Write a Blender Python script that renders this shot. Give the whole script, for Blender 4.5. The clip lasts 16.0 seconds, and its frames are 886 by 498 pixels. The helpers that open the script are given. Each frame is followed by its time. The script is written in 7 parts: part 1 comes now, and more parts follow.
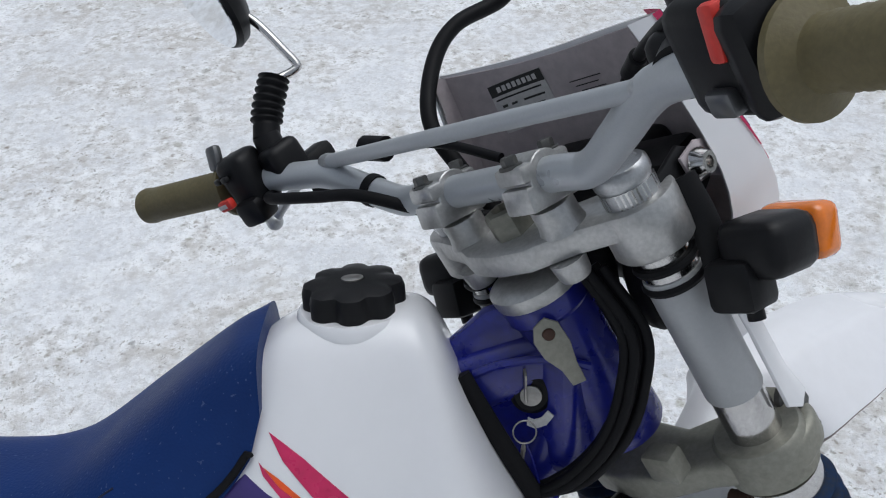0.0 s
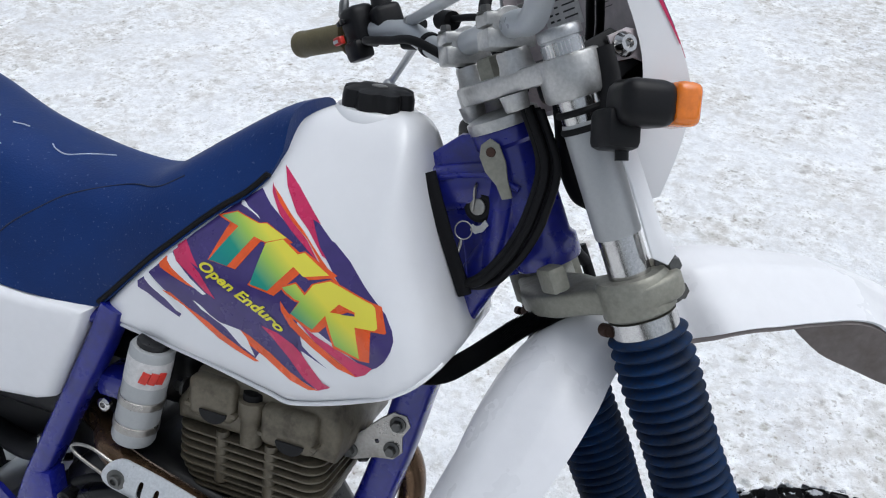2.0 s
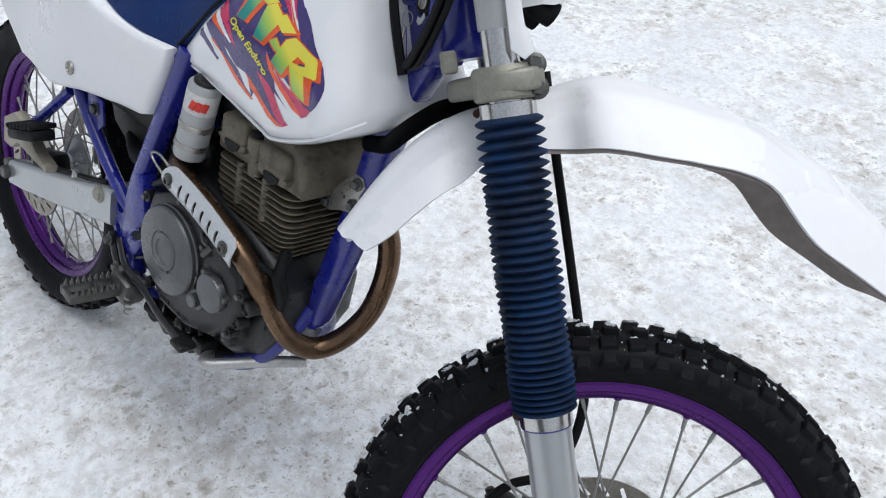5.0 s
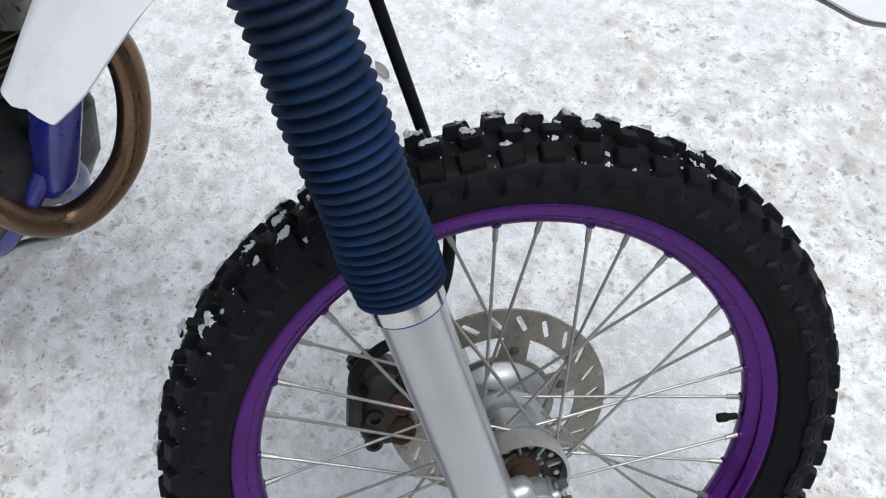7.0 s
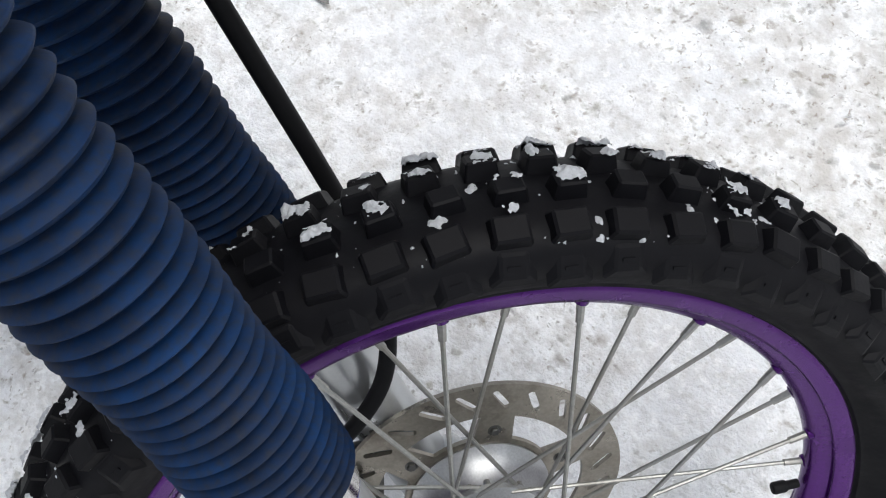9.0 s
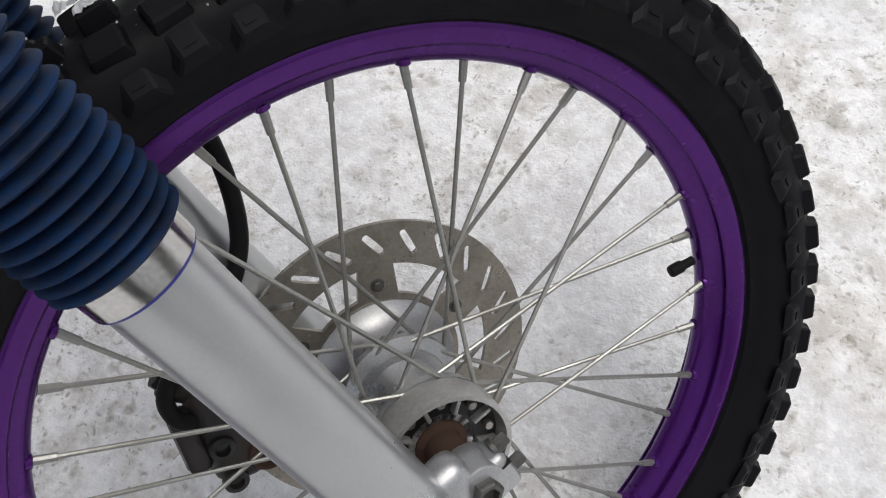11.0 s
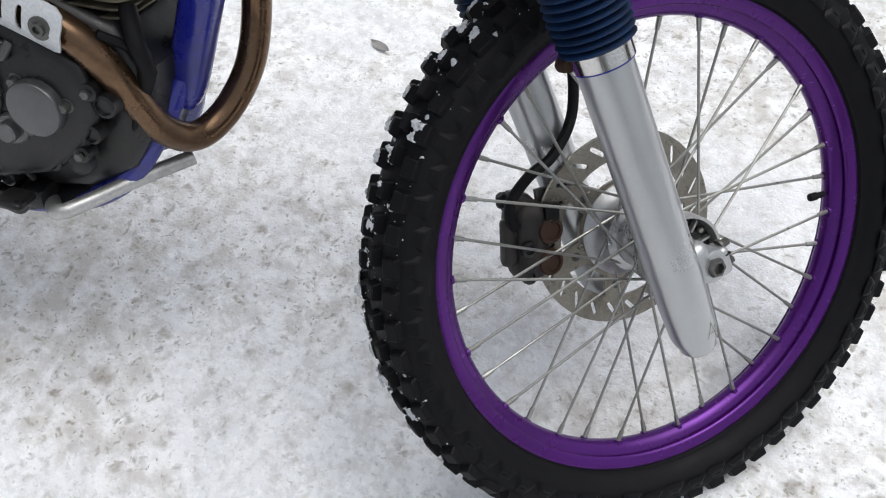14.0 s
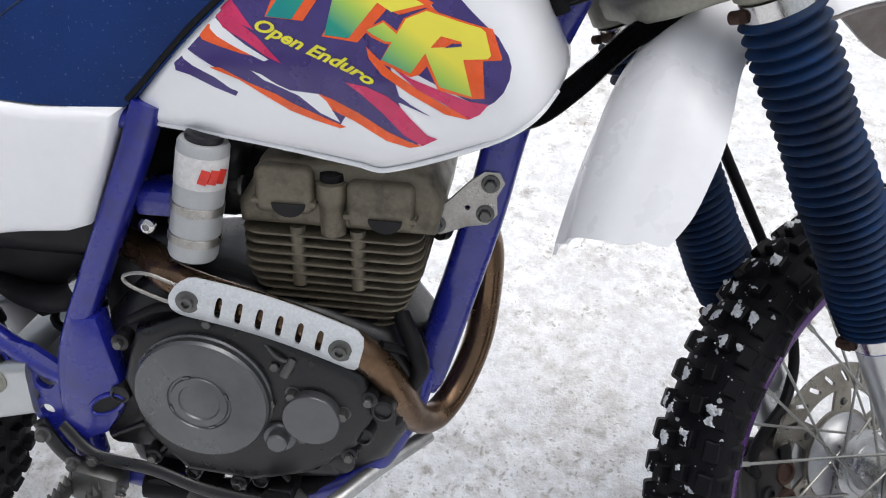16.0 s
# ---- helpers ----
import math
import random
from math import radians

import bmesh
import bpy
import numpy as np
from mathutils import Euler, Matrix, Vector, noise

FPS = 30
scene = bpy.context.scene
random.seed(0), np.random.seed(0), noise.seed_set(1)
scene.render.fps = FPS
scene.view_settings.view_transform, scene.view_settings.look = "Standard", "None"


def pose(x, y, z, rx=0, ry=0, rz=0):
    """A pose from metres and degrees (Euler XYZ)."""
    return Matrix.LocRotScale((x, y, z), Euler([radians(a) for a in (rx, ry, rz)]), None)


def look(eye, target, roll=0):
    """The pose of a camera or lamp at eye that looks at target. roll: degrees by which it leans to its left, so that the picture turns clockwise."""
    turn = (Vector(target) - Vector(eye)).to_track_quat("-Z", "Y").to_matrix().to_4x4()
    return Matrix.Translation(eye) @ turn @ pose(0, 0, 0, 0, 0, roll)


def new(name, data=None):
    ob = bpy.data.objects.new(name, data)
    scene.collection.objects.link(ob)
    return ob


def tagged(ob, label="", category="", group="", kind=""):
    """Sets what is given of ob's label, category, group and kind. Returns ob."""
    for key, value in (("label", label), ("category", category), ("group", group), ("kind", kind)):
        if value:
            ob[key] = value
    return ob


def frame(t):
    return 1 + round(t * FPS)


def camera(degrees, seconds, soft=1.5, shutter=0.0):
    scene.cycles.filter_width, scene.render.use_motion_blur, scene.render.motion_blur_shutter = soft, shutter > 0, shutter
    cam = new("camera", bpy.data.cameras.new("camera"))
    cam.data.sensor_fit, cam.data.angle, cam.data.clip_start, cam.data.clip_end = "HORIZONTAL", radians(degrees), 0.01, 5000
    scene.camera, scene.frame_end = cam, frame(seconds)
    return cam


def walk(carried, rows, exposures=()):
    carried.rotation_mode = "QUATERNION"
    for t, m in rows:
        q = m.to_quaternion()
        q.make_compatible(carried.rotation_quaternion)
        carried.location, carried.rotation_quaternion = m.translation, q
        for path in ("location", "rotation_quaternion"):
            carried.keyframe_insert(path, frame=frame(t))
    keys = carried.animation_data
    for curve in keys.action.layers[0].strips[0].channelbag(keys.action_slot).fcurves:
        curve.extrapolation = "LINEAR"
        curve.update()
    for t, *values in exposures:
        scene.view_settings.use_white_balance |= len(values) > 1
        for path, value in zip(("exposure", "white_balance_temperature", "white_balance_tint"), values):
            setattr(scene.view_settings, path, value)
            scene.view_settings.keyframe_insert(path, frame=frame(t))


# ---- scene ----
EXPOSURES = [(0, -0.15, 6050, 8), (0.5, 0.02, 6050, 8), (3, 0.17, 6080, 8), (5.2, 0.22, 6150, 8), (7.5, 0.30, 6250, 8), (8.2, 0.12, 6250, 8), (10.5, 1.1, 6800, 10), (11.0, 0.12, 6650, 10), (11.5, -0.18, 6500, 9), (12.0, 0.36, 6430, 9), (12.5, 0.36, 6480, 9), (13.0, 0.40, 6480, 9), (13.5, 0.49, 6460, 9), (14.0, 0.38, 6430, 9), (14.6, 0.20, 6430, 9), (15.5, 0.42, 6400, 9), (16.0, 0.47, 6400, 10)]
cam = camera(53.0, 16.0, soft=1.1)
PATH = [
    (0, (-0.021, 0.0, 1.443), (-0.219, 1.572, 0.221), -3.0),
    (0.5, (0.01, -0.111, 1.434), (-0.274, 1.463, 0.234), -1.1),
    (1, (0.071, -0.185, 1.435), (-0.294, 1.385, 0.252), 1.0),
    (1.5, (0.2, -0.197, 1.426), (-0.35, 1.335, 0.263), 2.2),
    (2, (0.306, -0.216, 1.415), (-0.45, 1.233, 0.262), 2.3),
    (2.5, (0.384, -0.257, 1.404), (-0.553, 1.123, 0.301), 2.7),
    (3, (0.511, -0.279, 1.442), (-0.574, 1.006, 0.358), 2.6),
    (3.5, (0.623, -0.211, 1.439), (-0.606, 0.948, 0.369), 1.5),
    (4, (0.745, -0.133, 1.414), (-0.561, 0.863, 0.273), 1.7),
    (4.5, (0.795, -0.119, 1.392), (-0.496, 0.808, 0.178), 0.1),
    (5, (0.833, -0.115, 1.38), (-0.419, 0.805, 0.121), 0.3),
    (5.2, (0.842, -0.111, 1.376), (-0.378, 0.805, 0.083), 0.4),
    (7.3, (0.541, 0.244, 1.179), (-0.067, 0.976, -0.579), -4.0),
    (7.5, (0.516, 0.307, 1.168), (-0.095, 0.992, -0.609), -6.5),
    (8, (0.48, 0.378, 1.128), (-0.138, 0.969, -0.68), -11.3),
    (8.2, (0.469, 0.394, 1.104), (-0.13, 0.956, -0.719), -11.9),
    (10.3, (0.509, 0.418, 0.965), (0.08, 0.978, -0.907), -16.2),
    (10.5, (0.528, 0.378, 0.949), (0.099, 1.011, -0.899), -15.3),
    (11, (0.576, 0.269, 0.926), (0.154, 1.082, -0.852), -12.1),
    (11.5, (0.606, 0.196, 0.882), (0.204, 1.025, -0.893), -10.4),
    (12, (0.646, 0.106, 0.868), (0.177, 0.877, -0.916), -11.6),
    (12.5, (0.653, 0.019, 0.891), (0.149, 0.775, -0.891), -10.3),
    (13, (0.628, -0.062, 0.925), (0.155, 0.79, -0.821), -5.0),
    (13.5, (0.561, -0.152, 1.028), (0.074, 0.844, -0.637), -2.3),
    (14, (0.479, -0.271, 1.111), (-0.021, 0.859, -0.461), -0.6),
    (14.5, (0.4, -0.349, 1.176), (-0.101, 0.884, -0.316), 0.9),
    (15, (0.284, -0.343, 1.197), (-0.209, 0.949, -0.248), 1.1),
    (15.5, (0.156, -0.303, 1.226), (-0.312, 1.04, -0.18), 0.2),
    (16, (0.095, -0.302, 1.255), (-0.319, 1.083, -0.128), -0.6),
]
walk(cam, [(t, look(eye, target, roll)) for t, eye, target, roll in PATH], EXPOSURES)

# ---- world and light: an overcast winter day ----
world = bpy.data.worlds.new("overcast_sky")
scene.world = world
world.use_nodes = True
wt = world.node_tree
sky = wt.nodes.new("ShaderNodeTexSky")
sky.sky_type, sky.sun_disc = "NISHITA", False
sky.sun_elevation, sky.sun_rotation = radians(73), radians(53)
sky.air_density, sky.dust_density, sky.ozone_density = 1.0, 4.0, 1.0
grey = wt.nodes.new("ShaderNodeHueSaturation")
grey.inputs["Saturation"].default_value = 0.30
wt.links.new(sky.outputs["Color"], grey.inputs["Color"])
wt.links.new(grey.outputs["Color"], wt.nodes["Background"].inputs["Color"])
wt.nodes["Background"].inputs["Strength"].default_value = 0.125
sun = new("sun", bpy.data.lights.new("sun", "SUN"))
sun.data.energy, sun.data.angle, sun.data.color = 0.90, radians(60), (1.0, 0.98, 0.955)
sun.matrix_world = look((1.2, 0.9, 4.8), (0, 0, 0))


# ---- materials ----
def nodes_of(name, rough=0.5, metal=0.0, coat=0.0):
    m = bpy.data.materials.new(name)
    m.use_nodes = True
    t = m.node_tree
    b = t.nodes["Principled BSDF"]
    b.inputs["Roughness"].default_value = rough
    b.inputs["Metallic"].default_value = metal
    b.inputs["Coat Weight"].default_value = coat
    b.inputs["Coat Roughness"].default_value = 0.12
    return m, t, b


def coords(t, scale=1.0):
    c = t.nodes.new("ShaderNodeTexCoord")
    mp = t.nodes.new("ShaderNodeMapping")
    mp.inputs["Scale"].default_value = (scale,) * 3 if not isinstance(scale, tuple) else scale
    t.links.new(c.outputs["Object"], mp.inputs["Vector"])
    return mp.outputs["Vector"]


def noise_of(t, vec, scale, detail=4.0, rough=0.6):
    n = t.nodes.new("ShaderNodeTexNoise")
    n.inputs["Scale"].default_value, n.inputs["Detail"].default_value, n.inputs["Roughness"].default_value = scale, detail, rough
    t.links.new(vec, n.inputs["Vector"])
    return n.outputs["Fac"]


def ramp(t, fac, stops):
    r = t.nodes.new("ShaderNodeValToRGB")
    e = r.color_ramp.elements
    while len(e) < len(stops):
        e.new(0.5)
    for k, (p, c) in zip(e, stops):
        k.position, k.color = p, (*c, 1) if len(c) == 3 else c
    t.links.new(fac, r.inputs["Fac"])
    return r.outputs["Color"]


def mix(t, fac, a, b):
    m = t.nodes.new("ShaderNodeMix")
    m.data_type = "RGBA"
    for sock, v in ((m.inputs["Factor"], fac), (m.inputs["A"], a), (m.inputs["B"], b)):
        if isinstance(v, (int, float)):
            sock.default_value = v
        elif isinstance(v, tuple):
            sock.default_value = (*v, 1)
        else:
            t.links.new(v, sock)
    return m.outputs["Result"]


def bump(t, b, height, strength=0.3, dist=0.002):
    n = t.nodes.new("ShaderNodeBump")
    n.inputs["Strength"].default_value, n.inputs["Distance"].default_value = strength, dist
    t.links.new(height, n.inputs["Height"])
    t.links.new(n.outputs["Normal"], b.inputs["Normal"])


def surface(name, colour, rough=0.5, metal=0.0, coat=0.0, dirt=None, dirt_amount=0.4, grain=400.0, relief=0.1, big=14.0, rough_var=0.15, shade=0.82, spec=0.5):
    """A paint, metal or rubber: base colour with fine grain, blotches of dirt or wear and uneven gloss."""
    m, t, b = nodes_of(name, rough, metal, coat)
    v = coords(t)
    fine, broad = noise_of(t, v, grain, 3), noise_of(t, v, big, 5, 0.65)
    c = tuple(colour)
    dark = tuple(shade * k for k in c)
    b.inputs["Specular IOR Level"].default_value = spec
    col = mix(t, ramp(t, fine, [(0.35, (0, 0, 0)), (0.7, (1, 1, 1))]), dark, c)
    if dirt:
        mask = ramp(t, broad, [(0.5, (0, 0, 0)), (0.74, (dirt_amount,) * 3)])
        col = mix(t, mask, col, tuple(dirt))
    t.links.new(col, b.inputs["Base Color"])
    r = ramp(t, broad, [(0.3, (max(rough - rough_var, 0.02),) * 3), (0.7, (min(rough + rough_var, 1),) * 3)])
    t.links.new(r, b.inputs["Roughness"])
    bump(t, b, fine, relief, 0.0008)
    return m


WHITE = surface("white_plastic", (0.80, 0.80, 0.815), 0.16, coat=0.5, dirt=(0.76, 0.76, 0.76), dirt_amount=0.25, grain=60, relief=0.004, rough_var=0.08, shade=0.985, big=5)
WHITE_WORN = surface("scuffed_white_plastic", (0.78, 0.78, 0.80), 0.34, dirt=(0.70, 0.69, 0.68), dirt_amount=0.3, grain=70, relief=0.01, big=5, shade=0.975)
UNDERSIDE = surface("brown_grey_underside", (0.33, 0.285, 0.268), 0.6, dirt=(0.17, 0.145, 0.13), dirt_amount=0.6, grain=80)
FRAME_BLUE = surface("violet_blue_frame_paint", (0.013, 0.018, 0.245), 0.30, coat=0.4, dirt=(0.02, 0.019, 0.04), dirt_amount=0.5, grain=200, big=18)
BLACK = surface("black_plastic", (0.008, 0.008, 0.009), 0.46, dirt=(0.020, 0.019, 0.018), dirt_amount=0.4, grain=300, spec=0.22)
RUBBER = surface("black_rubber", (0.006, 0.006, 0.007), 0.55, dirt=(0.014, 0.014, 0.015), dirt_amount=0.4, grain=220, relief=0.2, spec=0.16)
TYRE = surface("tyre_rubber", (0.0040, 0.0040, 0.0056), 0.58, dirt=(0.0080, 0.0080, 0.0100), dirt_amount=0.6, grain=160, relief=0.3, big=26, spec=0.14)
ALLOY = surface("brushed_alloy", (0.50, 0.51, 0.52), 0.36, 0.85, dirt=(0.30, 0.29, 0.28), dirt_amount=0.35, grain=500, relief=0.06)
CAST = surface("cast_alloy_clamp", (0.52, 0.52, 0.51), 0.42, 0.75, dirt=(0.20, 0.19, 0.165), dirt_amount=0.55, grain=260, relief=0.22)
CAST_GREENISH = surface("aged_cast_alloy", (0.29, 0.285, 0.24), 0.52, 0.5, dirt=(0.13, 0.12, 0.09), dirt_amount=0.6, grain=220, relief=0.25)
BAR_PAINT = surface("satin_grey_bar_paint", (0.42, 0.44, 0.46), 0.38, 0.35, dirt=(0.34, 0.35, 0.365), dirt_amount=0.35, grain=500, relief=0.02, shade=0.95, big=9)
COWL_GREY = surface("mauve_grey_inner_plastic", (0.46, 0.41, 0.42), 0.5, dirt=(0.34, 0.30, 0.31), dirt_amount=0.4, grain=90, relief=0.03, big=8)
LEG_PAINT = surface("silver_fork_paint", (0.46, 0.475, 0.485), 0.29, 0.8, dirt=(0.33, 0.34, 0.34), dirt_amount=0.3, grain=500, relief=0.015, rough_var=0.05, shade=0.95, big=7)
TUBE_GREY = surface("matte_grey_tube_paint", (0.40, 0.41, 0.415), 0.50, 0.30, dirt=(0.30, 0.30, 0.29), dirt_amount=0.35, grain=300, relief=0.03, shade=0.95, big=9)
CHROME = surface("chrome", (0.62, 0.61, 0.60), 0.16, 1.0, dirt=(0.45, 0.43, 0.40), dirt_amount=0.3, grain=400, relief=0.02, rough_var=0.06)
SPOKE = surface("zinc_spoke", (0.36, 0.36, 0.34), 0.40, 0.9, dirt=(0.26, 0.24, 0.20), dirt_amount=0.5, grain=300)
STEEL = surface("stainless_steel", (0.40, 0.385, 0.36), 0.34, 0.9, dirt=(0.17, 0.15, 0.125), dirt_amount=0.6, grain=260)
BOLT = surface("dull_bolt_steel", (0.13, 0.13, 0.125), 0.42, 0.8, dirt=(0.07, 0.06, 0.05), dirt_amount=0.5, grain=300)
RUST = surface("rusty_steel", (0.060, 0.030, 0.020), 0.75, 0.3, dirt=(0.05, 0.03, 0.02), dirt_amount=0.7, grain=180)
PURPLE = surface("purple_anodised_rim", (0.078, 0.009, 0.160), 0.25, 0.6, coat=0.0, dirt=(0.04, 0.012, 0.07), dirt_amount=0.45, grain=300, big=10)
GREY_COVER = surface("grey_engine_cover_paint", (0.125, 0.128, 0.132), 0.33, 0.7, dirt=(0.05, 0.05, 0.05), dirt_amount=0.5, grain=350, relief=0.03, shade=0.93, big=8)
CASE = surface("dark_crankcase", (0.011, 0.011, 0.012), 0.36, 0.2, dirt=(0.034, 0.032, 0.028), dirt_amount=0.6, grain=160, relief=0.3, big=26)
BRONZE = surface("bronze_grey_cylinder_paint", (0.150, 0.130, 0.093), 0.45, 0.3, dirt=(0.035, 0.030, 0.023), dirt_amount=0.85, grain=240, relief=0.18, big=34)
HEADER = surface("heat_browned_exhaust", (0.17, 0.105, 0.062), 0.28, 0.85, dirt=(0.075, 0.048, 0.032), dirt_amount=0.8, grain=140, relief=0.05, big=12)
GRIP = surface("olive_rubber_grip", (0.135, 0.112, 0.05), 0.6, dirt=(0.085, 0.07, 0.035), dirt_amount=0.5, grain=300, relief=0.3)
RED = surface("red_switch_plastic", (0.62, 0.035, 0.022), 0.4, grain=200)
AMBER = surface("amber_lens", (0.80, 0.20, 0.012), 0.16, coat=0.5, grain=120, relief=0.05)
PAPER = surface("pale_sticker", (0.62, 0.61, 0.60), 0.45, grain=200)
INK = surface("black_print", (0.014, 0.014, 0.014), 0.45, grain=200)
DISC = surface("worn_brake_disc_steel", (0.31, 0.288, 0.25), 0.36, 0.85, dirt=(0.11, 0.085, 0.06), dirt_amount=0.6, grain=300, big=30)
SNOWBIT = surface("packed_snow_clump", (0.52, 0.54, 0.57), 0.6, dirt=(0.20, 0.20, 0.21), dirt_amount=0.8, big=170, grain=500, relief=0.5)
CHALK = surface("chalk_mark", (0.42, 0.47, 0.58), 0.8, grain=300)
SOCKET = surface("dark_recess", (0.006, 0.006, 0.007), 0.8, grain=100)

# decal inks
D_PURPLE = surface("purple_decal_film", (0.050, 0.030, 0.170), 0.28, coat=0.3, grain=60, relief=0.01)
D_ORANGE = surface("orange_decal_film", (0.86, 0.105, 0.012), 0.28, coat=0.3, grain=60, relief=0.01)
D_MAGENTA = surface("magenta_decal_film", (0.62, 0.022, 0.115), 0.28, coat=0.3, grain=60, relief=0.01)
D_YELLOW = surface("yellow_decal_film", (0.84, 0.76, 0.045), 0.28, coat=0.3, grain=60, relief=0.01)


def letter_fade():
    """Film printed from teal at the letters' foot to yellow at their head."""
    m, t, b = nodes_of("teal_to_yellow_decal_film", 0.28, coat=0.3)
    c = t.nodes.new("ShaderNodeTexCoord")
    dot = t.nodes.new("ShaderNodeVectorMath")
    dot.operation = "DOT_PRODUCT"
    dot.inputs[1].default_value = (0.55, 0.0, 0.835)
    t.links.new(c.outputs["Object"], dot.inputs[0])
    mr = t.nodes.new("ShaderNodeMapRange")
    mr.inputs["From Min"].default_value, mr.inputs["From Max"].default_value = 0.679, 0.738
    t.links.new(dot.outputs["Value"], mr.inputs["Value"])
    t.links.new(ramp(t, mr.outputs["Result"], [(0.0, (0.0, 0.23, 0.22)), (0.35, (0.01, 0.28, 0.20)), (0.70, (0.35, 0.55, 0.08)), (1.0, (0.78, 0.70, 0.06))]), b.inputs["Base Color"])
    return m


D_LETTER = letter_fade()


def seat_vinyl():
    m, t, b = nodes_of("blue_seat_vinyl", 0.5)
    b.inputs["Specular IOR Level"].default_value = 0.25
    v = coords(t)
    n1, n2 = noise_of(t, v, 10, 5, 0.6), noise_of(t, v, 600, 2)
    vor = t.nodes.new("ShaderNodeTexVoronoi")
    vor.inputs["Scale"].default_value = 420
    t.links.new(v, vor.inputs["Vector"])
    base = mix(t, ramp(t, n1, [(0.3, (0, 0, 0)), (0.75, (1, 1, 1))]), (0.002, 0.018, 0.095), (0.004, 0.029, 0.140))
    specks = ramp(t, noise_of(t, v, 330, 1, 0.3), [(0.71, (0, 0, 0)), (0.76, (0.5, 0.5, 0.5))])
    t.links.new(mix(t, specks, base, (0.09, 0.12, 0.22)), b.inputs["Base Color"])
    t.links.new(ramp(t, n1, [(0.3, (0.42,) * 3), (0.7, (0.58,) * 3)]), b.inputs["Roughness"])
    bump(t, b, vor.outputs["Distance"], 0.35, 0.0006)
    return m


SEAT_BLUE = seat_vinyl()
SEAM_BLUE = surface("dark_blue_seam", (0.002, 0.009, 0.045), 0.5, grain=200)


def gaiter_rubber():
    m, t, b = nodes_of("blue_gaiter_rubber", 0.5)
    v = coords(t)
    n1 = noise_of(t, v, 12, 5, 0.7)
    n2 = noise_of(t, v, 240, 3)
    base = mix(t, ramp(t, n1, [(0.38, (0, 0, 0)), (0.7, (1, 1, 1))]), (0.0036, 0.0105, 0.030), (0.0045, 0.033, 0.112))
    base = mix(t, ramp(t, n2, [(0.42, (0, 0, 0)), (0.72, (0.65,) * 3)]), base, (0.020, 0.022, 0.027))
    b.inputs["Specular IOR Level"].default_value = 0.16
    t.links.new(base, b.inputs["Base Color"])
    t.links.new(ramp(t, n1, [(0.3, (0.52,) * 3), (0.7, (0.72,) * 3)]), b.inputs["Roughness"])
    bump(t, b, n2, 0.2, 0.0006)
    return m


GAITER = gaiter_rubber()


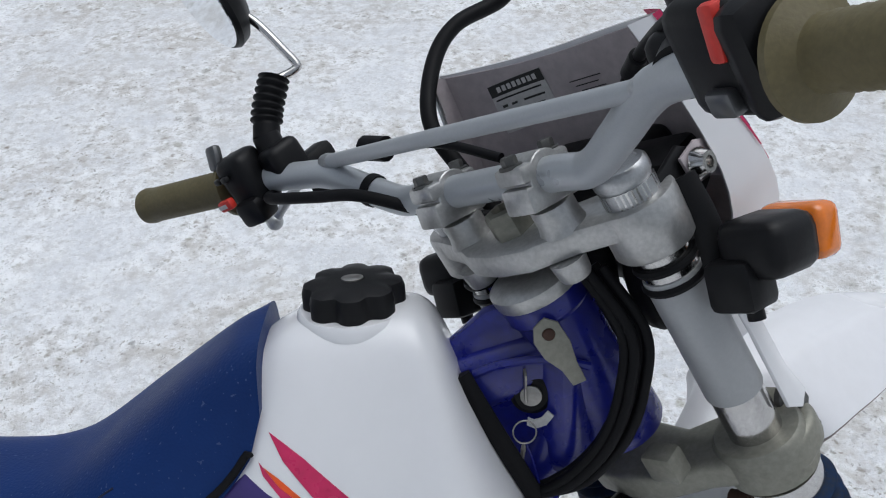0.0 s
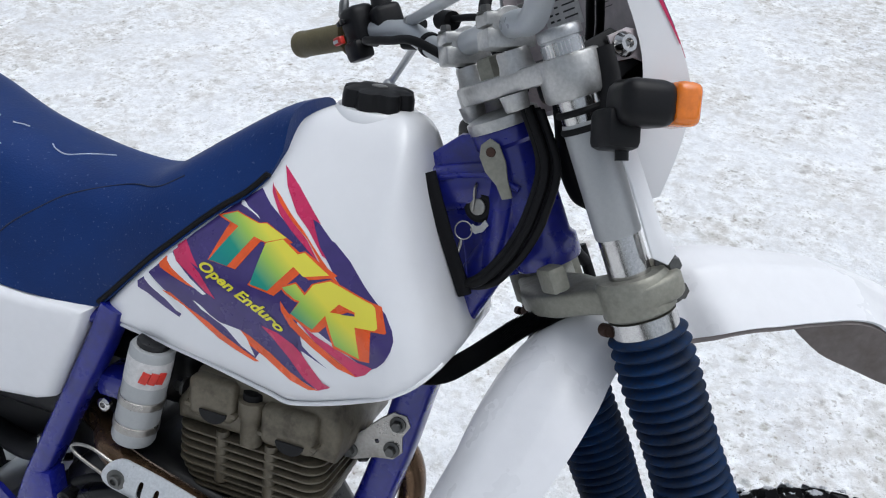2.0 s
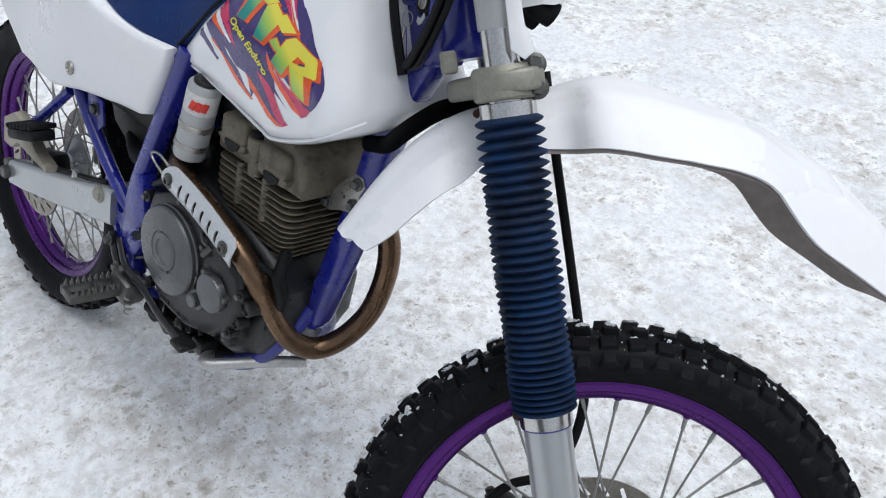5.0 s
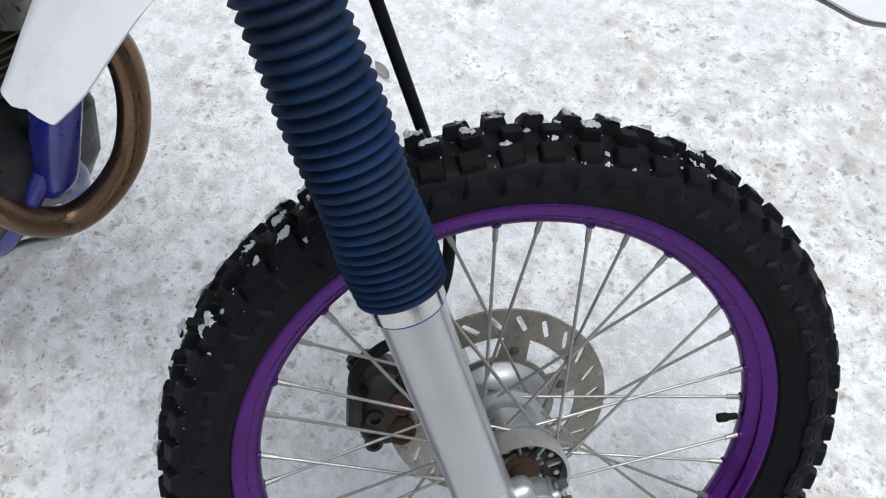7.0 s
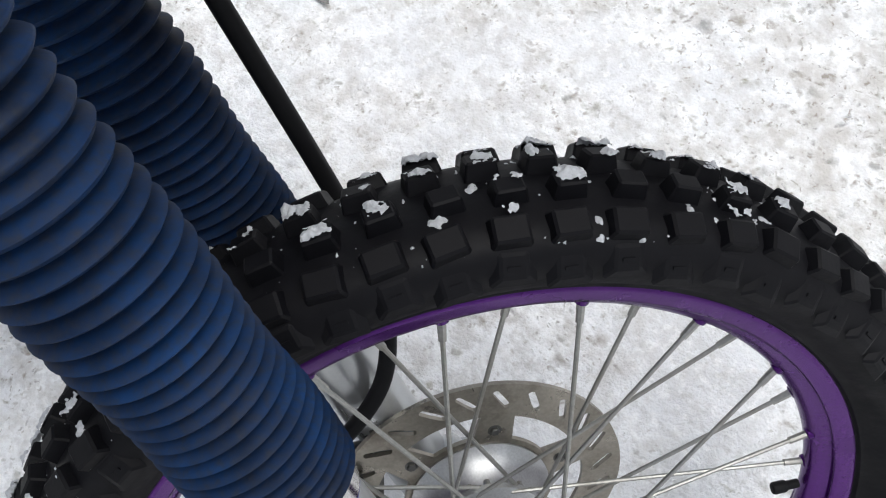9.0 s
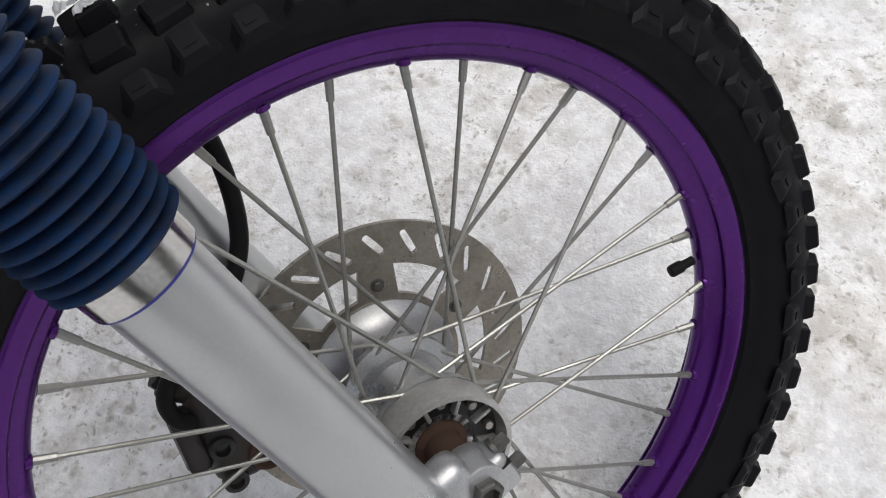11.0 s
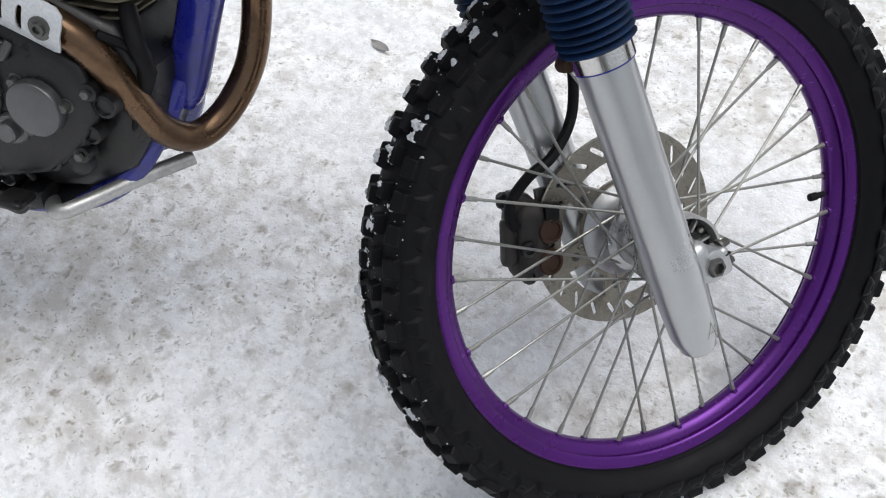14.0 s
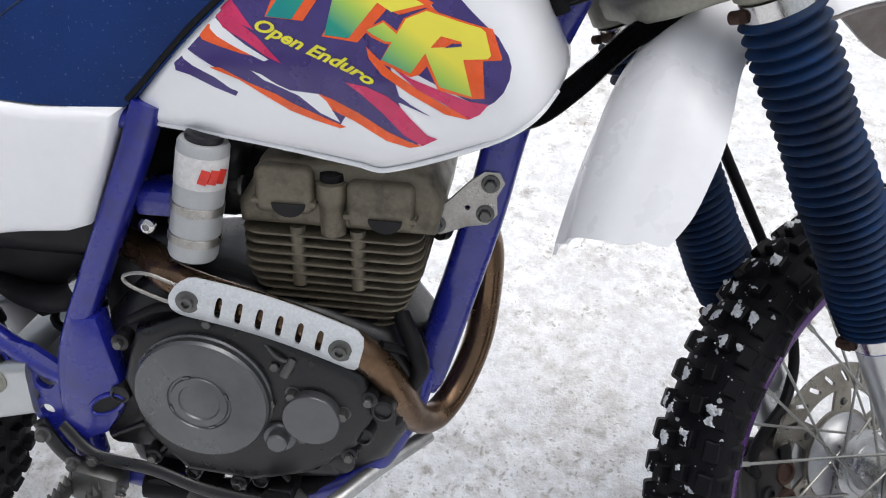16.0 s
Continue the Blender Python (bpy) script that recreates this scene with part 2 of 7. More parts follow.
def snow_ground():
    m, t, b = nodes_of("trodden_dirty_snow", 0.8)
    b.inputs["Specular IOR Level"].default_value = 0.25
    v = coords(t)

    def times(a, c):
        n = t.nodes.new("ShaderNodeMath")
        n.operation = "MULTIPLY"
        t.links.new(a, n.inputs[0])
        t.links.new(c, n.inputs[1])
        return n.outputs["Value"]

    n_big = noise_of(t, v, 0.8, 5, 0.6)
    n_mid = noise_of(t, v, 4.5, 6, 0.66)
    n_small = noise_of(t, v, 22.0, 5, 0.66)
    n_grit = noise_of(t, v, 75.0, 4, 0.65)
    n_fine = noise_of(t, v, 260.0, 2, 0.6)
    # packed white with greyer, wetter patches and crumbs
    base = mix(t, ramp(t, n_mid, [(0.36, (0, 0, 0)), (0.60, (1, 1, 1))]), (0.74, 0.755, 0.78), (0.91, 0.92, 0.93))
    base = mix(t, ramp(t, n_small, [(0.49, (0, 0, 0)), (0.62, (0.60,) * 3)]), base, (0.66, 0.662, 0.668))
    base = mix(t, ramp(t, noise_of(t, v, 48.0, 6, 0.72), [(0.50, (0, 0, 0)), (0.60, (0.50,) * 3)]), base, (0.60, 0.60, 0.60))
    base = mix(t, ramp(t, n_grit, [(0.36, (0.55,) * 3), (0.46, (0, 0, 0))]), base, (0.95, 0.955, 0.96))
    # brown-grey dirt in clusters
    where = times(ramp(t, n_big, [(0.36, (0.35,) * 3), (0.58, (1, 1, 1))]), ramp(t, n_mid, [(0.44, (0.04,) * 3), (0.62, (1, 1, 1))]))
    # trodden, gritty places on the yard
    warp = t.nodes.new("ShaderNodeVectorMath")
    warp.operation = "MULTIPLY_ADD"
    big_col = t.nodes.new("ShaderNodeTexNoise")
    big_col.inputs["Scale"].default_value, big_col.inputs["Detail"].default_value = 5.0, 4.0
    t.links.new(v, big_col.inputs["Vector"])
    t.links.new(big_col.outputs["Color"], warp.inputs[0])
    warp.inputs[1].default_value = (0.45, 0.45, 0.0)
    t.links.new(v, warp.inputs[2])
    for cx, cy, radius in ((-0.35, 0.29, 0.42), (0.02, 0.48, 0.28), (0.76, 0.30, 0.24), (0.34, 1.24, 0.30), (0.55, 1.14, 0.24), (-1.19, 1.35, 0.30), (0.47, 4.0, 0.9), (-1.48, 2.16, 0.35)):
        d = t.nodes.new("ShaderNodeVectorMath")
        d.operation = "DISTANCE"
        d.inputs[1].default_value = (cx + 0.225, cy + 0.225, 0.0)
        t.links.new(warp.outputs["Vector"], d.inputs[0])
        mr = t.nodes.new("ShaderNodeMapRange")
        mr.interpolation_type = "SMOOTHSTEP"
        mr.inputs["From Min"].default_value, mr.inputs["From Max"].default_value = radius, 0.35 * radius
        mr.inputs["To Max"].default_value = 0.66
        t.links.new(d.outputs["Value"], mr.inputs["Value"])
        mx = t.nodes.new("ShaderNodeMath")
        mx.operation = "MAXIMUM"
        t.links.new(where, mx.inputs[0])
        t.links.new(mr.outputs["Result"], mx.inputs[1])
        where = mx.outputs["Value"]
    base = mix(t, ramp(t, times(where, ramp(t, n_small, [(0.40, (0, 0, 0)), (0.66, (1, 1, 1))])), [(0.06, (0, 0, 0)), (0.9, (0.52,) * 3)]), base, (0.36, 0.315, 0.255))
    base = mix(t, times(ramp(t, n_big, [(0.44, (0, 0, 0)), (0.60, (0.42,) * 3)]), ramp(t, n_small, [(0.36, (0, 0, 0)), (0.60, (1, 1, 1))])), base, (0.56, 0.545, 0.525))
    base = mix(t, times(ramp(t, noise_of(t, v, 2.3, 6, 0.62), [(0.49, (0, 0, 0)), (0.60, (0.50,) * 3)]), ramp(t, n_small, [(0.34, (0.15,) * 3), (0.60, (1, 1, 1))])), base, (0.55, 0.525, 0.49))
    # compact crumbs of soil and wet ice: brown, grey and olive spots, thick in the dirty places
    rag = t.nodes.new("ShaderNodeVectorMath")
    rag.operation = "MULTIPLY_ADD"
    rag_col = t.nodes.new("ShaderNodeTexNoise")
    rag_col.inputs["Scale"].default_value, rag_col.inputs["Detail"].default_value = 42.0, 4.0
    t.links.new(v, rag_col.inputs["Vector"])
    t.links.new(rag_col.outputs["Color"], rag.inputs[0])
    rag.inputs[1].default_value = (0.045, 0.045, 0.045)
    t.links.new(v, rag.inputs[2])
    for scale, keep, core, edge, strength, rare in ((15.0, 0.70, 0.06, 0.34, 0.72, 0.25), (30.0, 0.62, 0.08, 0.38, 0.75, 0.25), (62.0, 0.58, 0.10, 0.42, 0.75, 0.30), (130.0, 0.62, 0.12, 0.42, 0.70, 0.25)):
        vo = t.nodes.new("ShaderNodeTexVoronoi")
        vo.inputs["Scale"].default_value = scale
        t.links.new(rag.outputs["Vector"], vo.inputs["Vector"])
        sep = t.nodes.new("ShaderNodeSeparateColor")
        t.links.new(vo.outputs["Color"], sep.inputs["Color"])
        spot = times(ramp(t, vo.outputs["Distance"], [(core, (strength,) * 3), (edge, (0, 0, 0))]), ramp(t, sep.outputs["Red"], [(keep, (0, 0, 0)), (keep + 0.12, (1, 1, 1))]))
        spot = times(spot, ramp(t, where, [(0.05, (rare,) * 3), (0.60, (1, 1, 1))]))
        tint = ramp(t, sep.outputs["Green"], [(0.0, (0.20, 0.155, 0.115)), (0.35, (0.27, 0.235, 0.19)), (0.6, (0.25, 0.25, 0.25)), (1.0, (0.29, 0.275, 0.20))])
        base = mix(t, spot, base, tint)
    t.links.new(base, b.inputs["Base Color"])
    t.links.new(ramp(t, n_mid, [(0.35, (0.60,) * 3), (0.65, (0.88,) * 3)]), b.inputs["Roughness"])
    add = t.nodes.new("ShaderNodeMath")
    add.operation = "ADD"
    t.links.new(n_small, add.inputs[0])
    t.links.new(times(n_fine, n_grit), add.inputs[1])
    bump(t, b, add.outputs["Value"], 0.50, 0.011)
    return m


SNOW = snow_ground()


# ---- mesh helpers ----
def finish(bm, sharp=38.0):
    bmesh.ops.remove_doubles(bm, verts=bm.verts, dist=1e-6)
    bmesh.ops.recalc_face_normals(bm, faces=bm.faces)
    lim = radians(sharp)
    for f in bm.faces:
        f.smooth = True
    for e in bm.edges:
        e.smooth = not (len(e.link_faces) == 2 and e.calc_face_angle(0.0) > lim)


def part(name, bm, material, parent, label="", m=None, sharp=38.0):
    """One mesh object under a thing or a part. m: its pose in the motorcycle's space, as the mesh is drawn there."""
    finish(bm, sharp)
    if m is not None:
        bmesh.ops.transform(bm, matrix=m, verts=bm.verts)
    me = bpy.data.meshes.new(name)
    bm.to_mesh(me)
    bm.free()
    me.materials.append(material)
    ob = new(name, me)
    ob.parent = parent
    if label:
        ob["label"] = label
    return ob


def shared(name, me, parent, m=None):
    ob = new(name, me)
    ob.parent = parent
    if m is not None:
        ob.matrix_local = m
    return ob


def V(*a):
    return Vector(a)


def axis_frame(p0, p1, hint=(0, 0, 1)):
    """A pose at p0 whose z runs to p1."""
    z = (Vector(p1) - Vector(p0)).normalized()
    h = Vector(hint)
    if abs(z.dot(h)) > 0.98:
        h = Vector((1, 0, 0))
    x = h.cross(z).normalized()
    y = z.cross(x)
    m = Matrix((x, y, z)).transposed().to_4x4()
    m.translation = Vector(p0)
    return m


def lathe(profile, m=None, seg=32, bm=None):
    """A turned body: (radius, height) pairs round z, closed at its ends."""
    bm = bm or bmesh.new()
    m = m or Matrix()
    rings = []
    for r, h in profile:
        if r < 1e-5:
            rings.append([bm.verts.new(m @ V(0, 0, h))])
        else:
            rings.append([bm.verts.new(m @ V(r * math.cos(6.28318531 * k / seg), r * math.sin(6.28318531 * k / seg), h)) for k in range(seg)])
    for a, b in zip(rings, rings[1:]):
        for k in range(seg):
            j = (k + 1) % seg
            q = [a[k % len(a)], a[j % len(a)], b[j % len(b)], b[k % len(b)]]
            q = list(dict.fromkeys(q))
            if len(q) > 2:
                bm.faces.new(q)
    for ring, flip in ((rings[0], True), (rings[-1], False)):
        if len(ring) > 2:
            bm.faces.new(ring[::-1] if flip else ring)
    return bm


def cyl(p0, p1, r, r2=None, seg=24, edge=0.0, bm=None):
    m = axis_frame(p0, p1)
    h = (Vector(p1) - Vector(p0)).length
    r2 = r if r2 is None else r2
    e = min(edge, 0.45 * h, 0.6 * r)
    prof = [(r, 0), (r2, h)] if e <= 0 else [(r - e, 0), (r - 0.3 * e, 0.3 * e), (r, e), (r2, h - e), (r2 - 0.3 * e, h - 0.3 * e), (r2 - e, h)]
    return lathe(prof, m, seg, bm)


def hexbolt(p0, p1, r, bm=None, washer=True):
    """A hex head standing from p0 to p1, on a washer."""
    bm = bm or bmesh.new()
    h = (Vector(p1) - Vector(p0)).length
    m = axis_frame(p0, p1)
    if washer:
        lathe([(r * 1.45, -0.1 * h), (r * 1.45, 0.18 * h), (r * 1.3, 0.24 * h)], m, 20, bm)
    lathe([(r, 0.2 * h), (r, 0.85 * h), (r * 0.82, h)], m, 6, bm)
    return bm


def smooth_path(pts, n=10):
    """Points on a curve through the given ones."""
    p = [Vector(q) for q in pts]
    if len(p) == 2:
        return [p[0].lerp(p[1], k / n) for k in range(n + 1)]
    ext = [2 * p[0] - p[1], *p, 2 * p[-1] - p[-2]]
    out = []
    for i in range(1, len(ext) - 2):
        a, b, c, d = ext[i - 1 : i + 3]
        for k in range(n):
            s = k / n
            out.append(0.5 * ((2 * b) + (c - a) * s + (2 * a - 5 * b + 4 * c - d) * s * s + (3 * b - a - 3 * c + d) * s**3))
    out.append(p[-1])
    return out


def tube(pts, r, seg=14, n=8, bm=None, smooth=True, flat=1.0):
    """A round bar or hose along a curve; r may be a list along it; flat squeezes it across."""
    bm = bm or bmesh.new()
    path = smooth_path(pts, n) if smooth else [Vector(q) for q in pts]
    rs = [r] * len(path) if not isinstance(r, (list, tuple)) else [float(np.interp(k / (len(path) - 1), np.linspace(0, 1, len(r)), r)) for k in range(len(path))]
    t0 = (path[1] - path[0]).normalized()
    u = t0.orthogonal().normalized()
    if abs(t0.y) < 0.9:
        u = (Vector((0, 1, 0)) - t0 * t0.y).normalized()
    rings = []
    for k, q in enumerate(path):
        t = (path[min(k + 1, len(path) - 1)] - path[max(k - 1, 0)]).normalized()
        u = (u - t * u.dot(t)).normalized()
        w = t.cross(u)
        rings.append([bm.verts.new(q + rs[k] * (flat * math.cos(a) * u + math.sin(a) * w)) for a in (6.28318531 * j / seg for j in range(seg))])
    for a, b in zip(rings, rings[1:]):
        for j in range(seg):
            i = (j + 1) % seg
            bm.faces.new((a[j], a[i], b[i], b[j]))
    bm.faces.new(rings[0][::-1])
    bm.faces.new(rings[-1])
    return bm


def block(size, m=None, edge=0.003, seg=2, bm=None):
    """A box with rounded edges, centred on m."""
    own = bmesh.new()
    bmesh.ops.create_cube(own, size=1.0, matrix=Matrix.Diagonal((*size, 1)))
    if edge > 0:
        bmesh.ops.bevel(own, geom=own.edges[:], offset=min(edge, 0.45 * min(size)), segments=seg, affect="EDGES", profile=0.5)
    if m is not None:
        bmesh.ops.transform(own, matrix=m, verts=own.verts)
    return join(bm, own)


def join(bm, own):
    if bm is None:
        return own
    me = bpy.data.meshes.new("joined")
    own.to_mesh(me)
    own.free()
    bm.from_mesh(me)
    bpy.data.meshes.remove(me)
    return bm


def plate(outline, thick, m=None, edge=0.0, bm=None, seg=2):
    """A flat piece cut to an outline in x, y, of that thickness along z."""
    own = bmesh.new()
    low = [own.verts.new((x, y, -thick / 2)) for x, y in outline]
    f = own.faces.new(low)
    got = bmesh.ops.extrude_face_region(own, geom=[f])
    bmesh.ops.translate(own, vec=(0, 0, thick), verts=[g for g in got["geom"] if isinstance(g, bmesh.types.BMVert)])
    bmesh.ops.recalc_face_normals(own, faces=own.faces)
    if edge > 0:
        rim = [e for e in own.edges if abs(e.verts[0].co.z - e.verts[1].co.z) < 1e-6]
        bmesh.ops.bevel(own, geom=rim, offset=min(edge, 0.45 * thick), segments=seg, affect="EDGES", profile=0.5)
    if m is not None:
        bmesh.ops.transform(own, matrix=m, verts=own.verts)
    return join(bm, own)


# a pose that lays an outline in (x, z) of the motorcycle flat against its side, thickness across
def side(y):
    return Matrix(((1, 0, 0, 0), (0, 0, -1, y), (0, 1, 0, 0), (0, 0, 0, 1)))


def loft(rings, closed=True, caps=True, bm=None):
    bm = bm or bmesh.new()
    vs = [[bm.verts.new(q) for q in ring] for ring in rings]
    n = len(vs[0])
    for a, b in zip(vs, vs[1:]):
        for j in range(n if closed else n - 1):
            i = (j + 1) % n
            bm.faces.new((a[j], a[i], b[i], b[j]))
    if caps and closed:
        bm.faces.new(vs[0][::-1])
        bm.faces.new(vs[-1])
    return bm


def shell(grid, thick, bm=None):
    """A curved sheet of that thickness over a grid of points (list of rows)."""
    own = bmesh.new()
    vs = [[own.verts.new(q) for q in row] for row in grid]
    for a, b in zip(vs, vs[1:]):
        for j in range(len(a) - 1):
            own.faces.new((a[j], a[j + 1], b[j + 1], b[j]))
    own.normal_update()
    off = {v: v.co - thick * v.normal for v in own.verts}
    top, under = list(own.faces), []
    low = {v: own.verts.new(c) for v, c in off.items()}
    for f in top:
        own.faces.new([low[v] for v in reversed(f.verts)])
    for e in [e for e in own.edges if len(e.link_faces) == 1 and e.verts[0] in low and e.verts[1] in low]:
        a, b = e.verts
        own.faces.new((a, b, low[b], low[a]))
    return join(bm, own)


def at(x, table):
    """A smooth value at x from (x, value) pairs."""
    xs = [p[0] for p in table]
    k = max(0, min(len(table) - 2, int(np.searchsorted(xs, x)) - 1))
    (x0, y0), (x1, y1) = table[k], table[k + 1]
    ym, yp = table[max(k - 1, 0)], table[min(k + 2, len(table) - 1)]
    m0 = (y1 - ym[1]) / max(x1 - ym[0], 1e-6)
    m1 = (yp[1] - y0) / max(yp[0] - x0, 1e-6)
    h = x1 - x0
    s = min(max((x - x0) / h, 0.0), 1.0)
    return (2 * s**3 - 3 * s**2 + 1) * y0 + (s**3 - 2 * s**2 + s) * h * m0 + (-2 * s**3 + 3 * s**2) * y1 + (s**3 - s**2) * h * m1


# ---- ground ----
def ground_height(x, y):
    p = Vector((x, y, 0))
    h = 0.010 * noise.fractal(p * 2.2, 1.0, 2.0, 3) + 0.006 * noise.fractal(p * 11.0, 0.9, 2.1, 4)
    return h - 0.004


def build_ground():
    n, reach = 340, 400.0
    k = math.asinh(reach / 0.55)
    line = [0.55 * math.sinh(k * (2 * i / n - 1)) for i in range(n + 1)]
    xs, ys = [0.05 + v for v in line], [0.55 + v for v in line]
    verts = [(x, y, ground_height(x, y) if abs(x) < 9 and abs(y) < 9 else 0.0) for y in ys for x in xs]
    w = n + 1
    faces = [(j * w + i, j * w + i + 1, (j + 1) * w + i + 1, (j + 1) * w + i) for j in range(n) for i in range(n)]
    me = bpy.data.meshes.new("ground")
    me.from_pydata(verts, [], faces)
    me.shade_smooth()
    me.materials.append(SNOW)
    return tagged(new("ground", me), "trodden packed snow mottled with grey-brown dirt", "snow ground", kind="structure")


build_ground()


def build_backdrop():
    """Far dark ring, never in view, added to close the horizon and shape light."""
    m = surface("dark_backdrop_ring", (0.045, 0.045, 0.043), 0.9, dirt=(0.10, 0.10, 0.10), dirt_amount=0.6, grain=3, big=0.4)
    bm = bmesh.new()
    ring = []
    for k in range(72):
        a = 6.28318531 * k / 72
        top = 1.7 + 0.5 * math.sin(5 * a) + 0.35 * math.sin(13 * a + 1)
        ring.append((bm.verts.new((17 * math.cos(a), 17 * math.sin(a), -1.5)), bm.verts.new((17.5 * math.cos(a), 17.5 * math.sin(a), top))))
    for (a0, a1), (b0, b1) in zip(ring, ring[1:] + ring[:1]):
        bm.faces.new((a0, a1, b1, b0))
    me = bpy.data.meshes.new("backdrop")
    bm.to_mesh(me)
    bm.free()
    me.materials.append(m)
    ob = new("backdrop", me)
    sol = ob.modifiers.new("depth", "SOLIDIFY")
    sol.thickness, sol.offset = 0.6, 0.0
    return tagged(ob, "unseen dark ring added far behind the snow to shape light", "backdrop", kind="structure")


build_backdrop()

# ---- the motorcycle: x ahead, y to its left, z up from the ground between its wheels ----
bike = new("motorcycle")
SWAY = pose(0.13, 0, 0.75, 1.0, 0, 1.5) @ Matrix.Translation((-0.13, 0, -0.75))
bike.matrix_world = pose(-0.098, 0.2045, -0.0153, -17.0, -0.55, 7.27) @ SWAY
bike.empty_display_size = 0.1
tagged(bike, "white and violet-blue enduro motorcycle leaning on its side stand in snow", "motorcycle")

RAKE, STEER = radians(27.3), radians(43.7)
UPW = V(-math.sin(RAKE), 0, math.cos(RAKE))
F0 = V(math.cos(RAKE), 0, math.sin(RAKE))
FW = math.cos(STEER) * F0 + math.sin(STEER) * V(0, 1, 0)
LW = -math.sin(STEER) * F0 + math.cos(STEER) * V(0, 1, 0)
MS = Matrix((FW, LW, UPW)).transposed().to_4x4()
MS.translation = V(0.10, 0, 1.125)
MS0 = SWAY.inverted() @ MS
MS = MS0 @ Matrix.Translation((0, 0, -0.92)) @ pose(0, 0, 0, 0.57) @ Matrix.Translation((0, 0, 0.92))
# the turned front end is drawn in MS: x ahead, y left, z up along the steering axis


# -- tank --
def drawn_back(table):
    """The tank's rear runs a little higher and further ahead."""
    return [eased(x, z) for x, z in table]


def eased(x, z):
    up = min(max(-x / 0.06, 0.0), 1.0) * min(max((0.955 - z) / 0.04, 0.0), 1.0)
    return x + 0.013 * min(max(-(x + 0.02) / 0.16, 0.0), 1.1), z + 0.011 * up


TANK_LOW = drawn_back([(-0.300, 0.758), (-0.285, 0.757), (-0.15, 0.746), (-0.055, 0.736), (-0.03, 0.737), (0.05, 0.772), (0.10, 0.800), (0.125, 0.822), (0.136, 0.840)])
TANK_TOP = drawn_back([(-0.300, 0.775), (-0.24, 0.862), (-0.20, 0.912), (-0.15, 0.968), (-0.10, 1.022), (-0.07, 1.044), (-0.04, 1.054), (0.03, 1.057), (0.05, 1.046), (0.062, 1.022), (0.070, 1.000), (0.10, 0.930), (0.120, 0.884), (0.130, 0.862), (0.136, 0.850)])
TAIL = TANK_LOW[0][0]
TANK_WIDE = [(0.74, 0.116), (0.77, 0.123), (0.82, 0.126), (0.86, 0.1262), (0.90, 0.119), (0.93, 0.1085), (0.96, 0.0955), (0.99, 0.081), (1.02, 0.068), (1.06, 0.056)]
TANK_PLAN = [(TAIL, 0.76), (-0.25, 0.79), (-0.20, 0.83), (-0.15, 0.87), (-0.08, 0.94), (-0.03, 0.98), (0.03, 1.0), (0.06, 1.015), (0.087, 1.05), (0.11, 0.97), (0.125, 0.75), (0.136, 0.40)]


def tank_half(x, z):
    """Half the tank's width: flat flanks, a rounded nose, slimmer to the rear."""
    x = min(max(x, TAIL + 0.0001), 0.1359)
    lo, hi = at(x, TANK_LOW), at(x, TANK_TOP)
    t = min(max((z - lo) / (hi - lo), 0.0), 1.0)
    s = min(max((x - 0.05) / 0.04, 0.0), 1.0)
    top = (1 - s) * (1.0 - t**6) ** 0.30 + s * (1.0 - t**2.6) ** 0.5
    foot = 0.88 + 0.12 * min(1.0, (z - lo) / 0.014)
    return at(min(max(z, 0.741), 1.059), TANK_WIDE) * at(x, TANK_PLAN) * top * foot


def tank_ring(x, sides=30):
    lo, hi = at(x, TANK_LOW), at(x, TANK_TOP)
    half = [(0.0, lo)]
    for k in range(sides + 1):
        z = lo + (hi - lo) * math.sin(0.5 * math.pi * k / sides) ** 0.9
        half.append((tank_half(x, z), z))
    return [V(x, -y, z) for y, z in half] + [V(x, y, z) for y, z in reversed(half[1:-1])]


tank = part("fuel_tank", loft([tank_ring(TAIL + (0.136 - TAIL) * k / 76) for k in range(77)]), WHITE, bike, "glossy white plastic fuel tank with a colourful decal", sharp=60)

for sy in (-1, 1):
    lip = [V(x, sy * (tank_half(x, at(x, TANK_LOW) + 0.006) + 0.0012), at(x, TANK_LOW) + 0.006) for x in np.linspace(TAIL + 0.008, 0.126, 40)]
    part("seam_lip", tube(lip, 0.0026, 8, 2), WHITE, tank)

from mathutils.bvhtree import BVHTree

TANK_TREE = BVHTree.FromPolygons([v.co.copy() for v in tank.data.vertices], [tuple(p.vertices) for p in tank.data.polygons])


def onto(tree, x, z, lift, y0=-0.6, dir_y=1.0):
    hit, normal, _, _ = tree.ray_cast(V(x, y0, z), V(0, dir_y, 0))
    if hit is None:
        hit, normal, _, _ = tree.find_nearest(V(x, -0.12 * dir_y, z))
    if normal.y * dir_y > 0:
        normal = -normal
    return hit + lift * normal


def film(name, outline, tree, lift, material, parent, label="", step=0.007):
    """A thin film cut to an outline in (x, z), pressed onto a body's flank."""
    bm = bmesh.new()
    f = bm.faces.new([bm.verts.new((x, 0, z)) for x, z in (drawn_back(outline) if tree is TANK_TREE else outline)])
    bmesh.ops.triangulate(bm, faces=[f])
    for _ in range(7):
        long = [e for e in bm.edges if e.calc_length() > step]
        if not long:
            break
        bmesh.ops.subdivide_edges(bm, edges=long, cuts=1)
        bmesh.ops.triangulate(bm, faces=[g for g in bm.faces if len(g.verts) > 3])
    for v in bm.verts:
        v.co = onto(tree, v.co.x, v.co.z, lift)
    return part(name, bm, material, parent, label)


